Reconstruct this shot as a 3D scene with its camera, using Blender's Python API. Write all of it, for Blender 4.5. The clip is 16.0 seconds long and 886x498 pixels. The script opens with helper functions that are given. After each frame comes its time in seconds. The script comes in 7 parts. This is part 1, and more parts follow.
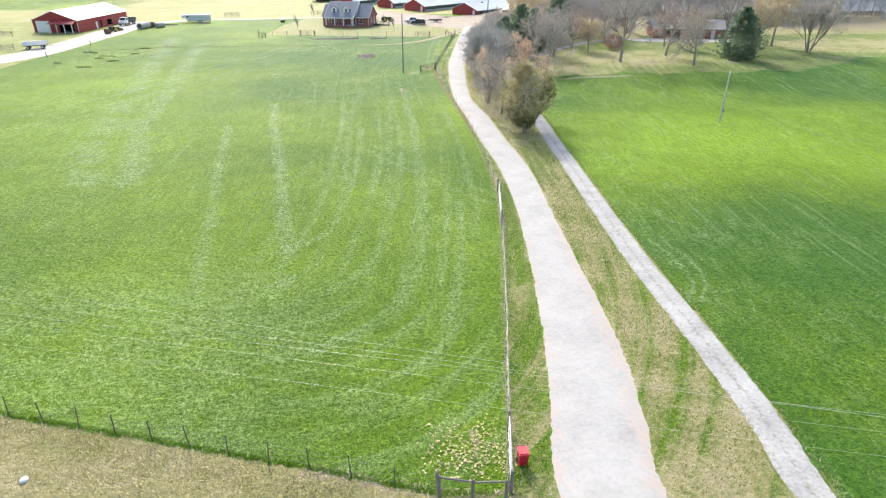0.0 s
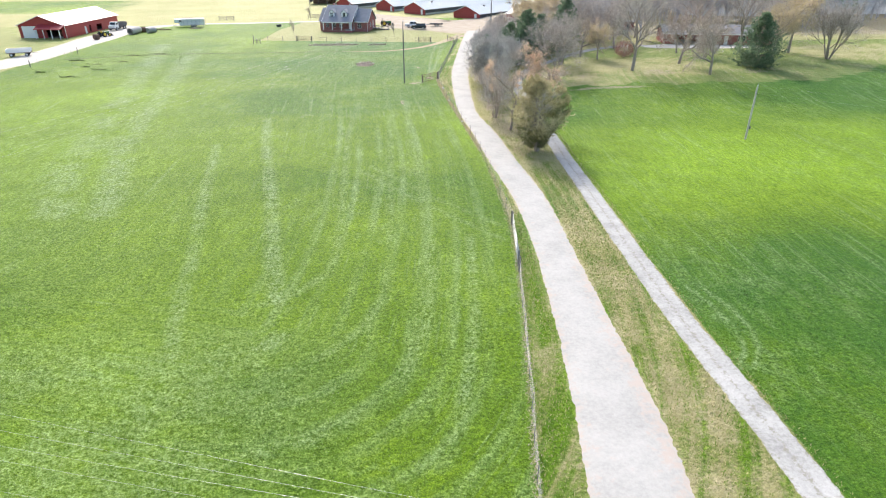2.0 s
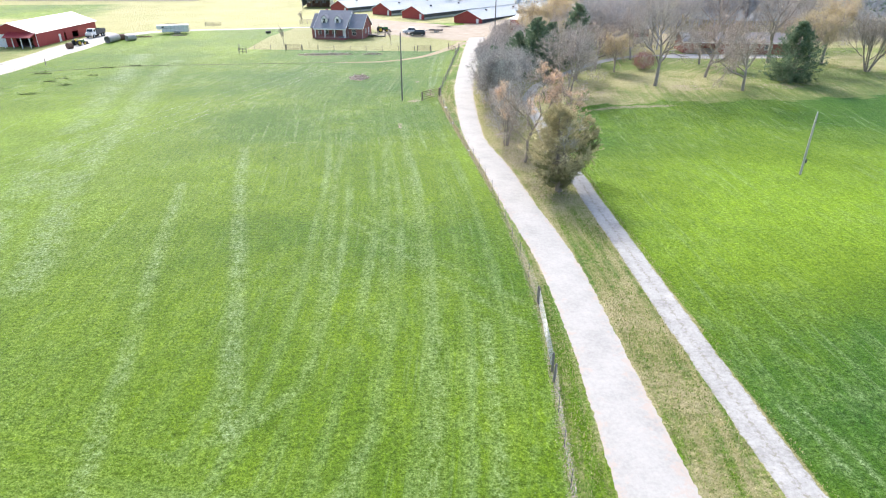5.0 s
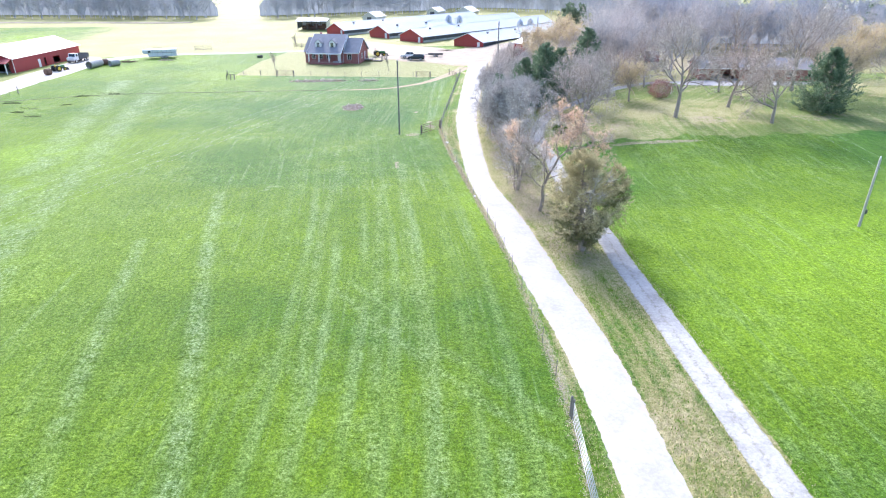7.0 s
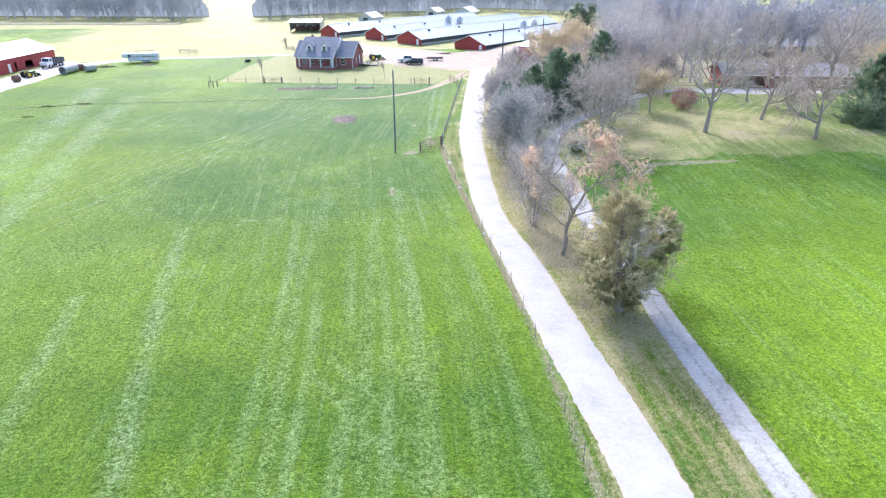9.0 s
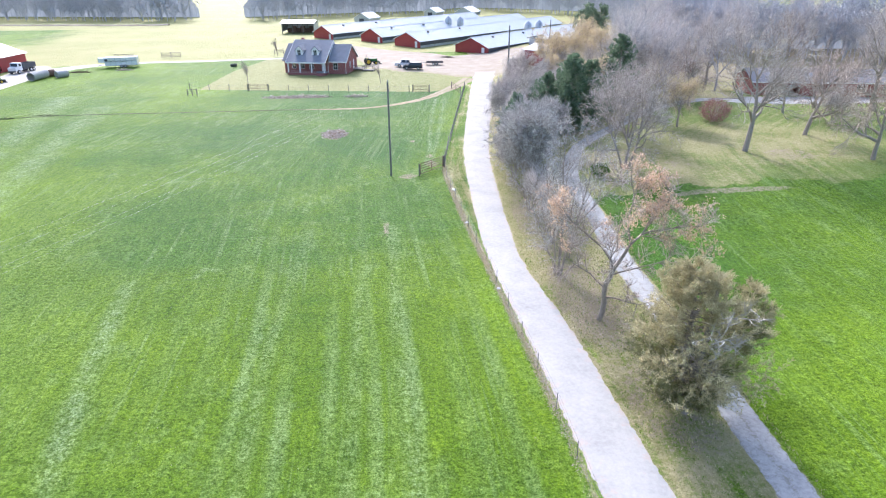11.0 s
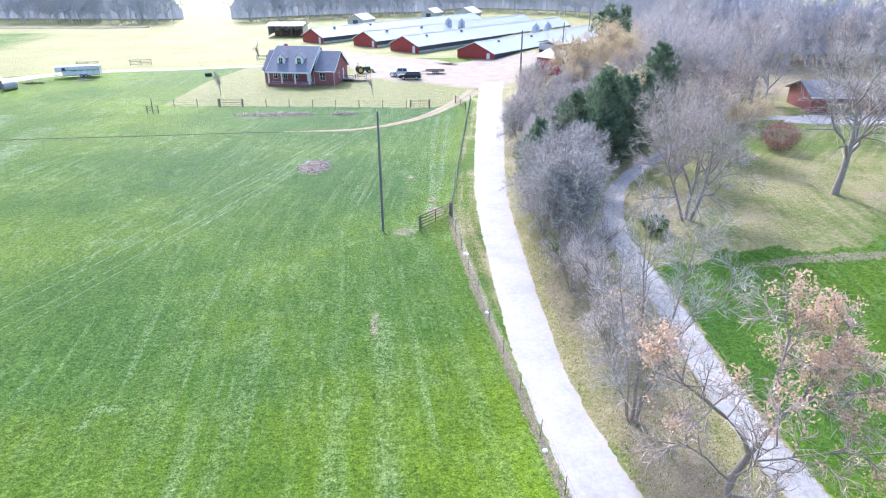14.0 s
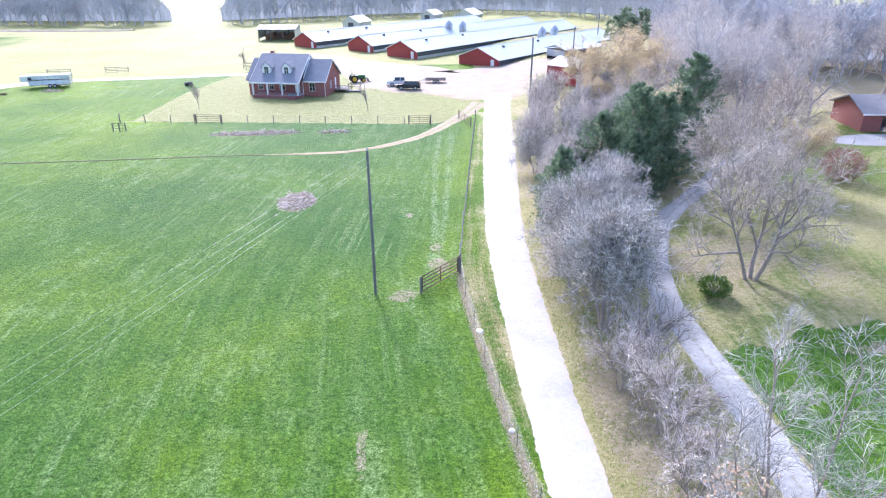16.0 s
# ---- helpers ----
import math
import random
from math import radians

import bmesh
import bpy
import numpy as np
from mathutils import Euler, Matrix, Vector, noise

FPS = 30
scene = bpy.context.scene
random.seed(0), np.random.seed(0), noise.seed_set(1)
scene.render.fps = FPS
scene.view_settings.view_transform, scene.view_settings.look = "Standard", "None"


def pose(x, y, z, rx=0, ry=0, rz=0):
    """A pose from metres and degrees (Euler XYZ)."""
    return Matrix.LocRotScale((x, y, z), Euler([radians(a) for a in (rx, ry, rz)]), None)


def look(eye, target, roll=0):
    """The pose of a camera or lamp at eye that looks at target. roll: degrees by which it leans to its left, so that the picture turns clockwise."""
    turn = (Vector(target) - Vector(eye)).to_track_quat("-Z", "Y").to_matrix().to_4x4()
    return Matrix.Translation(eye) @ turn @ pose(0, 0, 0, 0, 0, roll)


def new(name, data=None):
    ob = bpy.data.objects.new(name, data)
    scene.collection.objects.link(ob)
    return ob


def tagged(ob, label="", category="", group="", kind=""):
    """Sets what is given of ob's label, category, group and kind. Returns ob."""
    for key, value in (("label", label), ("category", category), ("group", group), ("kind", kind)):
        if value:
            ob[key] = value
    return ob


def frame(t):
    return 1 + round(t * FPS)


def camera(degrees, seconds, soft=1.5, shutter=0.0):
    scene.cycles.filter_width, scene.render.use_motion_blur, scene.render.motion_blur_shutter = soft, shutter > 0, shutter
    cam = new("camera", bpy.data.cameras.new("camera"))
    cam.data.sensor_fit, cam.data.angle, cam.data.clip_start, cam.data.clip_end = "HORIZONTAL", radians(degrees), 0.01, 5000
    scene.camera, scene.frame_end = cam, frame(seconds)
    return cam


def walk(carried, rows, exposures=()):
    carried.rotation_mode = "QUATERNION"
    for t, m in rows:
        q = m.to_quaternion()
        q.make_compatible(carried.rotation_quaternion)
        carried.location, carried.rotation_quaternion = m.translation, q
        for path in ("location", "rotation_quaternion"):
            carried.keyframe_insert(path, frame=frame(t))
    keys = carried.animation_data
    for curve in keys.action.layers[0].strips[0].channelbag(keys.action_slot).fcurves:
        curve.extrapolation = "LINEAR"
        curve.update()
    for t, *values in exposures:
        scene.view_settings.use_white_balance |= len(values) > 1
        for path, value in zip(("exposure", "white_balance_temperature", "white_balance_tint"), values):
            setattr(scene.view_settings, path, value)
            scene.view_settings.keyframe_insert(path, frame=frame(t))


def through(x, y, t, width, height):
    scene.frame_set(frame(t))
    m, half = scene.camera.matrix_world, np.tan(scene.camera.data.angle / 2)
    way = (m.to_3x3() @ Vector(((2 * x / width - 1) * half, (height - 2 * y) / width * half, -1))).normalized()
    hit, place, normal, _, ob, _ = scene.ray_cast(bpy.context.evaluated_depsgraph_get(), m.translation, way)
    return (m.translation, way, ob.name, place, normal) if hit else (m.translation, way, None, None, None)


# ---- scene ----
cam = camera(73.0, 16.0, soft=1.15)
# seconds, eye x y z, yaw, pitch, roll (degrees)
ROWS = [
    (0, 0.00, 0.00, 24.00, -3.84, -27.02, 0.07),
    (0.5, -0.15, 1.80, 24.16, -3.87, -27.02, 0.06),
    (1, -0.27, 3.62, 24.31, -3.90, -27.03, 0.05),
    (1.5, -0.35, 5.49, 24.45, -3.92, -27.03, 0.04),
    (2, -0.40, 7.43, 24.57, -3.96, -27.04, 0.03),
    (2.5, -0.42, 9.47, 24.67, -3.98, -27.04, 0.02),
    (3, -0.41, 11.62, 24.76, -4.02, -27.05, 0.01),
    (3.5, -0.39, 13.87, 24.83, -4.05, -27.05, -0.00),
    (4, -0.34, 16.24, 24.87, -4.08, -27.06, -0.01),
    (4.5, -0.28, 18.71, 24.90, -4.11, -27.06, -0.02),
    (5, -0.21, 21.28, 24.91, -4.14, -27.07, -0.03),
    (5.5, -0.13, 23.94, 24.90, -4.17, -27.07, -0.04),
    (6, -0.04, 26.69, 24.87, -4.21, -27.08, -0.06),
    (6.25, 0.01, 28.09, 24.85, -4.22, -26.58, -0.06),
    (6.5, 0.06, 29.51, 24.82, -4.24, -25.75, -0.07),
    (6.75, 0.12, 30.94, 24.79, -4.26, -25.56, -0.07),
    (7, 0.17, 32.38, 24.76, -4.27, -25.38, -0.08),
    (7.5, 0.28, 35.31, 24.68, -4.31, -25.39, -0.09),
    (8, 0.39, 38.28, 24.58, -4.34, -25.39, -0.10),
    (8.5, 0.50, 41.29, 24.47, -4.38, -25.40, -0.11),
    (9, 0.61, 44.32, 24.35, -4.41, -25.41, -0.12),
    (9.5, 0.72, 47.38, 24.22, -4.45, -25.41, -0.13),
    (10, 0.83, 50.45, 24.09, -4.48, -25.42, -0.14),
    (10.5, 0.93, 53.53, 23.94, -4.52, -25.43, -0.15),
    (11, 1.04, 56.63, 23.80, -4.55, -25.44, -0.16),
    (11.5, 1.14, 59.73, 23.66, -4.59, -25.44, -0.17),
    (12, 1.24, 62.85, 23.52, -4.63, -25.45, -0.19),
    (12.5, 1.34, 65.97, 23.40, -4.67, -25.46, -0.20),
    (13, 1.43, 69.10, 23.28, -4.70, -25.46, -0.21),
    (13.5, 1.53, 72.23, 23.18, -4.74, -25.47, -0.22),
    (14, 1.62, 75.36, 23.10, -4.78, -25.48, -0.23),
    (14.5, 1.72, 78.49, 23.04, -4.82, -25.48, -0.24),
    (15, 1.82, 81.59, 23.01, -4.86, -25.49, -0.25),
    (15.5, 1.92, 84.67, 23.01, -4.90, -25.50, -0.26),
    (16, 2.03, 87.69, 23.06, -4.94, -25.50, -0.27),
]


def eye_pose(x, y, z, yaw, pitch, roll):
    turn = Matrix.Rotation(radians(yaw), 4, "Z") @ Matrix.Rotation(radians(90 + pitch), 4, "X") @ Matrix.Rotation(radians(roll), 4, "Z")
    return Matrix.Translation((x, y, z)) @ turn


walk(cam, [(t, eye_pose(*r)) for t, *r in ROWS], exposures=[(0.0, 1.01, 6250, 12), (3.7, 0.98, 6250, 12), (5.0, 1.08, 6100, 14), (6.0, 1.22, 5750, 16), (7.5, 1.34, 5500, 19), (10.5, 1.13, 5600, 18), (12.5, 1.15, 5480, 20), (14.5, 1.29, 5350, 22), (16.0, 1.37, 5350, 24)])

# ---------------------------------------------------------------- light
SUN_AZ, SUN_EL = -12.0, 37.0  # degrees: azimuth from +y towards +x, height
world = bpy.data.worlds.new("sky")
scene.world = world
world.use_nodes = True
wn = world.node_tree
for n in list(wn.nodes):
    wn.nodes.remove(n)
sky = wn.nodes.new("ShaderNodeTexSky")
sky.sky_type = "NISHITA"
sky.sun_disc = False
sky.sun_elevation, sky.sun_rotation = radians(SUN_EL), radians(SUN_AZ)
sky.air_density, sky.dust_density, sky.ozone_density = 1.2, 4.0, 1.0
back = wn.nodes.new("ShaderNodeBackground")
back.inputs["Strength"].default_value = 0.15
wout = wn.nodes.new("ShaderNodeOutputWorld")
wn.links.new(sky.outputs["Color"], back.inputs["Color"])
wn.links.new(back.outputs["Background"], wout.inputs["Surface"])

sun_data = bpy.data.lights.new("sun", "SUN")
sun_data.energy, sun_data.angle, sun_data.color = 1.8, radians(4.5), (1.0, 0.95, 0.86)
sun = new("sun", sun_data)
sd = Vector((math.sin(radians(SUN_AZ)) * math.cos(radians(SUN_EL)), math.cos(radians(SUN_AZ)) * math.cos(radians(SUN_EL)), math.sin(radians(SUN_EL))))
sun.matrix_world = look(sd * 300, (0, 0, 0))


# ---------------------------------------------------------------- materials
class Nodes:
    """A small wrapper for building node trees."""

    def __init__(self, name):
        self.mat = bpy.data.materials.new(name)
        self.mat.use_nodes = True
        self.nt = self.mat.node_tree
        self.bsdf = self.nt.nodes["Principled BSDF"]

    def add(self, kind, **props):
        n = self.nt.nodes.new(kind)
        for k, v in props.items():
            n.inputs[k.replace("_", " ")].default_value = v
        return n

    def link(self, a, b):
        self.nt.links.new(a, b)

    def coords(self, which="Object", scale=(1, 1, 1)):
        tc = self.add("ShaderNodeTexCoord")
        mp = self.add("ShaderNodeMapping")
        mp.inputs["Scale"].default_value = scale
        self.link(tc.outputs[which], mp.inputs["Vector"])
        return mp.outputs["Vector"]

    def world(self, scale=(1, 1, 1)):
        g = self.add("ShaderNodeNewGeometry")
        mp = self.add("ShaderNodeMapping")
        mp.inputs["Scale"].default_value = scale
        self.link(g.outputs["Position"], mp.inputs["Vector"])
        return mp.outputs["Vector"]

    def noise(self, vec, scale, detail=4.0, rough=0.6):
        n = self.add("ShaderNodeTexNoise", Scale=scale, Detail=detail, Roughness=rough)
        self.link(vec, n.inputs["Vector"])
        return n.outputs["Fac"]

    def ramp(self, fac, stops):
        r = self.add("ShaderNodeValToRGB")
        el = r.color_ramp.elements
        while len(el) < len(stops):
            el.new(0.5)
        for e, (p, c) in zip(el, stops):
            e.position = p
            e.color = (*c, 1) if len(c) == 3 else c
        self.link(fac, r.inputs["Fac"])
        return r.outputs["Color"]

    def step(self, fac, lo, hi):
        m = self.add("ShaderNodeMapRange")
        m.interpolation_type = "SMOOTHSTEP"
        m.inputs["From Min"].default_value, m.inputs["From Max"].default_value = lo, hi
        self.link(fac, m.inputs["Value"])
        return m.outputs["Result"]

    def math(self, op, a, b):
        m = self.add("ShaderNodeMath")
        m.operation = op
        for i, v in enumerate((a, b)):
            if isinstance(v, (int, float)):
                m.inputs[i].default_value = v
            else:
                self.link(v, m.inputs[i])
        return m.outputs["Value"]

    def mix(self, fac, a, b, kind="MIX"):
        m = self.add("ShaderNodeMix")
        m.data_type, m.blend_type = "RGBA", kind
        ins = [s for s in m.inputs if s.enabled]
        out = [s for s in m.outputs if s.enabled][0]
        for s, v in zip(ins, (fac, a, b)):
            if isinstance(v, (int, float)):
                s.default_value = v
            elif isinstance(v, tuple):
                s.default_value = (*v, 1) if len(v) == 3 else v
            else:
                self.link(v, s)
        return out

    def attr(self, name):
        a = self.add("ShaderNodeAttribute")
        a.attribute_name = name
        return a.outputs["Fac"]

    def bump(self, fac, strength, dist):
        b = self.add("ShaderNodeBump", Strength=strength, Distance=dist)
        self.link(fac, b.inputs["Height"])
        self.link(b.outputs["Normal"], self.bsdf.inputs["Normal"])

    def done(self, color, rough=0.8, metal=0.0, spec=None):
        if isinstance(color, tuple):
            self.bsdf.inputs["Base Color"].default_value = (*color, 1)
        else:
            self.link(color, self.bsdf.inputs["Base Color"])
        self.bsdf.inputs["Roughness"].default_value = rough
        self.bsdf.inputs["Metallic"].default_value = metal
        if spec is not None:
            self.bsdf.inputs["Specular IOR Level"].default_value = spec
        return self.mat


def plain(name, a, b, scale=3.0, rough=0.7, metal=0.0, bump=0.0, spec=None, stretch=(1, 1, 1)):
    """Two tones mottled at two scales."""
    n = Nodes(name)
    v = n.coords("Object", stretch)
    f = n.mix(0.5, n.noise(v, scale), n.noise(v, scale * 7, 3))
    if bump:
        n.bump(f, bump, 0.02)
    return n.done(n.ramp(f, [(0.3, a), (0.7, b)]), rough, metal, spec)


def varied(name, cols, rough=0.7, how="island", spec=0.3, through=0.0, clump=0.0):
    """Tones that change from piece to piece; through: how much light leaves let pass."""
    n = Nodes(name)
    if how == "island":
        g = n.add("ShaderNodeNewGeometry")
        f = g.outputs["Random Per Island"]
    else:
        f = n.add("ShaderNodeObjectInfo").outputs["Random"]
    if clump:
        f = n.math("ADD", n.math("MULTIPLY", f, 1 - clump), n.math("MULTIPLY", n.step(n.noise(n.coords(), 0.9, 3, 0.6), 0.34, 0.66), clump))
    k = len(cols)
    c = n.ramp(f, [(i / max(1, k - 1), col) for i, col in enumerate(cols)])
    n.done(c, rough, 0.0, spec)
    if through:
        tr = n.add("ShaderNodeBsdfTranslucent")
        mx = n.add("ShaderNodeMixShader", Fac=through)
        n.link(c, tr.inputs["Color"])
        n.link(n.bsdf.outputs["BSDF"], mx.inputs[1])
        n.link(tr.outputs["BSDF"], mx.inputs[2])
        n.link(mx.outputs["Shader"], n.nt.nodes["Material Output"].inputs["Surface"])
    return n.mat


def ground_material():
    n = Nodes("ground_cover")
    v = n.world()
    big, mid = n.noise(v, 0.030, 2.5), n.noise(v, 0.22, 4)
    clump, fine, tiny = n.noise(v, 0.8, 5, 0.7), n.noise(v, 2.6, 5, 0.72), n.noise(v, 9.0, 3, 0.7)
    # lush field grass, yellower and bluer by turns
    grit = n.noise(v, 8.0, 4, 0.8)
    dust = n.noise(v, 22.0, 2, 0.7)
    tone = n.mix(0.15, n.mix(0.22, big, mid), clump)
    shift = n.math("ADD", tone, n.math("MULTIPLY", n.math("SUBTRACT", n.attr("lime"), 0.35), 0.22))
    green = n.ramp(shift, [(0.27, (0.046, 0.143, 0.016)), (0.41, (0.075, 0.178, 0.013)), (0.5, (0.117, 0.222, 0.010)), (0.62, (0.168, 0.290, 0.010)), (0.76, (0.228, 0.388, 0.014))])
    tuft = n.noise(v, 3.2, 5, 0.75)
    # pale cut grass lying in swaths along the mowing lines
    u = n.attr("mow")
    s = n.attr("along")

    def rows(across, along, detail, rough):
        cv = n.add("ShaderNodeCombineXYZ")
        n.link(n.math("MULTIPLY", u, across), cv.inputs[0])
        n.link(n.math("MULTIPLY", s, along), cv.inputs[1])
        return n.noise(cv.outputs[0], 1.0, detail, rough)

    # swaths a mower's width apart, broken along their length, and the heavier rows that were left lying
    bend = n.math("MULTIPLY", n.math("SUBTRACT", rows(0.10, 0.03, 3, 0.6), 0.5), 5.0)
    wave = n.math("SINE", n.math("ADD", n.math("MULTIPLY", u, 2.327), n.math("SUBTRACT", bend, 4.48)), 0.0)
    broken = n.step(n.mix(0.5, n.noise(v, 0.055, 3, 0.6), rows(0.45, 0.035, 3, 0.6)), 0.36, 0.64)
    stripes = n.math("MULTIPLY", n.math("MULTIPLY", n.step(n.math("ADD", wave, n.math("MULTIPLY", n.math("SUBTRACT", n.noise(v, 0.6, 5, 0.8), 0.5), 3.0)), -0.1, 1.1), broken), n.attr("field"))
    thin = n.math("MULTIPLY", n.step(rows(1.5, 0.03, 4, 0.65), 0.50, 0.66), n.step(n.noise(v, 0.09, 3, 0.6), 0.40, 0.62))
    laid = n.math("MULTIPLY", n.attr("swath"), n.math("MULTIPLY", n.step(n.noise(v, 0.8, 5, 0.8), 0.30, 0.60), n.step(n.noise(v, 0.16, 3, 0.6), 0.22, 0.56)))
    # pale wisps between the swaths: sheen on the blades, put into the colour
    wisps = n.math("MULTIPLY", n.step(n.mix(0.5, n.noise(v, 0.45, 5, 0.75), rows(0.7, 0.16, 5, 0.7)), 0.47, 0.62), n.math("MULTIPLY", n.step(n.noise(v, 0.06, 3, 0.55), 0.36, 0.60), n.math("MINIMUM", 0.85, n.math("MAXIMUM", 0.6, n.math("SUBTRACT", 1.25, n.attr("lime"))))))
    sw = n.math("MAXIMUM", n.math("MULTIPLY", stripes, 1.0), n.math("MULTIPLY", thin, 0.7))
    sw = n.math("MAXIMUM", sw, n.math("MAXIMUM", laid, n.math("MULTIPLY", wisps, 0.8)))
    speck = n.step(n.mix(0.5, tuft, grit), 0.38, 0.60)
    green = n.mix(n.math("MULTIPLY", n.math("MULTIPLY", sw, n.math("ADD", n.math("MULTIPLY", speck, 0.75), 0.25)), 0.68), green, (0.28, 0.395, 0.17))
    green = n.mix(n.math("MULTIPLY", n.math("MULTIPLY", laid, speck), 0.30), green, (0.33, 0.42, 0.24))
    # lit tops and shaded gaps of single tufts, multiplied into the grass colour
    fine_rows = rows(2.0, 0.4, 4, 0.68)
    for f, lo, hi in ((tuft, 0.60, 1.30), (fine_rows, 0.84, 1.14), (grit, 0.58, 1.40), (dust, 0.74, 1.26)):
        green = n.mix(1.0, green, n.ramp(f, [(0.36, (lo, lo * 1.05, lo)), (0.5, (1.0, 1.0, 1.0)), (0.64, (hi, hi * 0.97, hi * 1.04))]), "MULTIPLY")
    pits = n.noise(v, 1.5, 3, 0.6)
    green = n.mix(n.math("MULTIPLY", n.step(pits, 0.33, 0.25), 0.6), green, (0.03, 0.085, 0.008))
    # dry winter grass
    dry = n.ramp(n.mix(0.5, mid, fine), [(0.30, (0.22, 0.245, 0.075)), (0.47, (0.375, 0.35, 0.155)), (0.66, (0.56, 0.485, 0.30))])
    dry = n.mix(n.math("MULTIPLY", n.step(tiny, 0.50, 0.3), 0.4), dry, (0.12, 0.135, 0.04))
    jitter = n.math("MULTIPLY", n.math("SUBTRACT", n.mix(0.5, mid, fine), 0.5), 1.3)
    jitter_d = n.math("ADD", jitter, n.math("MULTIPLY", n.math("SUBTRACT", rows(0.9, 0.03, 4, 0.62), 0.5), n.math("SUBTRACT", 1.25, n.attr("yard"))))
    col = n.mix(n.step(n.math("ADD", n.attr("dry"), jitter_d), 0.3, 0.7), green, dry)
    # bleached pasture
    pale = n.ramp(n.mix(0.5, n.noise(v, 0.06, 4), fine), [(0.35, (0.30, 0.32, 0.105)), (0.6, (0.43, 0.415, 0.175))])
    col = n.mix(n.step(n.math("ADD", n.attr("pale"), n.math("MULTIPLY", jitter, 0.5)), 0.3, 0.7), col, pale)
    # the farmhouse lawn, short and dull
    yard = n.ramp(n.mix(0.6, fine, clump), [(0.32, (0.215, 0.25, 0.075)), (0.52, (0.315, 0.32, 0.125)), (0.70, (0.425, 0.395, 0.195))])
    col = n.mix(n.attr("yard"), col, yard)
    # leaf litter and bare soil
    soil = n.ramp(n.mix(0.5, fine, tiny), [(0.3, (0.22, 0.165, 0.12)), (0.55, (0.41, 0.33, 0.255)), (0.72, (0.58, 0.485, 0.39))])
    col = n.mix(n.step(n.math("ADD", n.attr("soil"), n.math("MULTIPLY", n.math("SUBTRACT", n.mix(0.5, clump, fine), 0.5), 3.2)), 0.4, 0.75), col, n.mix(n.step(tiny, 0.55, 0.42), soil, col))
    n.bump(n.mix(0.25, n.mix(0.45, tuft, n.noise(v, 1.7, 4, 0.7)), n.mix(0.5, grit, n.math("MULTIPLY", sw, 0.8))), 1.0, 0.75)
    return n.done(col, 0.66, 0.0, 0.10)


def gravel_material(name, tones, wear, joint=0.5, grain=1.4):
    n = Nodes(name)
    v = n.world()
    f = n.mix(0.5, n.noise(v, 0.35, 4), n.noise(v, 4.0, 5, 0.75))
    col = n.ramp(f, [(0.3, tones[0]), (0.5, tones[1]), (0.7, tones[2])])
    col = n.mix(n.math("MULTIPLY", n.step(n.math("ADD", n.attr("edge"), n.math("MULTIPLY", n.math("SUBTRACT", n.noise(v, grain, 5, 0.75), 0.5), 3.6)), 0.40, 0.95), joint), col, wear)
    speck = n.noise(v, 16.0, 3, 0.7)
    col = n.mix(n.math("MULTIPLY", n.step(speck, 0.42, 0.3), 0.35), col, wear)
    n.bump(n.mix(0.5, speck, n.noise(v, 5.0, 3)), 0.25, 0.03)
    return n.done(col, 0.85, 0.0, 0.2)


def metal_sheet(name, a, b, rough=0.45, metal=0.0, pitch=22.0):
    """Ribbed sheet metal."""
    n = Nodes(name)
    v = n.coords("Object")
    w = n.add("ShaderNodeTexWave", Scale=1.0)
    w.bands_direction = "X"
    mp = n.add("ShaderNodeMapping")
    mp.inputs["Scale"].default_value = (pitch / 6.283, pitch / 6.283, 0.0)
    n.link(v, mp.inputs["Vector"])
    n.link(mp.outputs["Vector"], w.inputs["Vector"])
    f = n.mix(0.5, n.noise(v, 0.6, 4), n.noise(v, 5.0, 3))
    n.bump(w.outputs["Fac"], 0.35, 0.03)
    return n.done(n.ramp(f, [(0.3, a), (0.7, b)]), rough, metal)


def brick_material():
    n = Nodes("red_brick")
    tc = n.add("ShaderNodeTexCoord")
    sep = n.add("ShaderNodeSeparateXYZ")
    n.link(tc.outputs["Object"], sep.inputs[0])
    cv = n.add("ShaderNodeCombineXYZ")
    n.link(n.math("ADD", sep.outputs[0], sep.outputs[1]), cv.inputs[0])
    n.link(sep.outputs[2], cv.inputs[1])
    b = n.add("ShaderNodeTexBrick", Scale=1.0)
    b.inputs["Color1"].default_value = (0.37, 0.125, 0.11, 1)
    b.inputs["Color2"].default_value = (0.29, 0.095, 0.085, 1)
    b.inputs["Mortar"].default_value = (0.38, 0.27, 0.25, 1)
    b.inputs["Brick Width"].default_value, b.inputs["Row Height"].default_value, b.inputs["Mortar Size"].default_value = 0.21, 0.075, 0.008
    n.link(cv.outputs[0], b.inputs["Vector"])
    f = n.noise(tc.outputs["Object"], 1.5, 4)
    col = n.mix(n.math("MULTIPLY", f, 0.5), b.outputs["Color"], (0.26, 0.095, 0.085))
    n.bump(b.outputs["Fac"], 0.3, 0.01)
    return n.done(col, 0.85, 0.0, 0.3)


def shingle_material(name, a, b):
    n = Nodes(name)
    v = n.coords("Object")
    f = n.mix(0.5, n.noise(v, 1.0, 4), n.noise(v, 9.0, 3))
    n.bump(n.noise(v, 14.0, 2), 0.3, 0.02)
    return n.done(n.ramp(f, [(0.3, a), (0.7, b)]), 0.85, 0.0, 0.25)


def glass_material():
    n = Nodes("window_glass")
    return n.done((0.02, 0.025, 0.03), 0.08, 0.0, 0.8)


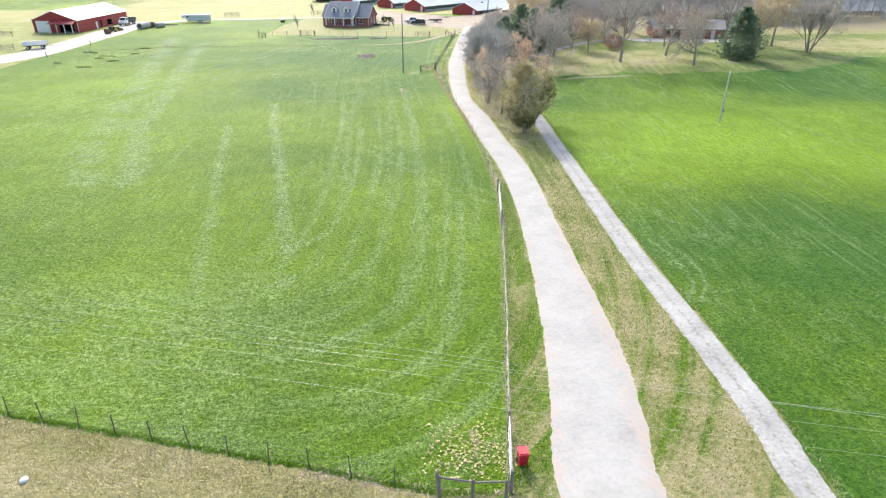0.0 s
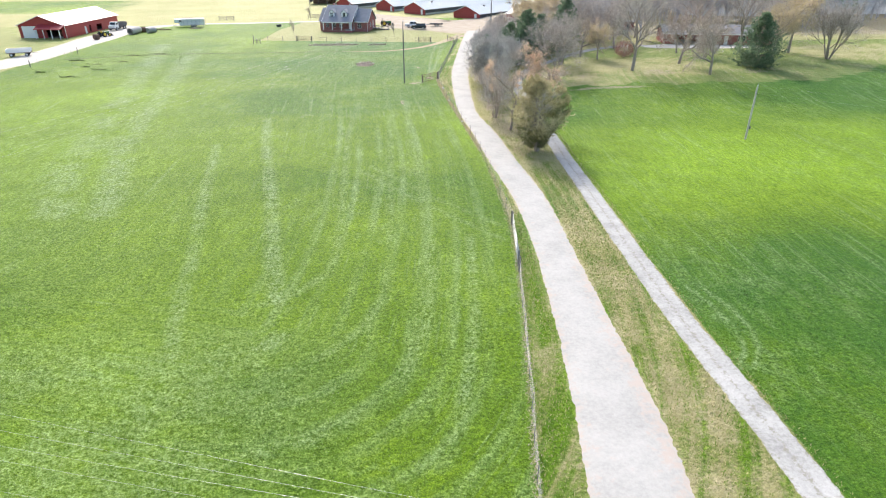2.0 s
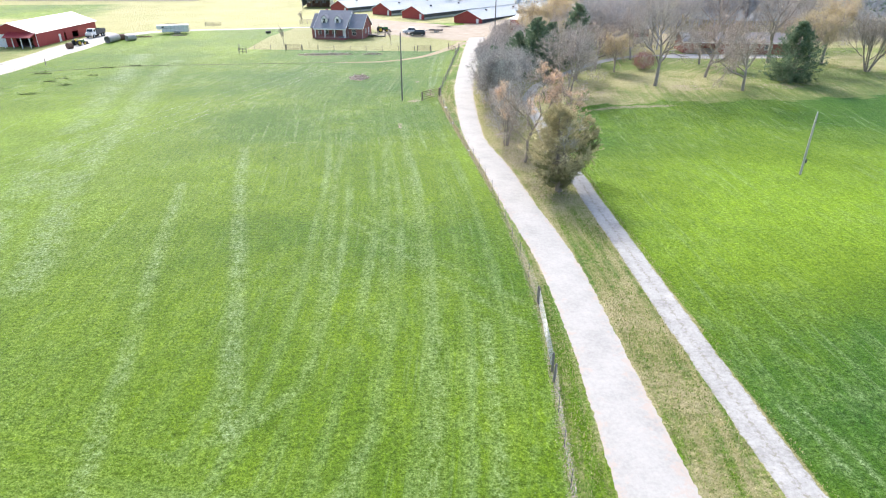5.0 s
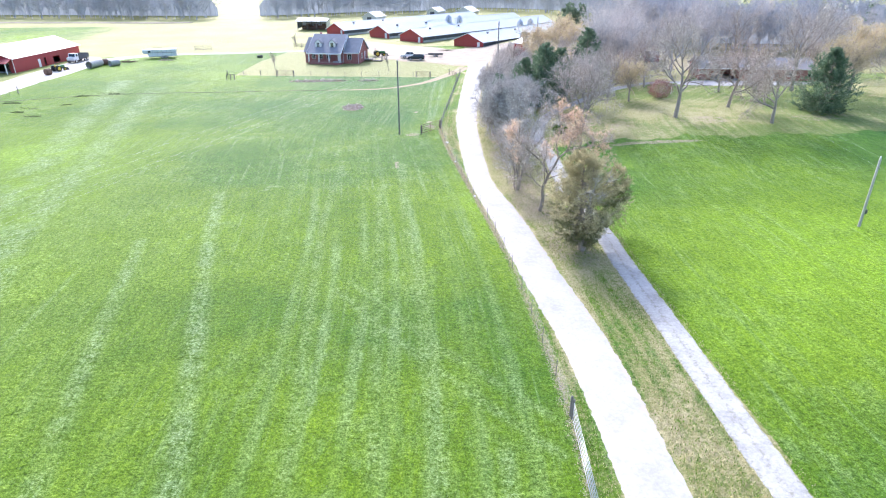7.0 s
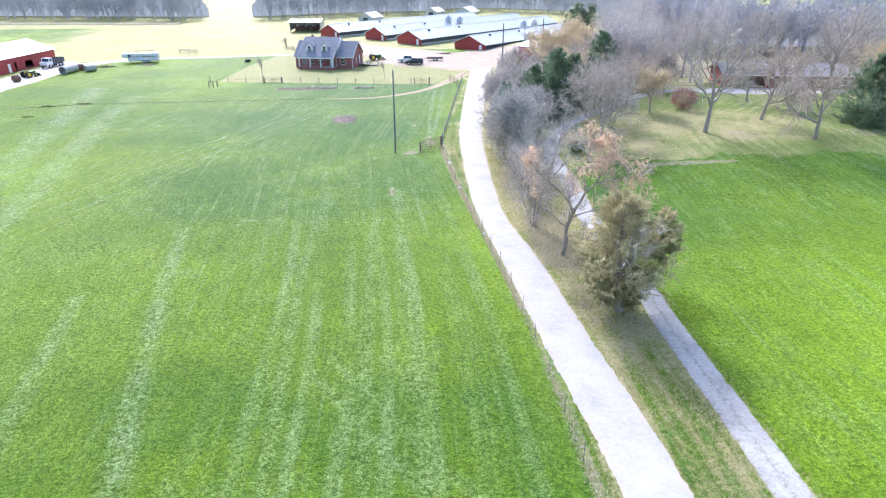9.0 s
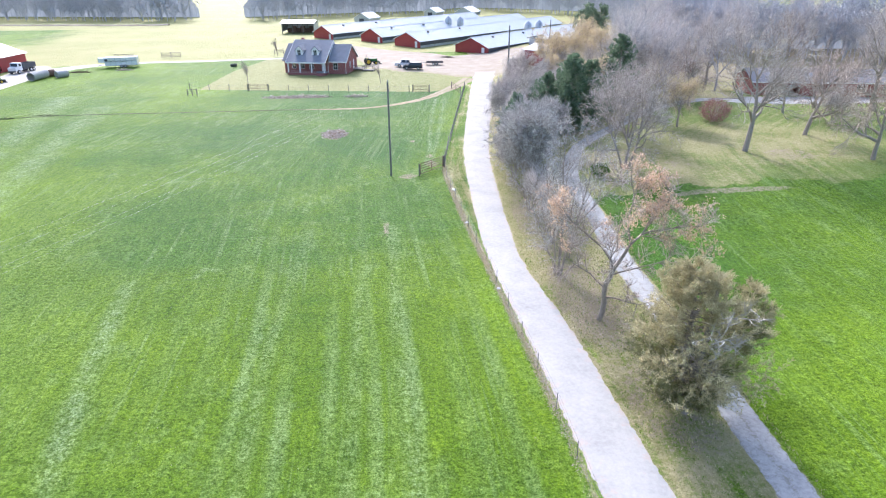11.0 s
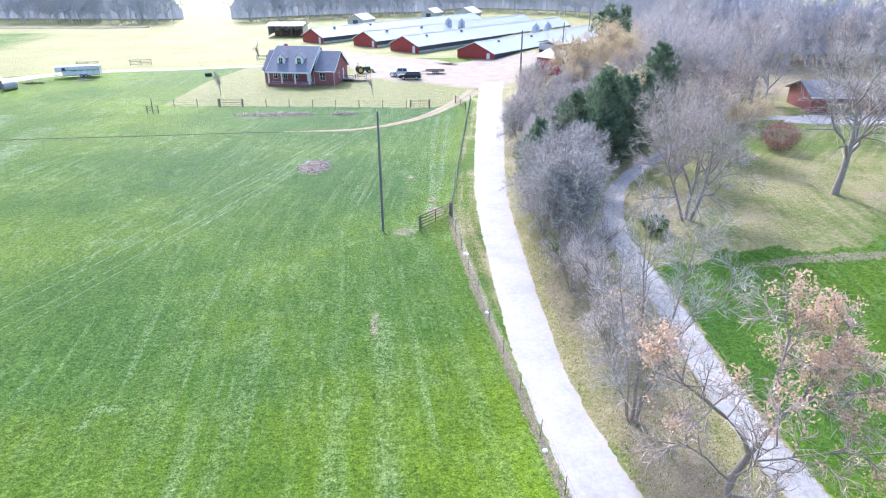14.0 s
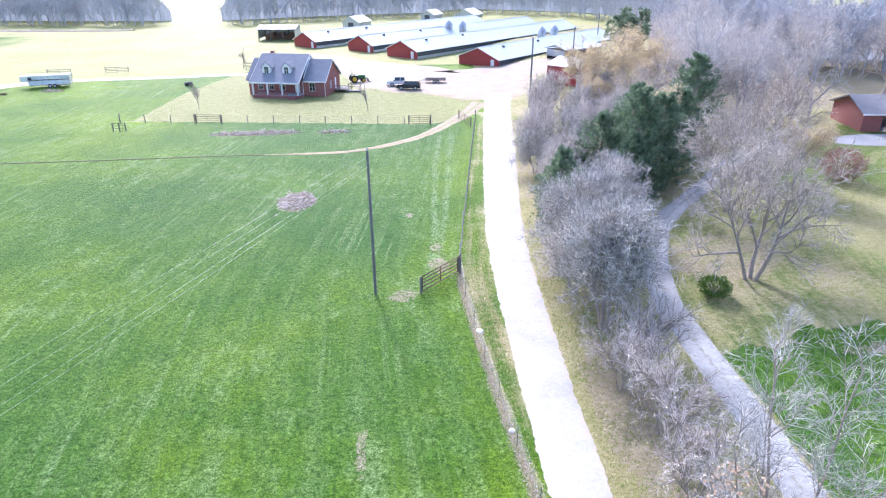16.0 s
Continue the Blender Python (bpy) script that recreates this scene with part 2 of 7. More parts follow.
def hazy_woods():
    """Bare woods too far off to tell tree from tree; haze put in as pale colour and glow."""
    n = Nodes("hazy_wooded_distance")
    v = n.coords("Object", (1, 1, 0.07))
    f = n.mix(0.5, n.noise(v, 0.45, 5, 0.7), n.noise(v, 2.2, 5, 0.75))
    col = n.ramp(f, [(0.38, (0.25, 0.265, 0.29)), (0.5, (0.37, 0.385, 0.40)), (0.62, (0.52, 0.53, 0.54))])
    # faint emission stands in for bright hazy air
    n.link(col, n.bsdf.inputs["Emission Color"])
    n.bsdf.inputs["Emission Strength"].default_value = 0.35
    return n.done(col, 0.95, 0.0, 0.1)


M = {
    "ground": ground_material(),
    "road": gravel_material("white_gravel", [(0.30, 0.297, 0.28), (0.415, 0.41, 0.385), (0.495, 0.488, 0.46)], (0.46, 0.385, 0.325), 0.75),
    "drive": gravel_material("grey_gravel", [(0.21, 0.21, 0.20), (0.385, 0.383, 0.365), (0.53, 0.525, 0.505)], (0.225, 0.215, 0.155), 0.75, 3.2),
    "lot": gravel_material("tan_gravel", [(0.27, 0.22, 0.155), (0.37, 0.315, 0.245), (0.46, 0.41, 0.335)], (0.30, 0.27, 0.14), 0.9),
    "dusty": gravel_material("pale_dusty_gravel", [(0.42, 0.40, 0.345), (0.52, 0.50, 0.44), (0.60, 0.58, 0.53)], (0.40, 0.38, 0.24), 0.8),
    "track": gravel_material("worn_earth", [(0.27, 0.22, 0.13), (0.36, 0.30, 0.20), (0.44, 0.38, 0.28)], (0.19, 0.22, 0.07), 0.9),
    "concrete": plain("concrete", (0.36, 0.355, 0.34), (0.50, 0.49, 0.475), 1.5, 0.9, bump=0.2),
    "bark": plain("grey_bark", (0.25, 0.215, 0.185), (0.46, 0.41, 0.36), 6.0, 0.9, bump=0.5, stretch=(1, 1, 0.25)),
    "bark_dark": plain("dark_bark", (0.17, 0.14, 0.115), (0.46, 0.40, 0.335), 9.0, 0.9, bump=0.5, stretch=(1, 1, 0.25)),
    "dead": plain("bleached_wood", (0.38, 0.34, 0.29), (0.58, 0.54, 0.48), 8.0, 0.85),
    "twig": varied("twigs", [(0.27, 0.23, 0.195), (0.54, 0.48, 0.425), (0.80, 0.73, 0.655)], 0.85),
    "twig_warm": varied("warm_twigs", [(0.28, 0.22, 0.18), (0.54, 0.45, 0.38), (0.78, 0.67, 0.57)], 0.85),
    "twig_blue": varied("grey_twigs", [(0.19, 0.18, 0.165), (0.48, 0.455, 0.425), (0.85, 0.815, 0.76)], 0.85),
    # far twigs paled in colour for haze; warm ones also suit beige bushes
    "twig_far": varied("haze_paled_grey_twigs", [(0.47, 0.435, 0.405), (0.66, 0.62, 0.58), (0.84, 0.80, 0.755)], 0.85),
    "twig_far_warm": varied("paled_warm_twigs", [(0.48, 0.43, 0.395), (0.66, 0.60, 0.555), (0.84, 0.78, 0.735)], 0.85),
    "bud": varied("yellow_buds", [(0.54, 0.45, 0.25), (0.68, 0.59, 0.38), (0.62, 0.52, 0.36)], 0.7, through=0.4),
    "oakleaf": varied("orange_oak_leaves", [(0.60, 0.42, 0.28), (0.73, 0.54, 0.39), (0.82, 0.65, 0.50)], 0.7, through=0.45),
    "redleaf": varied("dull_red_leaves", [(0.28, 0.15, 0.125), (0.38, 0.21, 0.18), (0.44, 0.28, 0.24)], 0.7, through=0.3),
    "needle": varied("blue_green_needles", [(0.08, 0.138, 0.088), (0.165, 0.245, 0.145), (0.295, 0.385, 0.23)], 0.5, through=0.42, clump=0.5),
    "cedar": varied("olive_cedar_sprays", [(0.12, 0.13, 0.06), (0.24, 0.24, 0.11), (0.37, 0.345, 0.17)], 0.65, through=0.22, clump=0.4),
    "cedar_dry": varied("tan_cedar_sprays", [(0.34, 0.30, 0.165), (0.54, 0.485, 0.285), (0.76, 0.685, 0.45)], 0.75, through=0.3, clump=0.5),
    "shrub": varied("green_leaves", [(0.06, 0.12, 0.02), (0.10, 0.19, 0.03), (0.15, 0.24, 0.05)], 0.6, through=0.25),
    "blade": varied("grass_blades", [(0.09, 0.20, 0.008), (0.14, 0.27, 0.012), (0.21, 0.34, 0.03)], 0.6, through=0.3),
    "blade_pale": varied("cut_grass", [(0.24, 0.33, 0.12), (0.33, 0.42, 0.18), (0.45, 0.52, 0.28)], 0.6, through=0.3),
    "blade_dry": varied("dry_blades", [(0.36, 0.345, 0.13), (0.54, 0.49, 0.24), (0.72, 0.64, 0.38)], 0.7, through=0.3),
    "litter": varied("fallen_leaves", [(0.26, 0.21, 0.16), (0.39, 0.33, 0.26), (0.54, 0.48, 0.40)], 0.8),
    "brick": brick_material(),
    "shingle": shingle_material("blue_grey_shingles", (0.21, 0.218, 0.24), (0.31, 0.318, 0.345)),
    "shingle_b": shingle_material("brown_grey_shingles", (0.20, 0.195, 0.20), (0.30, 0.29, 0.295)),
    "redmetal": metal_sheet("red_sheet_metal", (0.30, 0.030, 0.036), (0.38, 0.045, 0.05)),
    "roofmetal": metal_sheet("pale_roof_sheet", (0.38, 0.45, 0.48), (0.47, 0.53, 0.56), 0.45, 0.0, 14.0),
    "galv": metal_sheet("galvanised_sheet", (0.42, 0.45, 0.48), (0.55, 0.58, 0.60), 0.4, 0.6, 30.0),
    "white": plain("white_paint", (0.80, 0.80, 0.80), (0.88, 0.88, 0.88), 4.0, 0.5),
    "curtain": plain("dark_curtain", (0.055, 0.06, 0.07), (0.10, 0.105, 0.12), 2.0, 0.7),
    "glass": glass_material(),
    "steel": plain("dull_steel", (0.10, 0.10, 0.105), (0.19, 0.19, 0.20), 8.0, 0.5, 0.6),
    "pipe": plain("galvanised_pipe", (0.52, 0.54, 0.56), (0.66, 0.68, 0.70), 6.0, 0.35, 0.5),
    "rust": plain("rusty_steel", (0.10, 0.055, 0.04), (0.20, 0.12, 0.085), 6.0, 0.8),
    "postwood": plain("weathered_timber", (0.15, 0.135, 0.12), (0.29, 0.27, 0.245), 5.0, 0.9, stretch=(1, 1, 0.2)),
    "polewood": plain("dark_pole_timber", (0.13, 0.135, 0.135), (0.24, 0.24, 0.23), 3.0, 0.85, stretch=(1, 1, 0.2)),
    "palepole": plain("pale_pole_timber", (0.38, 0.365, 0.34), (0.54, 0.52, 0.49), 3.0, 0.85, stretch=(1, 1, 0.2)),
    "wire": plain("aluminium_wire", (0.58, 0.60, 0.56), (0.70, 0.72, 0.68), 2.0, 0.4, 0.3),
    "bin": plain("red_plastic", (0.50, 0.015, 0.035), (0.58, 0.03, 0.05), 4.0, 0.4),
    "rubber": plain("rubber", (0.015, 0.015, 0.016), (0.03, 0.03, 0.03), 6.0, 0.8),
    "carpaint_dark": plain("dark_blue_car_paint", (0.016, 0.022, 0.032), (0.026, 0.032, 0.045), 2.0, 0.25),
    "carpaint_white": plain("white_car_paint", (0.70, 0.71, 0.72), (0.78, 0.79, 0.80), 2.0, 0.25),
    "tractor": plain("green_tractor_paint", (0.015, 0.12, 0.03), (0.03, 0.17, 0.045), 4.0, 0.4),
    "yellow": plain("yellow_paint", (0.55, 0.40, 0.02), (0.62, 0.46, 0.03), 4.0, 0.4),
    # woods and trunks toned pale grey in place of the haze before them
    "farwood": varied("haze_paled_bare_woods", [(0.40, 0.41, 0.44), (0.50, 0.51, 0.54), (0.60, 0.61, 0.64)], 0.9),
    "fartrunk": plain("haze_paled_trunks", (0.36, 0.35, 0.37), (0.50, 0.49, 0.51), 2.0, 0.9),
    "rut": plain("dark_rut", (0.05, 0.075, 0.02), (0.12, 0.14, 0.05), 1.0, 0.9),
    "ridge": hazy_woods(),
    "farpine": varied("distant_pines", [(0.16, 0.23, 0.15), (0.23, 0.30, 0.19), (0.31, 0.37, 0.23)], 0.8, through=0.35),
    "ash": varied("pale_debris", [(0.28, 0.20, 0.15), (0.52, 0.44, 0.36), (0.74, 0.69, 0.63)], 0.9),
}


# ---------------------------------------------------------------- mesh helpers
def ss(v, a, b):
    u = np.clip((np.asarray(v, float) - a) / (b - a), 0, 1)
    return u * u * (3 - 2 * u)


def ground_z(x, y):
    return 1.5 * ss(x, 19, 43) * ss(y, 102, 127)


def gz(x, y):
    return float(ground_z(x, y))


def mesh_from(name, verts, faces, mats, smooth=False):
    me = bpy.data.meshes.new(name)
    me.from_pydata([tuple(map(float, v)) for v in verts], [], [tuple(map(int, f)) for f in faces])
    for m in mats if isinstance(mats, (list, tuple)) else [mats]:
        me.materials.append(m)
    if smooth:
        me.polygons.foreach_set("use_smooth", [True] * len(me.polygons))
    me.update()
    return me


def give(me, name, values):
    me.attributes.new(name, "FLOAT", "POINT").data.foreach_set("value", np.asarray(values, np.float32))


def finish(bm, name, mat, smooth=False):
    me = bpy.data.meshes.new(name)
    bmesh.ops.recalc_face_normals(bm, faces=bm.faces)
    bm.to_mesh(me)
    bm.free()
    me.materials.append(mat)
    if smooth:
        me.polygons.foreach_set("use_smooth", [True] * len(me.polygons))
    return me


def part(name, bm, mat, parent, label="", smooth=False):
    """One bmesh (or a ready mesh) as one object under a thing or a part."""
    me = bm if isinstance(bm, bpy.types.Mesh) else finish(bm, name, mat, smooth)
    ob = new(name, me)
    ob.parent = parent
    if label:
        ob["label"] = label
    return ob


def thing(name, m, label, category, group="", kind=""):
    ob = new(name)
    ob.empty_display_size = 0.2
    ob.matrix_world = m
    return tagged(ob, label, category, group, kind)


def box(bm, x0, y0, z0, x1, y1, z1, bevel=0.0):
    vs = [bm.verts.new(p) for p in ((x0, y0, z0), (x1, y0, z0), (x1, y1, z0), (x0, y1, z0), (x0, y0, z1), (x1, y0, z1), (x1, y1, z1), (x0, y1, z1))]
    fs = [bm.faces.new([vs[i] for i in f]) for f in ((0, 3, 2, 1), (4, 5, 6, 7), (0, 1, 5, 4), (1, 2, 6, 5), (2, 3, 7, 6), (3, 0, 4, 7))]
    if bevel:
        es = list({e for f in fs for e in f.edges})
        bmesh.ops.bevel(bm, geom=es, offset=bevel, segments=2, affect="EDGES", profile=0.5)
    return bm


def boxes(*rows, bevel=0.0):
    bm = bmesh.new()
    for r in rows:
        box(bm, *r, bevel=bevel)
    return bm


def prism(bm, outline, axis, a, b):
    """A closed outline of 2D points drawn out along an axis from a to b."""
    def at(p, d):
        return {"x": (d, p[0], p[1]), "y": (p[0], d, p[1]), "z": (p[0], p[1], d)}[axis]
    lo = [bm.verts.new(at(p, a)) for p in outline]
    hi = [bm.verts.new(at(p, b)) for p in outline]
    k = len(outline)
    bm.faces.new(lo)
    bm.faces.new(hi[::-1])
    for i in range(k):
        bm.faces.new((lo[i], lo[(i + 1) % k], hi[(i + 1) % k], hi[i]))
    return bm


def prisms(*rows):
    bm = bmesh.new()
    for r in rows:
        prism(bm, *r)
    return bm


def rod(bm, a, b, r0, r1=None, sides=8):
    """A capped, tapered rod between two places."""
    a, b = Vector(a), Vector(b)
    r1 = r0 if r1 is None else r1
    d = (b - a).normalized()
    u = d.orthogonal().normalized()
    w = d.cross(u)
    ring = []
    for p, r in ((a, r0), (b, r1)):
        ring.append([bm.verts.new(p + (u * math.cos(k * math.tau / sides) + w * math.sin(k * math.tau / sides)) * r) for k in range(sides)])
    for k in range(sides):
        bm.faces.new((ring[0][k], ring[0][(k + 1) % sides], ring[1][(k + 1) % sides], ring[1][k]))
    bm.faces.new(ring[0][::-1])
    bm.faces.new(ring[1])
    return bm


def rods(*rows):
    bm = bmesh.new()
    for r in rows:
        rod(bm, *r)
    return bm


def lathe(profile, sides=16):
    """Turned about z: a list of (radius, height)."""
    bm = bmesh.new()
    rings = [[bm.verts.new((r * math.cos(k * math.tau / sides), r * math.sin(k * math.tau / sides), z)) for k in range(sides)] for r, z in profile]
    for a, b in zip(rings, rings[1:]):
        for k in range(sides):
            bm.faces.new((a[k], a[(k + 1) % sides], b[(k + 1) % sides], b[k]))
    bm.faces.new(rings[0][::-1])
    bm.faces.new(rings[-1])
    return bm


def wall_cells(bm, length, height, openings, thick, at=(0, 0, 0), along="x"):
    """A wall with real openings (x0, z0, x1, z1) through it, drawn from at along x or y."""
    xs = sorted({0, length, *[o[0] for o in openings], *[o[2] for o in openings]})
    zs = sorted({0, height, *[o[1] for o in openings], *[o[3] for o in openings]})
    for x0, x1 in zip(xs, xs[1:]):
        for z0, z1 in zip(zs, zs[1:]):
            cx, cz = (x0 + x1) / 2, (z0 + z1) / 2
            if any(o[0] < cx < o[2] and o[1] < cz < o[3] for o in openings):
                continue
            if along == "x":
                box(bm, at[0] + x0, at[1], at[2] + z0, at[0] + x1, at[1] + thick, at[2] + z1)
            else:
                box(bm, at[0], at[1] + x0, at[2] + z0, at[0] + thick, at[1] + x1, at[2] + z1)
    return bm


def spline(pts, step):
    """A smooth line through points of any dimension, at even steps."""
    P = np.array(pts, float)
    P = np.vstack([2 * P[0] - P[1], P, 2 * P[-1] - P[-2]])
    out = []
    for i in range(1, len(P) - 2):
        n = max(2, int(np.linalg.norm(P[i + 1][:2] - P[i][:2]) / step))
        for k in range(n):
            t = k / n
            a, b, c, d = P[i - 1], P[i], P[i + 1], P[i + 2]
            out.append(0.5 * (2 * b + (c - a) * t + (2 * a - 5 * b + 4 * c - d) * t * t + (3 * b - a - 3 * c + d) * t ** 3))
    out.append(P[-2])
    return np.array(out)


def wob(x, y, s, k=0.0):
    return noise.noise((x * s, y * s, k))


# ---------------------------------------------------------------- plan
FENCE = [(2.2, 5), (4.7, 20.6), (6.1, 30.2), (7.2, 37.5), (9.0, 50.8), (10.0, 63), (9.9, 83.1), (8.5, 104.2), (7.6, 116), (7.1, 127.7), (7.2, 131.3), (8.2, 138.2), (10.5, 152.2), (12.7, 165.7), (16.0, 185.1)]
ROAD = [(4.6, 12.0, -60), (5.6, 12.2, 0), (6.8, 12.6, 20), (7.6, 13.4, 25), (8.9, 14.4, 33), (10.3, 14.6, 45.6), (11.1, 14.9, 57), (11.2, 15.1, 67), (10.3, 14.2, 79), (9.6, 13.3, 92), (8.8, 12.0, 103), (8.8, 12.2, 111), (9.3, 12.9, 123), (9.8, 13.6, 132), (10.6, 14.6, 140.5), (12.4, 16.8, 154), (14.9, 19.8, 171), (18.3, 23.4, 193), (20.0, 26.5, 205)]
DRIVE = [(17.5, -60), (18.6, 0), (19.5, 19.4), (19.9, 24.5), (19.9, 32.6), (19.6, 45), (20.1, 67), (20.3, 79), (20.7, 91), (20.6, 102), (21.5, 112), (21.8, 120), (22.5, 126.5), (25.3, 134.7), (28.7, 140), (35.5, 146.5), (46, 156.5), (56, 162), (64, 162)]
LOW = [(-140, 58), (-60, 38.0), (-23.4, 27.7), (-16.4, 25.8), (-9.2, 23.7), (-5.0, 22.5), (-1.2, 21.3), (1.2, 20.6), (4.6, 20.2)]
fence_line = spline(FENCE, 0.5)
road_line = spline([((a + b) / 2, y, (b - a) / 2) for a, b, y in ROAD], 0.16)
drive_line = spline(DRIVE, 0.16)


def fence_x(y):
    return np.interp(y, fence_line[:, 1], fence_line[:, 0])


def low_y(x):
    return np.interp(x, [p[0] for p in LOW], [p[1] for p in LOW])


# ---------------------------------------------------------------- ground
def spread(parts):
    out = []
    for a, b, s in parts:
        out += list(np.arange(a, b, s))
    return np.array(out + [parts[-1][1]])


def inside(X, Y, poly):
    res = np.zeros(X.shape, bool)
    for (x0, y0), (x1, y1) in zip(poly, poly[1:] + poly[:1]):
        cut = ((Y < y0) != (Y < y1)) & (X < (x1 - x0) * (Y - y0) / (y1 - y0 + 1e-9) + x0)
        res ^= cut
    return res


def near_line(X, Y, line):
    """Distance to a coarse polyline."""
    best = np.full(X.shape, 1e9)
    for a, b in zip(line, line[1:]):
        a, b = np.array(a[:2], float), np.array(b[:2], float)
        d = b - a
        t = np.clip(((X - a[0]) * d[0] + (Y - a[1]) * d[1]) / (d @ d), 0, 1)
        best = np.minimum(best, np.hypot(X - a[0] - t * d[0], Y - a[1] - t * d[1]))
    return best


def build_ground():
    gx = spread([(-2600, -400, 200), (-400, -120, 14), (-120, -40, 2.0), (-40, 24, 0.33), (24, 48, 0.5), (48, 120, 1.5), (120, 400, 14), (400, 2600, 200)])
    gy = spread([(-600, -60, 60), (-60, 14, 3.0), (14, 120, 0.33), (120, 190, 0.5), (190, 260, 1.4), (260, 420, 8), (420, 3400, 220)])
    X, Y = np.meshgrid(gx, gy)
    X, Y = X.ravel(), Y.ravel()
    Z = ground_z(X, Y)
    w, h = len(gx), len(gy)
    rel = np.array([0.10 * wob(x, y, 0.16) + 0.05 * wob(x, y, 0.7, 3.0) if -60 < x < 110 and 10 < y < 260 else 0.0 for x, y in zip(X, Y)])
    road_d = near_line(X, Y, road_line[::40])
    drive_d = near_line(X, Y, drive_line[::40])
    rel *= ss(np.minimum(road_d - 2.6, drive_d - 1.4), 0.0, 2.5)
    rel *= 1 - ss(Y, 148, 163)
    idx = np.arange(w * h).reshape(h, w)
    faces = np.stack([idx[:-1, :-1], idx[:-1, 1:], idx[1:, 1:], idx[1:, :-1]], -1).reshape(-1, 4)
    me = mesh_from("ground", np.stack([X, Y, Z + rel], -1), faces, M["ground"], True)

    fx, ly = fence_x(Y), low_y(X)
    drx = np.interp(Y, drive_line[:, 1], drive_line[:, 0])
    dry = np.zeros(len(X))
    verge = (X > fx) & (X < drx + 1.25) & (Y < 190)
    left_strip = X < np.interp(Y, road_line[:, 1], road_line[:, 0])
    dry = np.where(verge, np.where(left_strip, 0.44, 0.56 + 0.16 * ss(Y, 70, 95)), dry)
    dry = np.where((Y < ly) & (X < 6), 0.85, dry)
    lawn = (X > drx + 1.0) & (Y > 119 + 0.8 * np.sin(X * 0.45) + 0.5 * np.sin(X * 1.3 + 1) + 4.0 * ss(X, 70, 100) + 10 * ss(X, 84, 108)) & (Y < 215)
    tan = np.maximum(ss(14 - np.hypot((X - 52) / 1.5, Y - 134), 0, 8), ss(16 - np.hypot((X - 112) / 1.8, Y - 150), 0, 8))
    dry = np.where(lawn, 0.36 + 0.26 * tan + 0.22 * (1 - ss(X, 33, 46)), dry)
    yard = inside(X, Y, [(-40, 189.0), (8.3, 182.0), (13, 185), (19, 198), (16, 214), (-6, 230), (-33, 236), (-38.5, 212)])
    dry = np.where(yard, 0.3, dry)
    dry = np.where((X > 23) & (Y >= 170), 0.8, dry)
    lane_y = np.interp(X, [-400, -120, -80, -31, 0], [210, 214, 226.5, 236.5, 244])
    pale = np.where((Y > lane_y) & (X < 40), 1.0, 0.0)
    pale = np.where((X < -98) & (Y > 150) & (Y < 236), 0.7, pale)
    pale = np.where((Y > 255) & (Y < 360), pale * (1 - 0.65 * ss(-104 - 0.15 * (Y - 260) - X, -14, 22) * ss(Y, 258, 272)), pale)
    pale = np.where(yard, 0.20, pale)
    pale = np.where((X < -78) & (Y < 226) & (Y > 120) & (X < -84 + 0.0 * Y), 0.55, pale)
    pale = np.where(Y > 330, 1.0, pale)
    soil = np.zeros(len(X))
    fd = np.abs(X - fx)
    row = ss(0.55 - fd, 0.0, 0.45)
    soil = np.where((Y > 20) & (Y < 132), row * (0.10 + 0.58 * ss(Y, 80, 100)), soil)
    for cx, cy, rx, ry, k in ((-8.4, 149.2, 2.3, 3.2, 1.0), (3.3, 23.8, 0.35, 1.3, 0.7), (2.0, 22.4, 1.2, 0.4, 0.55), (-0.2, 111.5, 0.35, 2.2, 0.75), (0.3, 100.5, 0.3, 1.6, 0.5), (3.5, 144.0, 0.5, 0.7, 0.9), (2.4, 127.8, 1.5, 1.1, 0.8), (5.6, 132.8, 1.0, 1.6, 0.9), (5.6, 136.2, 0.7, 1.2, 0.8), (-18.5, 179.0, 7.5, 1.6, 0.95), (38, 117.2, 9.0, 0.8, 0.8), (29.5, 131, 6.0, 5.0, 0.72), (32, 126, 7.0, 5.0, 0.45), (15.5, 97, 2.8, 9.0, 0.85), (15.6, 112, 2.9, 12, 0.85), (16.6, 84, 3.0, 5.5, 0.62), (13.4, 113.0, 0.5, 5.0, 0.9), (18.5, 145, 3.0, 22, 0.6), (28, 155, 9, 16, 0.7), (52, 128, 4, 3, 0.62), (70, 128, 5, 3, 0.6), (13.5, 76, 0.4, 12, 0.5)):
        soil = np.maximum(soil, k * ss(1.25 - np.hypot((X - cx) / rx, (Y - cy) / ry), 0, 0.7))
    soil = np.maximum(soil, 0.85 * ss(Y, 172, 184) * ss(X - 0.36 * (Y - 88), 10, 16) * (Y < 420))
    soil = np.where((np.abs(Y - ly) < 0.55) & (X > -6) & (X < 4.6), np.maximum(soil, 0.6), soil)
    # mowing lines follow the field's edges, round the corner
    a, b = fx - X, Y - ly
    R = 20.0
    inner = np.hypot(np.maximum(R - a, 0), np.maximum(R - b, 0))
    mow = np.where((a < R) & (b < R), R - inner, np.minimum(a, b))
    mow = np.where(b > R + 2, a, mow)
    along = np.where(b > R, Y, np.where(a > R, X, np.arctan2(R - a, R - b) * R))
    mow = np.where(X > drx, X - drx + 60, mow)
    along = np.where(X > drx, Y, along)
    swath = np.zeros(len(X))
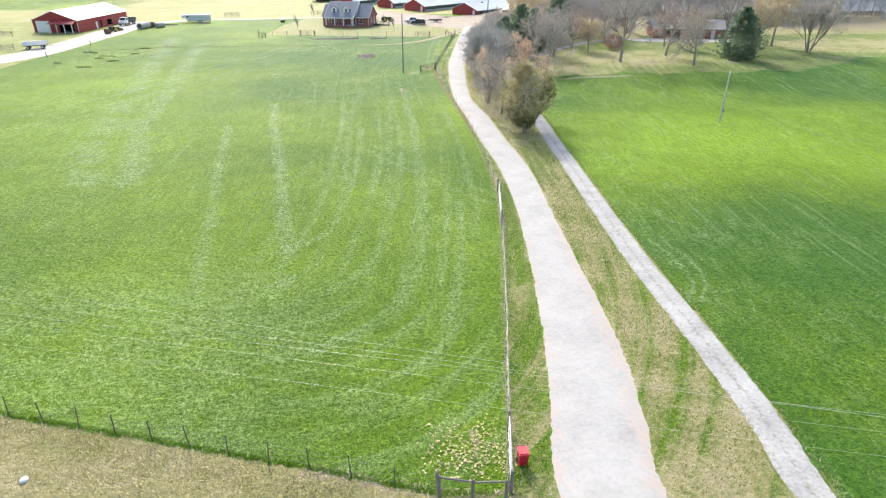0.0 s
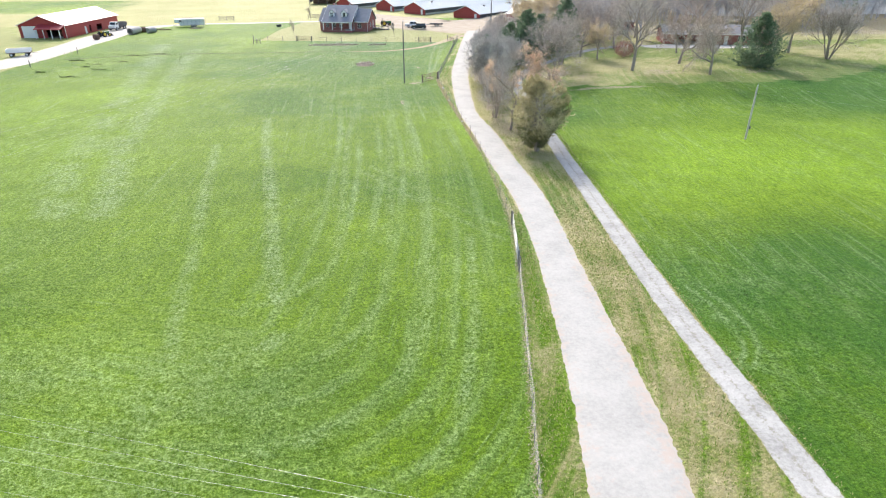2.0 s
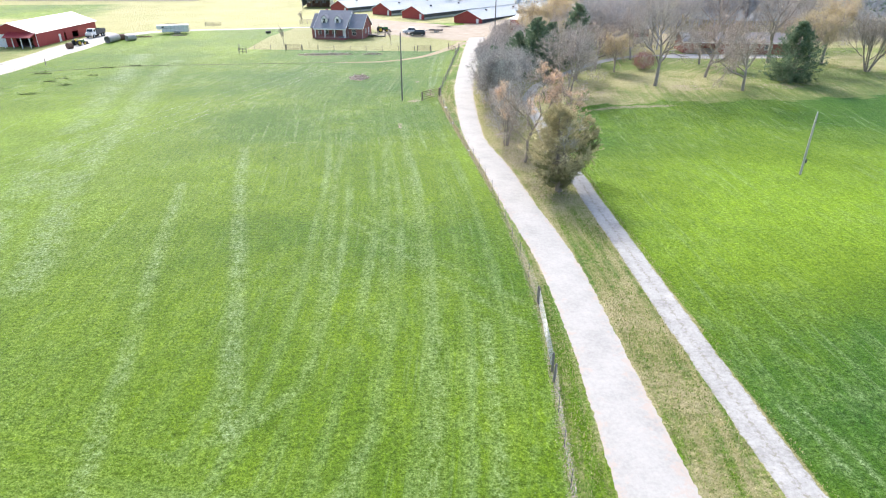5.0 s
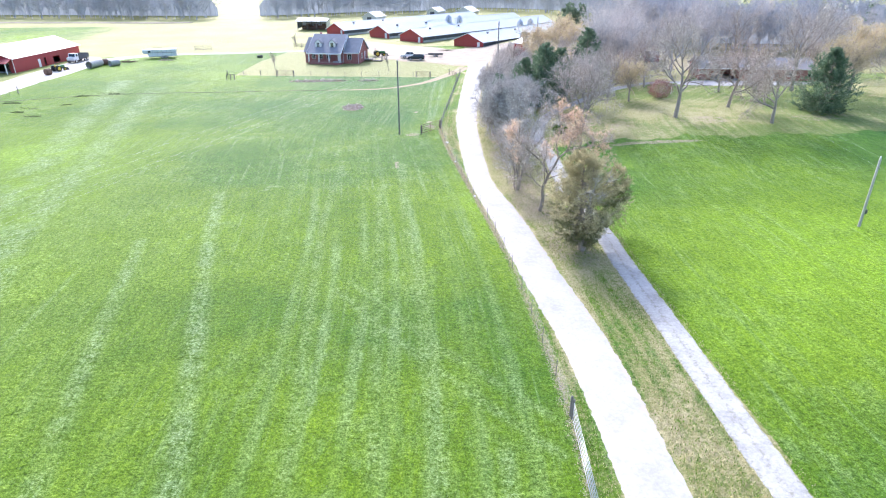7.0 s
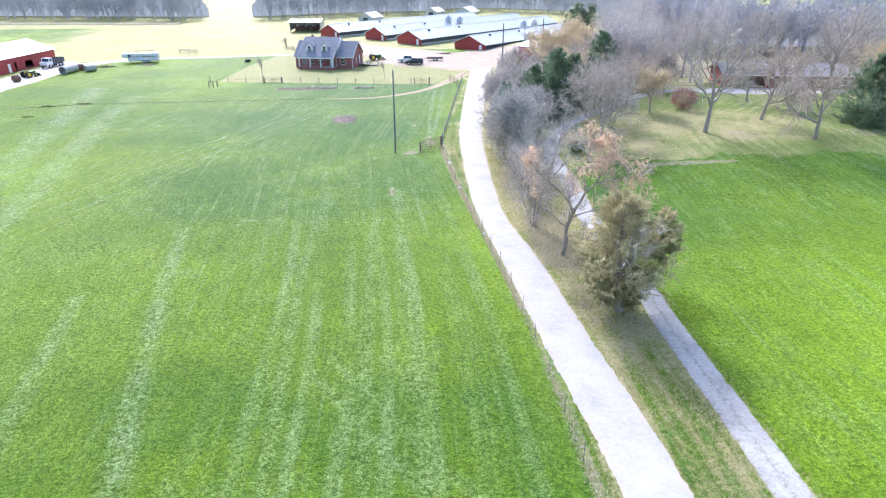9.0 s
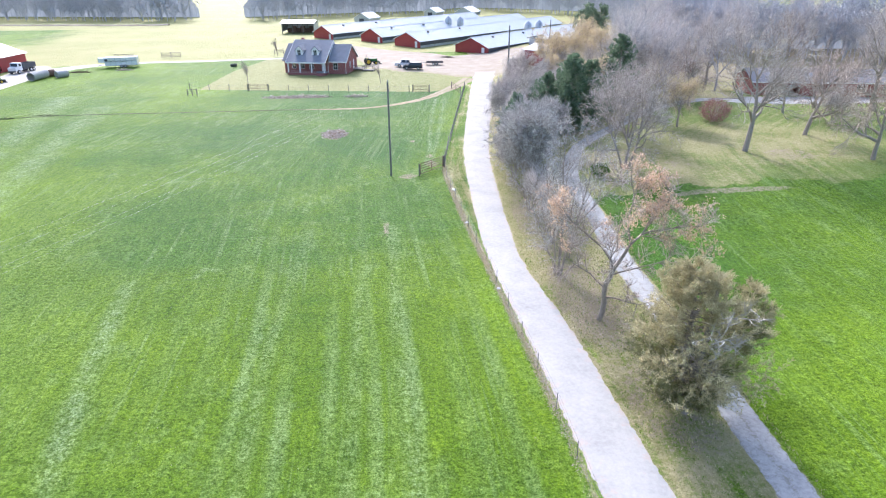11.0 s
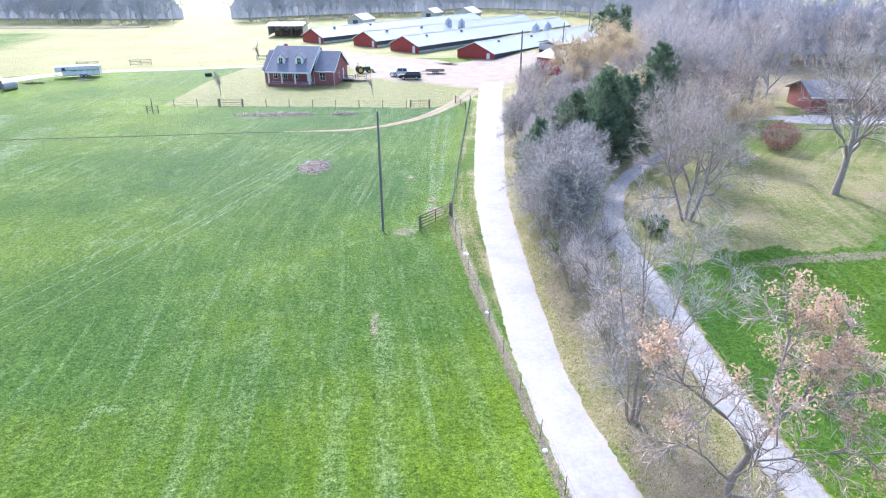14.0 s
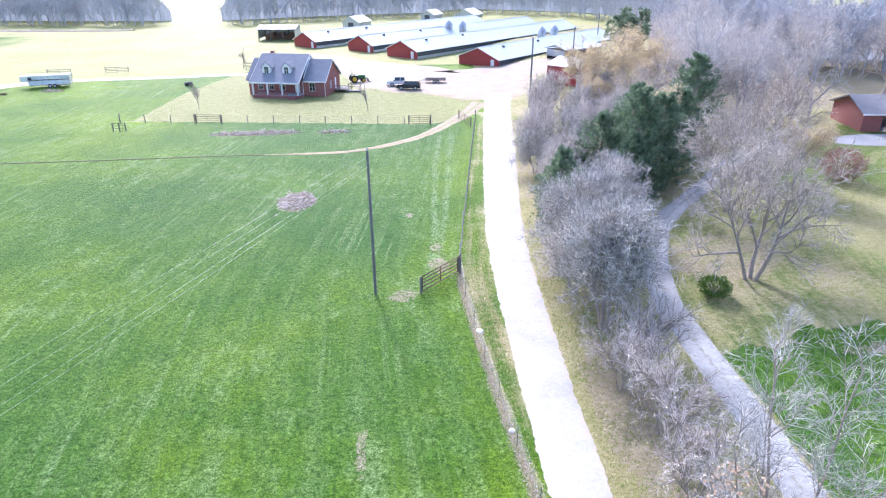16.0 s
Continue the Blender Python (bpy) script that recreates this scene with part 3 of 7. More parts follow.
    heavy = (
        ([(2.4, 33.8), (3.3, 37.5), (4.7, 45.1), (5.2, 52.3), (5.6, 58)], 0.42, 0.8),
        ([(-14.2, 31.1), (-10.2, 31.5), (-6.0, 32.8), (-3.7, 34.3), (-1.2, 36.5), (0.7, 42.8), (1.6, 50.3), (1.8, 63.4), (1.6, 76), (0.8, 92), (0.4, 112)], 0.55, 0.65),
        ([(-10.4, 47.5), (-11.8, 53.4), (-14.6, 67.9), (-19.0, 88.2), (-21.5, 102)], 0.62, 1.0),
        ([(-16.3, 40.8), (-17.3, 44.8), (-19.1, 55.1), (-21.9, 68.3), (-25.8, 88.7)], 0.55, 0.8),
        ([(-9.8, 38.3), (-6.8, 39.5), (-3.8, 43.1), (-2.2, 47.5), (-1.8, 56.4), (-2.0, 72.7), (-2.3, 103.7)], 0.40, 0.55),
        ([(-11.4, 47.1), (-8.9, 48.9), (-6.8, 51.9), (-6.5, 56.7), (-7.0, 67.4), (-8.2, 92), (-7.8, 112)], 0.40, 0.55),
        ([(-36, 66), (-41.5, 80), (-48.8, 115), (-57, 150), (-66, 190)], 1.9, 1.0),
        ([(-31, 66), (-38.6, 89.5), (-42.8, 114.6), (-49.5, 149.5), (-53, 172)], 1.6, 1.0),
        ([(-10.4, 41.5), (-9.4, 42.6)], 0.7, 1.0),
        ([(-5.6, 77.2), (1.2, 66.8), (8.7, 57.0)], 0.28, 0.7),
        ([(-4.4, 78.6), (2.6, 68.0), (8.9, 60.2)], 0.28, 0.6),
        ([(-24, 34), (-15, 29.8), (-7, 27.4), (-1.0, 27.2)], 0.7, 0.6),
        ([(-14.6, 103.8), (-15.9, 104.2), (-16.3, 102.4)], 0.22, 0.9),
    )
    for line, wd, amount in heavy:
        swath = np.maximum(swath, amount * ss(2.0 - near_line(X, Y, line) / wd, 0, 1.7))
    # broad thin cut grass to the left, with the sun's flare painted in
    swath = np.maximum(swath, 0.30 * ss(-X, 10, 40) * ss(150 - Y, 0, 60))
    swath = np.maximum(swath, 0.6 * ss(-X, 0, 14) * (1 - ss(Y, 38, 50)))
    swath = np.where((X < fx) & (Y < 184), swath, 0)
    for line in ([(9.1, 174.9), (7.2, 158.8), (6.4, 148.9), (5.8, 139.8), (4.6, 131)], [(11.0, 174.8), (8.8, 158.7), (7.7, 148.8), (6.6, 139.7), (5.6, 134)]):
        swath = np.maximum(swath, 0.9 * ss(1.5 - near_line(X, Y, line) / 0.3, 0, 1.0))
    # the loop of a turning vehicle beside the driveway
    for off in (0.0, 1.1):
        loop = [(22.0 + off, 47.5), (22.8 + off, 44.4), (22.9 + off, 41.3), (22.3 + off, 39.0), (20.8 + off, 37.0)]
        swath = np.maximum(swath, 0.9 * ss(1.5 - near_line(X, Y, loop) / 0.2, 0, 1.0))
    # yellower, brighter zones: grass tone, with glare over the field painted in
    lime = 0.58 + 0.24 * np.exp(-((X + 18) / 16) ** 2) * (1 - ss(Y, 60, 84)) - 0.72 * ss(Y, 97, 116) * ss(X, -44, -16) + 0.28 * ss(3.0 - (fx - X), 0, 2) * ss(Y, 62, 80) - 0.28 * ss(Y, 116, 150) - 0.26 * ss(X, -20, -8) * (1 - ss(Y, 70, 84))
    lime = lime + 0.22 * ss(-X, 26, 50) * (1 - ss(Y, 110, 150))
    lime = lime + 0.55 * ss(7.0 - (fx - X), 0, 4) * ss(Y, 126, 138) + 0.12 * (1 - ss(Y, 46, 70))
    lime = np.where(X > drx, -0.02 + 1.20 * ss(Y, 46, 68) - 1.02 * ss(Y, 84, 104), lime)
    lawn_amount = np.where(yard, 0.9, np.where(lawn, 0.40, 0.0))
    for k, v in (("dry", dry), ("pale", pale), ("soil", soil), ("mow", mow), ("along", along), ("swath", swath), ("lime", lime), ("yard", lawn_amount), ("field", np.where(X < fx, (1 - 0.75 * ss(Y, 94, 120)) * (1 - 0.75 * ss(fx - X, 17, 26)), 0.0))):
        give(me, k, v)
    return tagged(new("ground", me), "green mown hayfield with dry verges and pale pasture", "ground", kind="structure")


build_ground()


def strip(name, line, half, mat, label, category, lift=0.035, jag=0.14, cross=9, crown=0.05, ridge=0.0, dust=0.0):
    """A band of loose surface along a line, with ragged edges and a slight crown."""
    line = np.asarray(line)
    P = line[:, :2]
    d = np.gradient(P, axis=0)
    d /= np.linalg.norm(d, axis=1, keepdims=True) + 1e-9
    nrm = np.stack([d[:, 1], -d[:, 0]], -1)
    verts, edge = [], []
    for i, (p, q) in enumerate(zip(P, nrm)):
        hw = half[i] if hasattr(half, "__len__") else half
        for k in range(cross):
            u = -1 + 2 * k / (cross - 1)
            e = p + q * u * hw
            j = jag * (0.7 * wob(e[0], e[1], 0.5, 7.0) + 0.9 * wob(e[0], e[1], 2.6, 9.0)) * abs(u) ** 3
            e = e + q * j * (1 if u > 0 else -1)
            z = gz(e[0], e[1]) + lift * (1 - 0.6 * abs(u) ** 6) + crown * (1 - u * u)
            verts.append((e[0], e[1], z if abs(u) < 0.999 else gz(e[0], e[1]) - 0.03))
            edge.append(max(abs(u) ** 3, ridge * max(0, 1 - abs(u) * 3), dust * float(ss(u, 0.1, 0.9) * (1 - ss(e[1], 45, 75)))))
    n = len(P)
    faces = [(i * cross + k, i * cross + k + 1, (i + 1) * cross + k + 1, (i + 1) * cross + k) for i in range(n - 1) for k in range(cross - 1)]
    me = mesh_from(name, verts, faces, mat, True)
    give(me, "edge", edge)
    return tagged(new(name, me), label, category, kind="structure")


strip("road", road_line, road_line[:, 2], M["road"], "white gravel farm road with ragged edges", "road", jag=0.2, dust=0.8)
strip("driveway", drive_line, np.interp(np.arange(len(drive_line)), [0, len(drive_line) - 1], [1.12, 1.25]), M["drive"], "narrow grey gravel driveway beside the road", "driveway", jag=0.22, crown=0.0, ridge=0.7)
track_line = spline([(18.5, 197.5), (15.2, 189.5), (11.9, 183.5), (5.9, 174.2), (-2.1, 168.4), (-9, 167.3), (-16, 167.3)], 0.4)
strip("farm_track", track_line, np.interp(track_line[:, 0], [-16, -9, 5, 12, 18], [0.06, 0.45, 0.85, 1.3, 1.8]), M["track"], "worn earth farm track across the field", "track", jag=0.5, crown=0.0, ridge=0.9)
rut_line = spline([(-15, 167.3), (-20.2, 167.4), (-34, 167), (-60, 166), (-80, 160)], 0.4)
strip("wheel_rut", rut_line, 0.22, M["rut"], "dark wheel rut across the green field", "rut", jag=0.2, crown=0.0, lift=0.05)
lane_line = spline([(-160, 118), (-104, 141), (-91, 153), (-88, 178), (-88, 200), (-84, 218), (-72, 228.5), (-50, 231.5), (-30.7, 234.5), (-10, 238), (6, 243)], 0.5)
strip("farm_lane", lane_line, np.interp(lane_line[:, 0], [-160, -90, -84, -72, 6], [5.5, 6.0, 4.0, 1.7, 1.6]), M["dusty"], "pale dusty lane behind the field", "lane", jag=0.5, crown=0.0)


def patch(name, poly, mat, label, category, step=1.0, lift=0.03):
    """A flat area of loose surface with an uneven outline."""
    rim = spline(poly + [poly[0]], step)[:-1]
    c = rim.mean(0)
    verts, edge, faces = [], [], []
    k = 14
    for p in rim:
        for i in range(1, k + 1):
            e = c + (p - c) * i / k
            if i == k:
                e = e + (p - c) / np.linalg.norm(p - c) * 0.9 * wob(p[0], p[1], 0.35, 4.0)
            verts.append((e[0], e[1], gz(e[0], e[1]) + lift * (1 if i < k else -1)))
            edge.append((i / k) ** 6)
    n = len(rim)
    verts.append((c[0], c[1], gz(c[0], c[1]) + lift))
    edge.append(0)
    for j in range(n):
        a, b = j * k, ((j + 1) % n) * k
        faces.append((len(verts) - 1, a, b))
        for i in range(k - 1):
            faces.append((a + i, a + i + 1, b + i + 1, b + i))
    me = mesh_from(name, verts, faces, mat, True)
    give(me, "edge", edge)
    return tagged(new(name, me), label, category, kind="structure")


patch("gravel_lot", [(15.5, 199), (7.5, 206.5), (2.0, 207.5), (-1.5, 212), (-5.5, 213), (-7.0, 222), (-12, 238), (-22, 270), (-12, 262), (0, 250), (14, 240), (22, 228), (36, 232), (52, 244), (46, 230), (35, 217), (30.5, 205), (25.5, 198)], M["lot"], "bare tan gravel parking lot", "parking lot", lift=0.05)
patch("barn_yard", [(-90, 190), (-93, 224), (-88, 226), (-83, 214), (-82, 196), (-84, 182)], M["dusty"], "dusty pale yard beside the barn", "yard")
patch("parking_pad", [(59.5, 160.0), (64.5, 158), (78, 156.5), (90, 157.5), (88, 161), (70, 163.6), (63, 163.4)], M["concrete"], "pale concrete parking pad by the brick house", "parking pad", lift=0.06)
bank_line = spline([(-190, 352), (-165, 349), (-135, 346), (-110, 343), (-96, 344)], 1.0)
strip("earth_bank", bank_line, 1.7, M["lot"], "low bank of pale earth before the far woods", "bank", jag=0.6, crown=0.45)


# ---------------------------------------------------------------- vegetation
class Soup:
    """Collects loose geometry as lists."""

    def __init__(self):
        self.v, self.f = [], []

    def tube(self, pts, radii, sides):
        base = len(self.v)
        for i, (p, r) in enumerate(zip(pts, radii)):
            d = (pts[min(i + 1, len(pts) - 1)] - pts[max(i - 1, 0)]).normalized()
            u = d.orthogonal().normalized()
            w = d.cross(u)
            for k in range(sides):
                a = k * math.tau / sides
                self.v.append(p + (u * math.cos(a) + w * math.sin(a)) * r)
        for i in range(len(pts) - 1):
            for k in range(sides):
                a, b = base + i * sides + k, base + i * sides + (k + 1) % sides
                self.f.append((a, b, b + sides, a + sides))

    def leaf(self, p, d, size, width, rng):
        """A folded leaf or spray of two triangles."""
        side = d.cross(Vector((rng.uniform(-1, 1), rng.uniform(-1, 1), rng.uniform(-1, 1)))).normalized() * width
        base = len(self.v)
        self.v += [p, p + d * size * 0.5 + side, p + d * size, p + d * size * 0.5 - side]
        self.f.append((base, base + 1, base + 2, base + 3))

    def twig(self, a, b, w, rng):
        """The finest twig: a slim tapered sliver."""
        side = (b - a).cross(Vector((rng.uniform(-1, 1), rng.uniform(-1, 1), rng.uniform(-1, 1)))).normalized() * w
        k = len(self.v)
        self.v += [a - side, a + side, b]
        self.f.append((k, k + 1, k + 2))

    def mesh(self, name, mat, smooth=False):
        return mesh_from(name, self.v, self.f, mat, smooth)


LOW_FORK = [0.28]  # where the trunk begins to branch
TWIG = [0.018]  # half width of the finest twigs
THIN = [1.0]  # how slim the lesser branches are


def rand_dir(rng):
    while True:
        v = Vector((rng.uniform(-1, 1), rng.uniform(-1, 1), rng.uniform(-1, 1)))
        if 0.05 < v.length < 1:
            return v.normalized()


def grow(rng, wood, twigs, ends, p, d, length, r, level, top, up, spread_, kids):
    """One branch with its side branches; level 0 is the trunk, top the finest."""
    n = 5 if level <= 1 else (3 if level == 2 else (2 if level < top else 1))
    pts, rad, dirs = [p.copy()], [r], [d.copy()]
    for i in range(n):
        d = (d + rand_dir(rng) * (0.12 if level == 0 else 0.26) + Vector((0, 0, up * (0.5 if level == 0 else 1)))).normalized()
        p = p + d * length / n
        pts.append(p.copy())
        rad.append(max(r * (1 - (i + 1) / n * (0.72 if level < top else 0.6)), 0.005))
        dirs.append(d.copy())
    if level == top:
        twigs.twig(pts[0], pts[-1], TWIG[0], rng)
        ends.append((pts[-1], d))
        return
    (wood if level < 3 else twigs).tube(pts, rad, (8, 6, 4, 3, 3)[min(level, 4)])
    k = kids[level]
    for j in range(k):
        t = (LOW_FORK[0] if level == 0 else 0.18) + (1.06 - LOW_FORK[0] if level == 0 else 0.80) * (j + rng.random()) / k
        t = min(t, 0.985) * n
        i = min(int(t), n - 1)
        q = pts[i].lerp(pts[i + 1], t - i)
        az = rng.uniform(0, math.tau)
        side = Matrix.Rotation(az, 3, dirs[i]) @ dirs[i].orthogonal().normalized()
        ang = spread_[level] * rng.uniform(0.7, 1.3)
        nd = (dirs[i] * math.cos(ang) + side * math.sin(ang)).normalized()
        ln = length * rng.uniform(*((0.70, 1.10), (0.48, 0.75), (0.5, 0.8), (0.55, 0.95))[min(level, 3)]) * (1.0 - 0.35 * t / n)
        grow(rng, wood, twigs, ends, q, nd, ln, max(rad[i] * (rng.uniform(0.55, 0.8) if level == 0 else rng.uniform(0.46, 0.62)), (0.06, 0.036, 0.02 * THIN[0], 0.012 * THIN[0])[min(level, 3)]), level + 1, top, up, spread_, kids)


def bare_tree_meshes(seed, h, kids, stems=1, lean=0.0, r=0.22, up=0.06, spread_=(0.85, 0.75, 0.7, 0.7), top=4, bark="bark", twig="twig", leaf=None, leaf_n=0, leaf_size=0.16, leaf_where=None):
    rng = random.Random(seed)
    wood, twigs, ends = Soup(), Soup(), []
    for s in range(stems):
        az = math.tau * (s + rng.random() * 0.6) / stems
        off = Vector((math.cos(az), math.sin(az), 0)) * (0.0 if stems == 1 else r * 1.3)
        d = Vector((math.cos(az) * (0.0 if stems == 1 else rng.uniform(0.16, 0.42)) + lean, math.sin(az) * (0.0 if stems == 1 else rng.uniform(0.16, 0.42)), 1)).normalized()
        grow(rng, wood, twigs, ends, off + Vector((0, 0, -0.15)), d, h * (0.52 if stems == 1 else rng.uniform(0.46, 0.56)), r * (1 if stems == 1 else rng.uniform(0.6, 0.9)), 0, top, up, spread_, kids)
    zs = np.array([v.z for v in twigs.v])
    k = h / max(np.percentile(zs, 99.5), 0.1)
    for soup in (wood, twigs):
        soup.v = [Vector((v.x, v.y, v.z * k)) for v in soup.v]
    out = [("trunk", wood.mesh("trunk", M[bark], True)), ("crown", twigs.mesh("crown", M[twig]))]
    if leaf:
        lv = Soup()
        chosen = [e for e in ends if leaf_where is None or leaf_where(e[0])]
        for i in range(leaf_n if chosen else 0):
            p, d = rng.choice(chosen)
            q = Vector((p.x, p.y, p.z * k)) + rand_dir(rng) * rng.uniform(0.02, 0.38)
            lv.leaf(q, rand_dir(rng), leaf_size * rng.uniform(0.6, 1.3), leaf_size * 0.38, rng)
        out.append(("leaves", lv.mesh("leaves", M[leaf])))
    return out


def plant(name, meshes, x, y, label, category, rot=0.0, scale=1.0, sink=0.0, group=""):
    t = thing(name, pose(x, y, gz(x, y) - sink, 0, 0, rot) @ Matrix.Scale(scale, 4), label, category, group)
    for pn, me in meshes:
        part(pn, me, None, t)
    return t


def bough_sprays(rng, env, h, n_bough, subs, per, size, width, rise, wood, pick, lump=0.3, lean=(0.0, 0.0), sag=0.12, base=0.03):
    """Boughs round a stem, each with side shoots set with small sprays; env is (share of height, reach)."""
    for i in range(n_bough):
        t = (i + rng.random()) / n_bough
        az = i * 2.39996 + rng.uniform(-0.5, 0.5)
        z = h * (base + (0.98 - base) * t)
        ca, sa = math.cos(az), math.sin(az)
        r = float(np.interp(t, [e[0] for e in env], [e[1] for e in env])) * (1 + lump * 2 * wob(ca * 1.7, sa * 1.7, 1.0, z * 0.55)) * rng.uniform(0.72, 1.12)
        up = r * rise * rng.uniform(0.5, 1.4)
        axis = Vector((lean[0] * t, lean[1] * t, 0))
        root = axis * 0.9 + Vector((0, 0, max(0.25, z - up)))
        tip = axis + Vector((ca * r, sa * r, z + rng.uniform(-0.2, 0.2)))
        mid = root.lerp(tip, 0.55) - Vector((0, 0, sag * r))
        wood.tube([root, mid, tip], [0.02 + 0.012 * r, 0.018, 0.006], 3)
        for j in range(subs):
            f = 0.22 + 0.78 * (j + rng.random()) / subs
            p = root.lerp(mid, f / 0.55) if f < 0.55 else mid.lerp(tip, (f - 0.55) / 0.45)
            d = ((tip - mid).normalized() * 0.8 + rand_dir(rng) * 0.85 + Vector((0, 0, 0.15))).normalized()
            ln = (0.35 + 0.20 * r) * rng.uniform(0.5, 1.2) * (1.25 - 0.6 * f)
            soup = pick(p, f, rng)
            for k in range(per):
                q = p + d * ln * (k + rng.random()) / per + rand_dir(rng) * 0.06
                soup.leaf(q, (d * 0.8 + rand_dir(rng) * 0.75).normalized(), size * rng.uniform(0.6, 1.5), width, rng)


def round_cedar_meshes():
    """The old broad cedar: dark below, dry and tan on top, with bleached dead limbs."""
    rng = random.Random(5)
    wood, green, tan = Soup(), Soup(), Soup()
    for dx, dy in ((0.5, 0.1), (-0.35, 0.25), (0.1, -0.4)):
        wood.tube([Vector((dx * 0.3, dy * 0.3, -0.1)), Vector((dx * 0.6, dy * 0.6, 2.2)), Vector((dx * 1.2, dy * 1.2, 5.2)), Vector((dx * 1.4, dy * 1.4, 8.4))], [0.26, 0.20, 0.12, 0.04], 8)

    def pick(p, f, rng):
        dry = (p.z - 4.2) / 3.0 + wob(p.x, p.y, 0.55, p.z * 0.55) * 1.1 + 0.5 * (f - 0.6) + (0.25 if p.y < 0.5 else -0.25) - 0.22 * (p.x > 1.6)
        return tan if dry > rng.uniform(-0.48, 0.17) else green

    env = [(0, 1.3), (0.12, 2.4), (0.28, 3.3), (0.46, 3.6), (0.64, 3.4), (0.80, 2.7), (0.92, 1.7), (1.0, 0.6)]
    bough_sprays(rng, env, 9.7, 190, 14, 38, 0.16, 0.018, 0.5, wood, pick, 0.28, (-0.6, 0.2), 0.12, 0.13)
    # a lower second head on the other side
    shift = [(green, len(green.v)), (tan, len(tan.v)), (wood, len(wood.v))]
    bough_sprays(rng, [(0, 0.8), (0.4, 1.6), (0.75, 1.2), (1.0, 0.3)], 4.2, 34, 10, 36, 0.16, 0.018, 0.6, wood, pick, 0.3)
    for soup, k in shift:
        soup.v[k:] = [v + Vector((2.7, 0.2, 4.2)) for v in soup.v[k:]]
    ends, limbs = [], []
    for i in range(12):
        az = rng.uniform(-2.5, 0.3) if i > 8 else rng.uniform(-2.2, -0.9)
        rr = rng.uniform(1.0, 2.6)
        st = Vector((math.cos(az) * rr, math.sin(az) * rr, rng.uniform(5.2, 7.4)))
        dead = Soup()
        limbs.append(dead)
        grow(rng, dead, dead, ends, st, (Vector((math.cos(az), math.sin(az), 0.7))).normalized(), rng.uniform(1.1, 2.0), 0.038, 1, 3, 0.0, (0.8, 0.8, 0.8, 0.8), (0, 4, 4, 3))
    return [("trunk", wood.mesh("trunk", M["bark_dark"], True)), ("crown", green.mesh("crown", M["cedar"])), ("dry_crown", tan.mesh("dry_crown", M["cedar_dry"])), *[("dead_limb", d.mesh("dead_limb", M["dead"], True)) for d in limbs]]


def soft_evergreen_meshes(seed, h, r, n_bough, subs, per):
    """A feathery evergreen with upswept boughs and a broad, uneven top."""
    rng = random.Random(seed)
    wood, green = Soup(), Soup()
    wood.tube([Vector((0, 0, -0.1)), Vector((0.05, 0, h * 0.5)), Vector((0, 0.05, h * 0.97))], [0.24, 0.15, 0.03], 7)
    env = [(0, r * 0.72), (0.2, r), (0.45, r * 0.92), (0.68, r * 0.68), (0.86, r * 0.40), (1.0, r * 0.10)]
    bough_sprays(rng, env, h, n_bough, subs, per, 0.34, 0.040, 0.42, wood, lambda p, f, q: green, 0.30, (0, 0), 0.16)
    return [("trunk", wood.mesh("trunk", M["bark_dark"], True)), ("crown", green.mesh("crown", M["needle"]))]


def shrub_meshes(seed, h, r, n, leaf, size, twig="twig"):
    rng = random.Random(seed)
    wood, lv = Soup(), Soup()
    for i in range(26):
        az = rng.uniform(0, math.tau)
        q = Vector((math.cos(az) * r * rng.uniform(0.2, 0.85), math.sin(az) * r * rng.uniform(0.2, 0.85), h * rng.uniform(0.6, 0.98)))
        wood.tube([Vector((q.x * 0.1, q.y * 0.1, -0.05)), Vector((q.x * 0.6, q.y * 0.6, q.z * 0.55)), q], [0.03, 0.02, 0.006], 4)
    for i in range(n):
        d = rand_dir(rng)
        k = rng.uniform(0.55, 1.0) * (1 + 0.16 * wob(d.x * 3, d.y * 3, 1.0, d.z * 3))
        p = Vector((d.x * r * k, d.y * r * k, h * 0.5 + d.z * h * 0.5 * k))
        lv.leaf(p, (d + rand_dir(rng) * 0.8).normalized(), size * rng.uniform(0.6, 1.3), size * 0.35, rng)
    return [("stems", wood.mesh("stems", M[twig])), ("leaves", lv.mesh("leaves", M[leaf]))]


# along the road
plant("cedar_tree", round_cedar_meshes(), 17.3, 83.2, "old broad cedar with a tan dry top and bleached dead limbs", "tree")


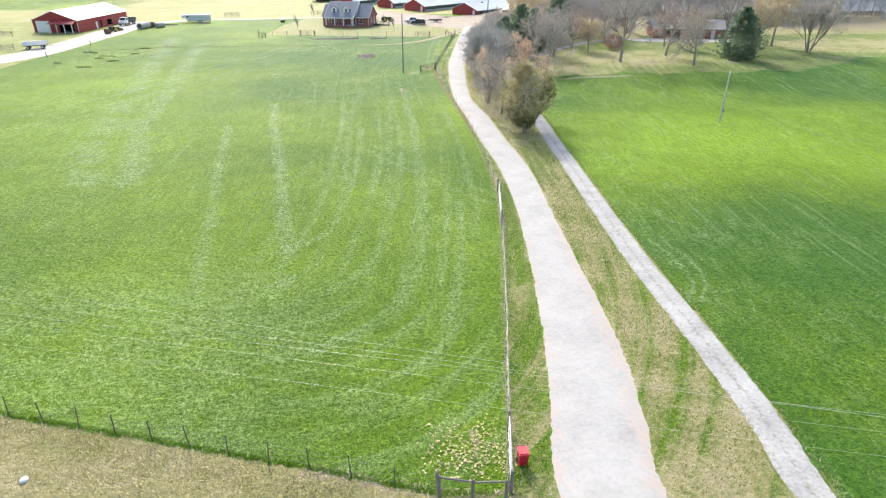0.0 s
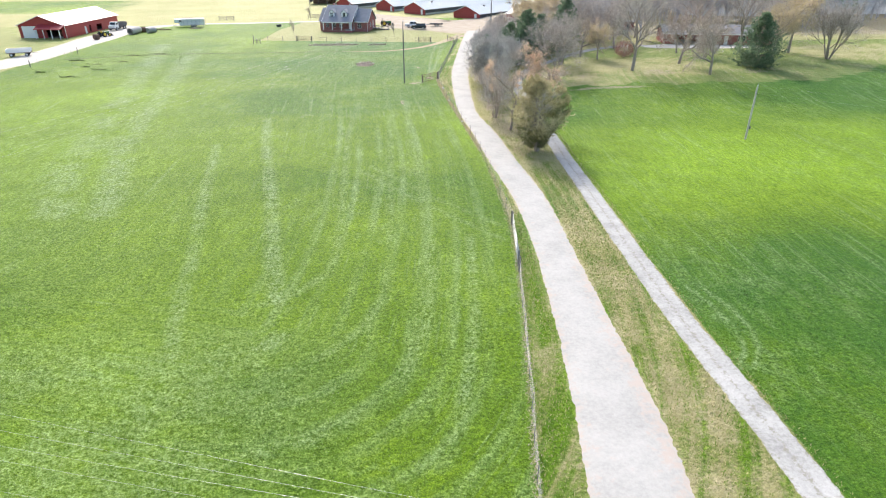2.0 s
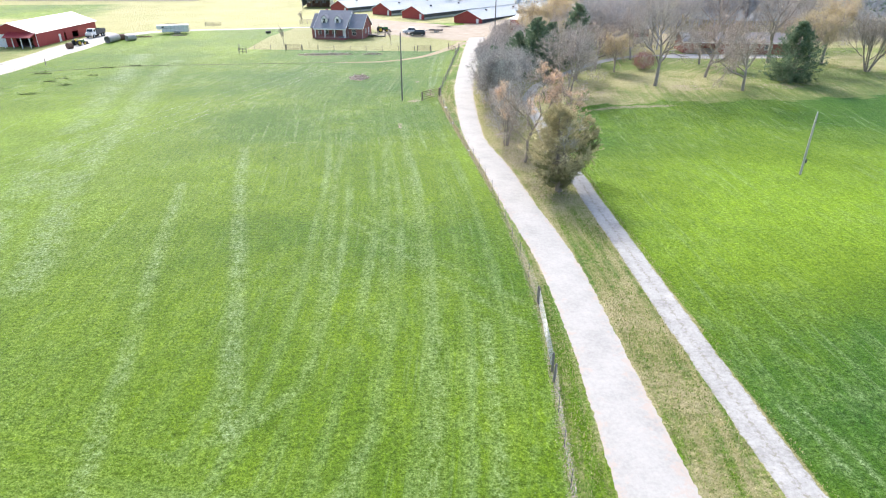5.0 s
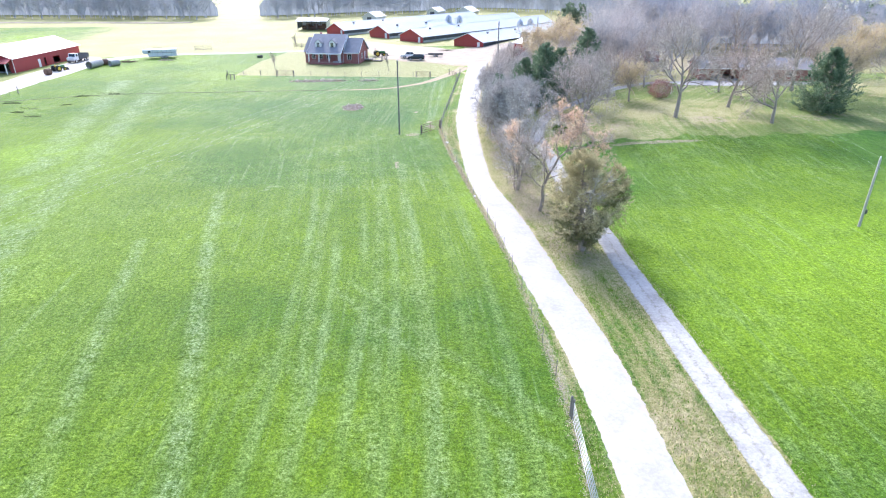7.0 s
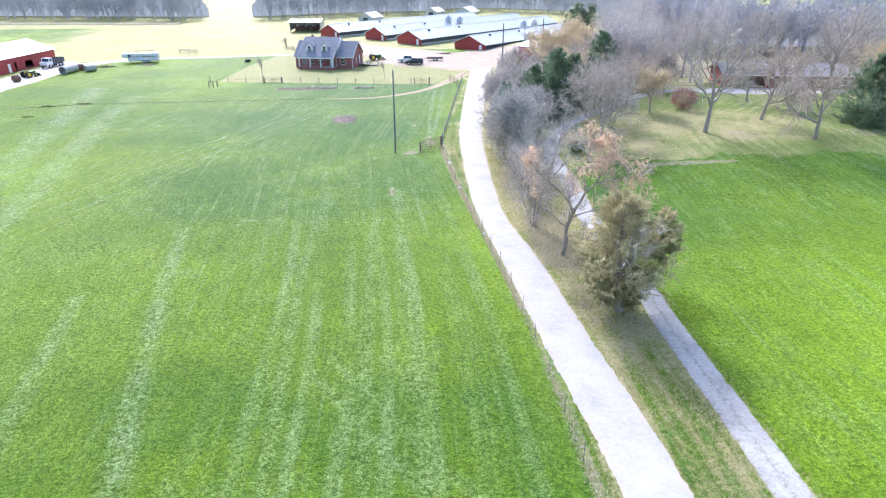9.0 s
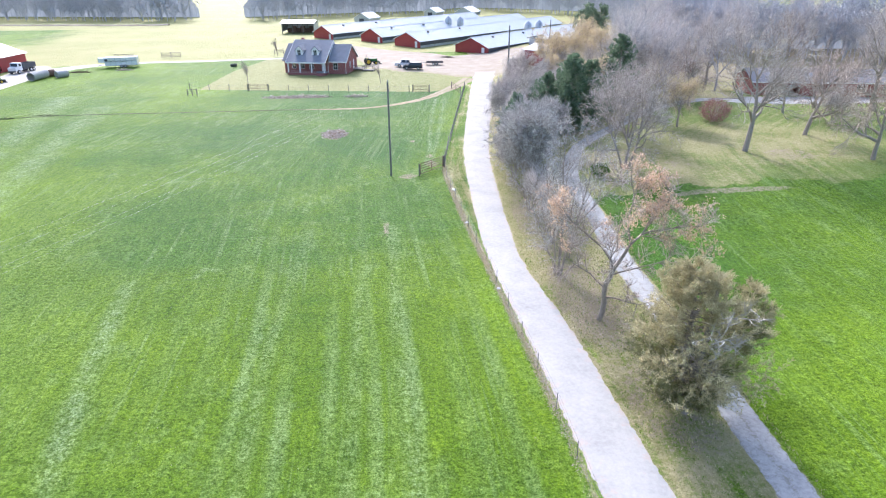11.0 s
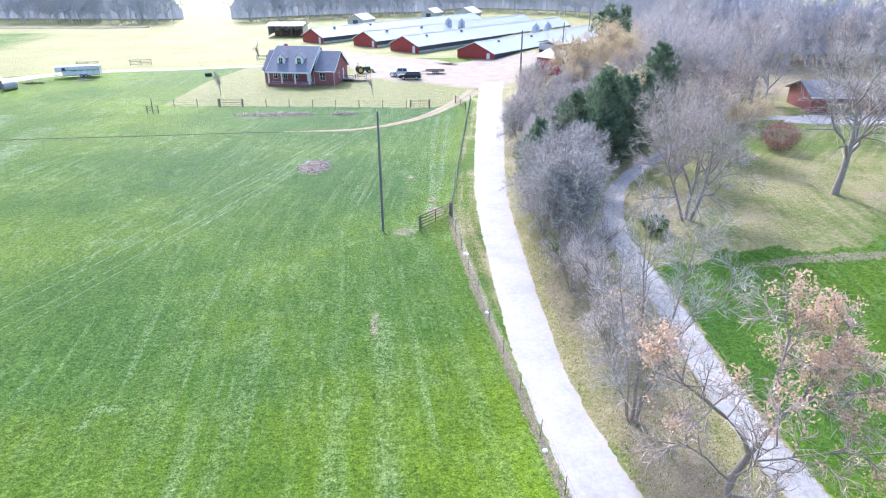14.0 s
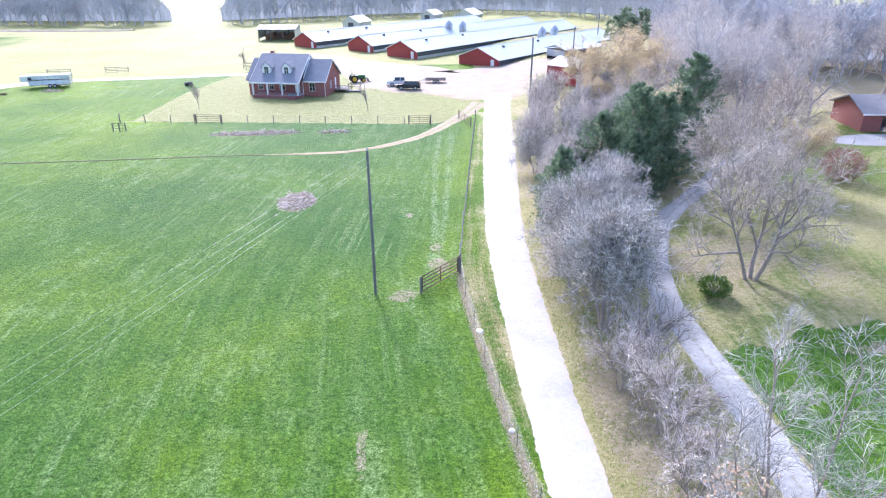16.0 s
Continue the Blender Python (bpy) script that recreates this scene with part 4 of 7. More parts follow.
def limbed_meshes(seed, limbs, leafy, leaf_n, bark, twig, thick, side, tops):
    """A tree whose limbs are set out one by one, with dead leaves held in bunches at some of the tips."""
    rng = random.Random(seed)
    wood, twigs, lv, ends = Soup(), Soup(), Soup(), []
    for pts, r0, r1, kids in limbs:
        P = [Vector(p) + rand_dir(rng) * (0.07 if i else 0.0) for i, p in enumerate(pts)]
        fine = []
        for a, b in zip(P, P[1:]):
            fine += [a, a.lerp(b, 0.5) + rand_dir(rng) * 0.09]
        fine.append(P[-1])
        m = len(fine) - 1
        r0, r1 = r0 * thick, r1 * thick
        wood.tube(fine, [r0 + (r1 - r0) * i / m + 0.012 * rng.uniform(-1, 1) * (r0 > 0.15) for i in range(m + 1)], 9)
        for j in range(kids):
            t = (0.3 + 0.7 * (j + rng.random()) / kids) * m
            i = min(int(t), m - 1)
            d = (fine[i + 1] - fine[i]).normalized()
            nd = (d * 0.7 + rand_dir(rng) * side + Vector((0, 0, 0.15))).normalized()
            grow(rng, wood, twigs, ends, fine[i].lerp(fine[i + 1], t - i), nd, rng.uniform(1.2, 2.3), 0.042 * THIN[0], 2, 4, 0.02, (0.9, 0.9, 0.8, 0.8), (0, 0, tops, tops))
    chosen = [e for e in ends if leafy(e[0]) and wob(e[0].x, e[0].y, 0.75, e[0].z * 0.75) > 0.06]
    for i in range(leaf_n):
        p, d = rng.choice(chosen)
        lv.leaf(p + rand_dir(rng) * rng.uniform(0.02, 0.24), rand_dir(rng), 0.15 * rng.uniform(0.6, 1.3), 0.055, rng)
    return [("trunk", wood.mesh("trunk", M[bark], True)), ("crown", twigs.mesh("crown", M[twig])), ("leaves", lv.mesh("leaves", M["oakleaf"]))]


OAK = [
    ([(0, 0, -0.2), (0.25, 0, 1.5), (0.15, 0.1, 2.8), (0.75, 0.1, 4.3)], 0.34, 0.24, 0),
    ([(0.7, 0.1, 4.1), (0.0, 0.3, 5.4), (-1.3, 0.5, 6.6), (-2.6, 0.6, 7.8), (-3.4, 0.9, 8.7)], 0.17, 0.05, 11),
    ([(0.75, 0.1, 4.2), (1.7, 0.2, 5.9), (2.7, 0.5, 6.9), (3.6, 0.8, 8.4), (4.2, 1.0, 9.8)], 0.21, 0.05, 13),
    ([(2.4, 0.4, 6.6), (3.7, 0.1, 7.0), (5.2, -0.2, 7.4), (6.6, -0.3, 7.3)], 0.13, 0.04, 10),
    ([(1.7, 0.2, 5.9), (1.5, 0.8, 7.6), (1.9, 1.2, 9.2), (1.6, 1.6, 10.4)], 0.12, 0.04, 10),
    ([(0.5, 0.1, 3.6), (1.8, -0.5, 4.4), (3.4, -1.0, 5.0), (5.0, -1.3, 5.2)], 0.10, 0.03, 8),
    ([(0.2, 0, 1.9), (1.3, -0.6, 2.0), (2.6, -1.0, 1.7), (3.7, -1.2, 2.1)], 0.11, 0.03, 7),
    ([(0.2, 0.1, 2.6), (-0.8, 0.5, 3.6), (-2.0, 0.9, 4.3), (-2.9, 1.1, 5.3)], 0.09, 0.03, 7),
    ([(0.3, 0, 3.0), (0.1, -0.9, 4.4), (-0.4, -1.8, 5.8), (-0.2, -2.4, 7.0)], 0.09, 0.03, 8),
]
MANY_STEMS = [
    ([(0, 0, -0.2), (0.05, 0.3, 2.0), (0.1, 0.9, 5.0), (0.3, 2.0, 8.5), (0.5, 3.2, 11.4)], 0.20, 0.04, 15),
    ([(0.2, 0, -0.2), (0.5, 0.2, 1.6), (1.2, 0.6, 4.2), (2.2, 1.4, 7.5), (3.4, 2.4, 10.8)], 0.20, 0.04, 16),
    ([(-0.2, 0.1, -0.2), (-0.3, 0.4, 2.0), (-0.8, 1.0, 5.5), (-1.3, 1.6, 8.6)], 0.13, 0.03, 12),
    ([(0.1, 0.2, -0.2), (0.3, 0.8, 2.5), (0.7, 2.2, 6.0), (1.3, 3.8, 9.5)], 0.14, 0.03, 12),
    ([(0, -0.2, -0.2), (0.3, -0.5, 2.0), (0.6, -0.9, 4.5), (1.2, -1.1, 7.0)], 0.10, 0.03, 10),
    ([(-0.2, -0.1, -0.2), (-0.7, -0.2, 1.5), (-1.5, -0.1, 3.5), (-2.2, 0.2, 5.6)], 0.08, 0.02, 9),
    ([(1.2, 0.6, 4.2), (2.3, 0.3, 5.6), (3.6, 0.4, 7.2), (4.4, 0.6, 8.8)], 0.10, 0.03, 10),
]
oak_meshes = limbed_meshes(21, OAK, lambda p: p.z > 6.3 and p.x > 0.2 or p.x > 4.2 and p.z > 4 or p.z > 5 and p.x < -2.6, 5600, "bark_dark", "twig_warm", 0.62, 0.95, 8)
plant("oak_tree", oak_meshes, 15.5, 93.4, "leaning forked oak still holding bunches of orange-brown leaves", "tree", 0)
TWIG[0] = 0.008
THIN[0] = 0.6
oak_l = limbed_meshes(22, MANY_STEMS, lambda p: 4.5 < p.z < 7.8 and p.x < 0.4 and p.y < 1.6, 420, "bark_dark", "twig_blue", 0.55, 0.7, 11)
TWIG[0] = 0.008
haze = bare_tree_meshes(34, 5.6, (6, 5, 5, 5), 4, 0, 0.08, 0.06, (0.55, 0.65, 0.8, 0.8), 4, "bark_dark", "twig_far_warm")
TWIG[0], THIN[0] = 0.018, 1.0
plant("oak_tree", oak_l, 14.3, 100.5, "many-stemmed bare tree with a few orange leaves low down", "tree", 0)
grey_a = bare_tree_meshes(31, 9.6, (10, 8, 6, 6), 6, 0, 0.17, 0.05, (0.6, 0.75, 0.8, 0.8), 4, "bark", "twig_blue")
grey_b = bare_tree_meshes(32, 8.6, (9, 7, 6, 9), 4, 0, 0.15, 0.05, (0.7, 0.8, 0.8, 0.8), 4, "bark", "twig_blue")
TWIG[0], THIN[0] = 0.013, 0.8
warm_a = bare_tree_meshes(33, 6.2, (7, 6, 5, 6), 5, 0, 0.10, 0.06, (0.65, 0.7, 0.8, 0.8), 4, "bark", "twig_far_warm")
TWIG[0], THIN[0] = 0.018, 1.0
plant("bare_tree", grey_a, 16.2, 121.9, "dense grey bare thicket tree beside the road", "tree", 0)
for i, (x, y, sc) in enumerate(((15.4, 107.0, 0.9), (15.9, 111.4, 1.0), (15.0, 115.2, 0.9), (17.0, 117.0, 1.0))):
    plant("bare_tree", haze, x, y, "thin grey-brown leafless brush between road and driveway", "tree", 70 + 67 * i, sc)
plant("bare_tree", grey_b, 18.0, 130.5, "dense grey bare thicket tree beside the road", "tree", 150, 0.98)
plant("bare_tree", warm_a, 20.6, 163.5, "thin bare bush by the road near a power pole", "tree", 10, 0.95)
plant("bare_tree", warm_a, 23.4, 170.5, "thin bare bush by the road near a power pole", "tree", 100, 0.95)
plant("bare_tree", warm_a, 21.4, 151.5, "brownish bare bush by the road", "tree", 200, 1.0)
plant("bare_tree", warm_a, 25.0, 179.0, "brownish bare bush by the road", "tree", 300, 1.05)
plant("bare_tree", warm_a, 29.0, 187.0, "brownish bare bush near the red shed", "tree", 33, 1.1)
for i, (x, y, sc) in enumerate(((17.4, 136.0, 0.75), (21.0, 137.5, 0.85), (19.8, 147.5, 0.7), (23.6, 157.0, 0.8), (19.2, 156.0, 0.62), (27.0, 164.0, 0.85), (24.4, 144.0, 0.7), (31.0, 158.0, 0.9), (33.0, 166.0, 0.9), (28.5, 172.0, 0.8), (33.5, 178.5, 0.85), (15.6, 127.0, 0.72))):
    plant("bare_tree", (grey_b, warm_a)[i % 3 == 2], x, y, "grey leafless thicket bush between road and driveway", "tree", 47 * i, sc * (1.0 if i % 3 != 2 else 1.3))
# evergreens in the grove
ever_a = soft_evergreen_meshes(41, 6.8, 2.9, 70, 9, 18)
ever_b = soft_evergreen_meshes(42, 11.0, 4.3, 105, 10, 18)
ever_c = soft_evergreen_meshes(44, 9.4, 4.1, 95, 10, 18)
plant("cedar_evergreen", ever_a, 18.6, 142.8, "small dark green evergreen beside the road", "tree", 0)
for x, y, which, rot, sc in ((28.2, 148.2, ever_b, 40, 1.0), (32.2, 151.4, ever_c, 130, 1.0), (25.0, 150.2, ever_c, 200, 0.9), (29.4, 152.8, ever_b, 90, 0.95), (26.6, 145.6, ever_a, 10, 1.05), (40.1, 161.0, ever_b, 220, 1.05), (36.4, 156.4, ever_c, 300, 0.9)):
    plant("cedar_evergreen", which, x, y, "dense blue-green evergreen in the grove", "tree", rot, sc)
spruce = soft_evergreen_meshes(43, 10.6, 4.7, 140, 12, 20)
plant("spruce_tree", spruce, 74.0, 132.2, "full dark green spruce standing on the lawn", "tree", 0)
# the grove's bare trees
LOW_FORK[0] = 0.34
big_a = bare_tree_meshes(51, 16.2, (10, 7, 6, 8), 1, 0.03, 0.38, 0.05, (0.85, 0.75, 0.7, 0.7), 4, "bark", "twig")
big_b = bare_tree_meshes(52, 12.0, (9, 8, 6, 8), 1, -0.05, 0.30, 0.03, (0.95, 0.8, 0.75, 0.7), 4, "bark", "twig_warm")
big_c = bare_tree_meshes(53, 12.0, (8, 7, 5, 9), 3, 0.0, 0.23, 0.03, (0.7, 0.8, 0.75, 0.7), 4, "bark", "twig")
gold = bare_tree_meshes(54, 11.5, (9, 7, 5, 8), 1, 0.0, 0.30, 0.06, (0.75, 0.75, 0.75, 0.7), 4, "bark", "twig_warm", "bud", 9000, 0.17)
fan = bare_tree_meshes(55, 12.2, (7, 6, 5, 8), 5, 0.0, 0.24, 0.10, (0.5, 0.6, 0.65, 0.7), 4, "bark_dark", "twig")
plant("bare_tree", big_c, 29.5, 126.7, "wide many-stemmed bare tree beside the driveway", "tree", 20, 0.95)
plant("bare_tree", big_c, 34.6, 139.6, "dense bare tree at the bend of the driveway", "tree", 130, 0.9)
plant("bare_tree", big_b, 40.8, 147.5, "warm-grey bare tree in the grove", "tree", 230, 0.9)
plant("bare_tree", big_a, 46.8, 130.0, "tall grey bare hardwood on the dry lawn", "tree", 0)
plant("bare_tree", big_b, 60.8, 125.0, "leaning bare hardwood at the field's edge", "tree", 60)
plant("bare_tree", big_b, 59.6, 137.0, "wide-crowned bare hardwood on the dry lawn", "tree", 180, 1.06)
plant("bare_tree", warm_a, 68.3, 143.2, "small bare tree on the lawn", "tree", 0, 0.9)
plant("golden_tree", gold, 43.6, 143.4, "slender sapling with yellow buds", "tree", 0, 0.66)
plant("bare_tree", big_a, 63.9, 176.0, "tall bare hardwood behind the brick house drive", "tree", 90, 0.86)
plant("bare_tree", big_a, 80.4, 151.0, "spreading old bare hardwood by the brick house", "tree", 200, 1.06)
plant("golden_tree", gold, 91.6, 149.4, "broad tree with golden-brown buds", "tree", 50, 1.18)
plant("golden_tree", gold, 82.5, 141.0, "tree with golden-brown buds on the lawn", "tree", 150, 0.98)
plant("bare_tree", fan, 95.2, 140.2, "fan-shaped bare tree at the field's edge", "tree", 0)
for x, y, rot, sc in ((65.0, 151.0, 40, 0.78), (72.5, 154.5, 160, 0.8), (88.0, 156.0, 280, 0.85)):
    plant("bare_tree", big_b, x, y, "grey bare hardwood before the brick house", "tree", rot, sc)
plant("golden_tree", gold, 36.0, 181.0, "pale golden budding tree near the red shed", "tree", 10, 0.95)
plant("golden_tree", gold, 41.0, 189.5, "pale golden budding tree near the red shed", "tree", 100, 1.05)
plant("golden_tree", gold, 38.0, 175.5, "pale golden budding tree in the grove", "tree", 200, 0.8)
plant("golden_tree", gold, 44.5, 181.5, "pale golden budding tree in the grove", "tree", 280, 0.95)
plant("golden_tree", gold, 32.6, 176.0, "pale golden budding tree near the red shed", "tree", 330, 0.62)
plant("golden_tree", gold, 35.4, 193.5, "pale golden budding tree near the red shed", "tree", 20, 0.8)
plant("golden_tree", gold, 33.4, 157.0, "yellow-budding tree among the evergreens", "tree", 70, 0.8)
plant("bare_tree", big_c, 37.0, 171.5, "warm-grey bare tree in the grove", "tree", 250, 0.72)
plant("bare_tree", big_c, 46.5, 171.0, "dense bare tree in the grove", "tree", 300, 0.85)
plant("bare_tree", big_b, 52.0, 157.5, "grey bare hardwood by the driveway", "tree", 310, 0.88)
plant("bare_tree", big_b, 55.5, 187.0, "grey bare hardwood behind the grove", "tree", 110, 0.95)
plant("bare_tree", big_c, 66.0, 203.0, "dense bare tree behind the grove", "tree", 20, 1.0)
plant("bare_tree", big_a, 84.0, 182.0, "tall bare hardwood behind the brick house", "tree", 300, 0.9)
plant("bare_tree", big_a, 101.0, 172.0, "tall bare hardwood behind the brick house", "tree", 30, 0.9)
pine = bare_tree_meshes(56, 13.0, (9, 6, 5, 4), 1, 0.0, 0.24, 0.05, (1.0, 0.8, 0.75, 0.7), 3, "bark_dark", "twig_warm", "farpine", 5200, 0.5, lambda p: p.z > 5.5)
plant("pine_tree", pine, 50.0, 214.0, "open-crowned green pine behind the grove", "tree", 0)
# back trees take the bark and twigs paled for haze
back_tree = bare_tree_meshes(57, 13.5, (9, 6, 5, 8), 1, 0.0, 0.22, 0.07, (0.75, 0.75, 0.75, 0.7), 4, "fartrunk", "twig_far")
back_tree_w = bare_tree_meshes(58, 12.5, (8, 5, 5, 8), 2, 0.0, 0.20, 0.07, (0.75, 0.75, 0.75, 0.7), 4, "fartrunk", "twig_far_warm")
rng_b = random.Random(9)
for i in range(62):
    for _ in range(60):
        x, y = (rng_b.uniform(50, 132), rng_b.uniform(182, 246)) if i < 46 else (rng_b.uniform(40, 64), rng_b.uniform(166, 214))
        if i >= 46 and x > 14 + (y - 88) * 0.36:
            break
        if x > 14 + (y - 88) * 0.36 and not (60 < x < 74 and 186 < y < 200) and y > 214 - 0.33 * (x - 50):
            break
    plant("bare_tree", (back_tree, back_tree_w)[i % 2], x, y, "leafless hardwood in the wood behind the houses", "tree", rng_b.uniform(0, 360), rng_b.uniform(0.85, 1.25))
# shrubs
plant("shrub", shrub_meshes(61, 2.2, 1.75, 3400, "shrub", 0.16), 25.8, 125.2, "rounded green shrub beside the driveway", "shrub", 0, 0.7)
pink = shrub_meshes(62, 3.5, 2.3, 2600, "redleaf", 0.2, "twig_warm")
plant("shrub", pink, 50.6, 146.2, "rounded shrub with dull red leaves", "shrub")
# young yard trees
sap = bare_tree_meshes(63, 4.9, (7, 5, 4, 3), 1, 0, 0.06, 0.12, (0.42, 0.45, 0.5, 0.5), 3, "bark", "twig_warm")
plant("yard_tree", sap, -31.5, 196.8, "small bare yard tree on the dry lawn", "tree", 0, 1.05)
plant("yard_tree", sap, -1.9, 193.4, "slim bare yard tree on the dry lawn", "tree", 50, 0.9)
plant("yard_tree", sap, -32.0, 240.0, "small bare tree near the lane", "tree", 90, 1.1)


# far woods: uncountable, one object of bare stems and one of pines
def far_woods():
    rng = random.Random(77)
    edge = [(-420, 392), (-240, 384), (-130, 368), (-98, 364)], [(-62, 364), (-20, 384), (40, 396), (84, 362), (90, 312), (84, 264), (80, 236), (90, 214), (120, 204), (160, 207), (220, 208), (330, 214)]
    protos = []
    for s in range(6):
        w = Soup()
        top = Vector((rng.uniform(-0.8, 0.8), rng.uniform(-0.8, 0.8), 14.5))
        w.tube([Vector((0, 0, 0)), top * 0.5 + rand_dir(rng) * 0.2, top], [0.14, 0.10, 0.03], 4)
        for k in range(15):
            t = 0.10 + 0.86 * (k + rng.random()) / 15
            az = rng.uniform(0, math.tau)
            a = top * t
            ln = 4.6 * (1.15 - t) + 0.9
            b = a + Vector((math.cos(az) * ln * 0.7, math.sin(az) * ln * 0.7, ln * 0.75))
            w.tube([a, a.lerp(b, 0.5) + rand_dir(rng) * 0.2, b], [0.07, 0.045, 0.02], 3)
            for _ in range(22):
                q = a.lerp(b, rng.uniform(0.25, 1.0))
                w.twig(q, q + (rand_dir(rng) + Vector((0, 0, 0.6))) * rng.uniform(0.7, 2.2), 0.06, rng)
        v = np.array([tuple(p) for p in w.v])
        protos.append((v, w.f))
    V, F, base = [], [], 0
    PV, PF, pb = [], [], 0
    for line in edge:
        L = spline(line, 2.8)
        d = np.gradient(L, axis=0)
        d /= np.linalg.norm(d, axis=1, keepdims=True)
        for i, p in enumerate(L):
            nr = np.array([-d[i][1], d[i][0]])
            for rowk in range(3):
                if rng.random() < 0.15:
                    continue
                q = p + nr * (rowk * 6.5 + rng.uniform(-2.5, 2.5)) + d[i] * rng.uniform(-1.5, 1.5)
                k = rng.uniform(0.75, 1.15) * (1.0 + 0.08 * rowk)
                if p[0] > 100 and rng.random() < 0.10:
                    n = 140
                    hh, rr = 15 * k, 3.2 * k
                    for _ in range(n):
                        t = rng.random()
                        a = rng.uniform(0, math.tau)
                        rad = rr * (1 - t) ** 0.7 * rng.uniform(0.5, 1.1)
                        c = np.array([q[0] + math.cos(a) * rad, q[1] + math.sin(a) * rad, hh * (0.15 + 0.85 * t)])
                        s = np.array([rng.uniform(-1, 1), rng.uniform(-1, 1), rng.uniform(-0.6, 0.4)]) * 1.1
                        s2 = np.array([rng.uniform(-1, 1), rng.uniform(-1, 1), rng.uniform(-0.6, 0.4)]) * 1.1
                        PV += [c, c + s, c + s2]
                        PF.append((pb, pb + 1, pb + 2))
                        pb += 3
                    continue
                v, f = protos[rng.randrange(6)]
                a = rng.uniform(0, math.tau)
                ca, sa = math.cos(a), math.sin(a)
                wv = np.stack([(v[:, 0] * ca - v[:, 1] * sa) * 1.15, (v[:, 0] * sa + v[:, 1] * ca) * 1.15, v[:, 2]], -1) * k + [q[0], q[1], gz(q[0], q[1]) - 0.2]
                V.append(wv)
                F += [tuple(j + base for j in g) for g in f]
                base += len(v)
        # a flat upright backdrop of woods behind the first rows, its haze painted and glowing
        q = spline(line, 1.6)
        dd = np.gradient(q, axis=0)
        dd /= np.linalg.norm(dd, axis=1, keepdims=True)
        q = q + np.stack([-dd[:, 1], dd[:, 0]], -1) * 24
        m = len(q) - 1
        tops = [(12.0 + 2.5 * wob(a, b, 0.09) + 3.0 * wob(a, b, 0.33) + 2.4 * wob(a, b, 0.9)) * min(1.0, (0.12 + min(i, m - i) / 7.0) ** 0.5) for i, (a, b) in enumerate(q)]
        bv = [(a, b, -1.0) for a, b in q] + [(a, b, z) for (a, b), z in zip(q, tops)]
        k = len(q)
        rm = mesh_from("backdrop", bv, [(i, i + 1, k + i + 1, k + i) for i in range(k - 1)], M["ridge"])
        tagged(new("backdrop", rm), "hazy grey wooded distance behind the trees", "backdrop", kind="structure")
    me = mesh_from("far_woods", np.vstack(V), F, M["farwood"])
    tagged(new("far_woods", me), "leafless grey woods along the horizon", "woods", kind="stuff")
    me = mesh_from("far_pines", PV, PF, M["farpine"])
    tagged(new("far_pines", me), "dark pines among the far bare woods", "woods", kind="stuff")


far_woods()


# ---------------------------------------------------------------- fences and gates
def t_post_mesh(h, r=0.03):
    return finish(rods(((0, 0, -0.3), (0, 0, h), r, r * 0.9, 6), ((-r * 1.6, 0, h * 0.93), (r * 1.6, 0, h * 0.93), 0.012, 0.012, 4)), "post", M["steel"])


T_POST = t_post_mesh(1.3, 0.022)
FIELD_POST = t_post_mesh(1.5, 0.036)
WOOD_POST = finish(lathe([(0.085, -0.4), (0.09, 0.2), (0.085, 1.42), (0.06, 1.5)], 8), "post", M["postwood"], True)
SHORT_POST = t_post_mesh(1.35, 0.055)
DARK_POST = finish(lathe([(0.06, -0.4), (0.065, 0.2), (0.06, 1.32), (0.04, 1.4)], 8), "post", M["polewood"], True)


def fence(name, line, spacing, label, strands, post, wood_at=(), sag=0.02, jit=0.06, seed=1, top=1.4):
    """Posts along a line with strands of wire."""
    rng = random.Random(seed)
    L = spline(line, 0.3)
    s = np.concatenate([[0], np.cumsum(np.linalg.norm(np.diff(L, axis=0), axis=1))])
    n = max(2, int(s[-1] / spacing) + 1)
    at = [(float(np.interp(d, s, L[:, 0])), float(np.interp(d, s, L[:, 1]))) for d in np.linspace(0, s[-1], n)]
    t = thing(name, pose(*at[0], gz(*at[0])), label, "fence")
    inv = t.matrix_world.inverted()
    heads = []
    for i, (x, y) in enumerate(at):
        p = new("post", WOOD_POST if i in wood_at or i - n in wood_at else post)
        p.parent = t
        lx, ly = rng.uniform(-1, 1) * jit * 40, rng.uniform(-1, 1) * jit * 40
        p.matrix_basis = inv @ pose(x, y, gz(x, y), lx, ly, rng.uniform(0, 90))
        heads.append((Vector((x, y, gz(x, y))), p.matrix_basis.to_3x3() @ Vector((0, 0, 1))))
    for k in strands:
        bm = bmesh.new()
        for (a, ua), (b, ub) in zip(heads, heads[1:]):
            pa, pb = inv @ (a + ua * k), inv @ (b + ub * k)
            m = (pa + pb) / 2 - Vector((0, 0, sag))
            rod(bm, pa, m, 0.006, 0.006, 3)
            rod(bm, m, pb, 0.006, 0.006, 3)
        part("wire", bm, M["steel"], t)
    return t


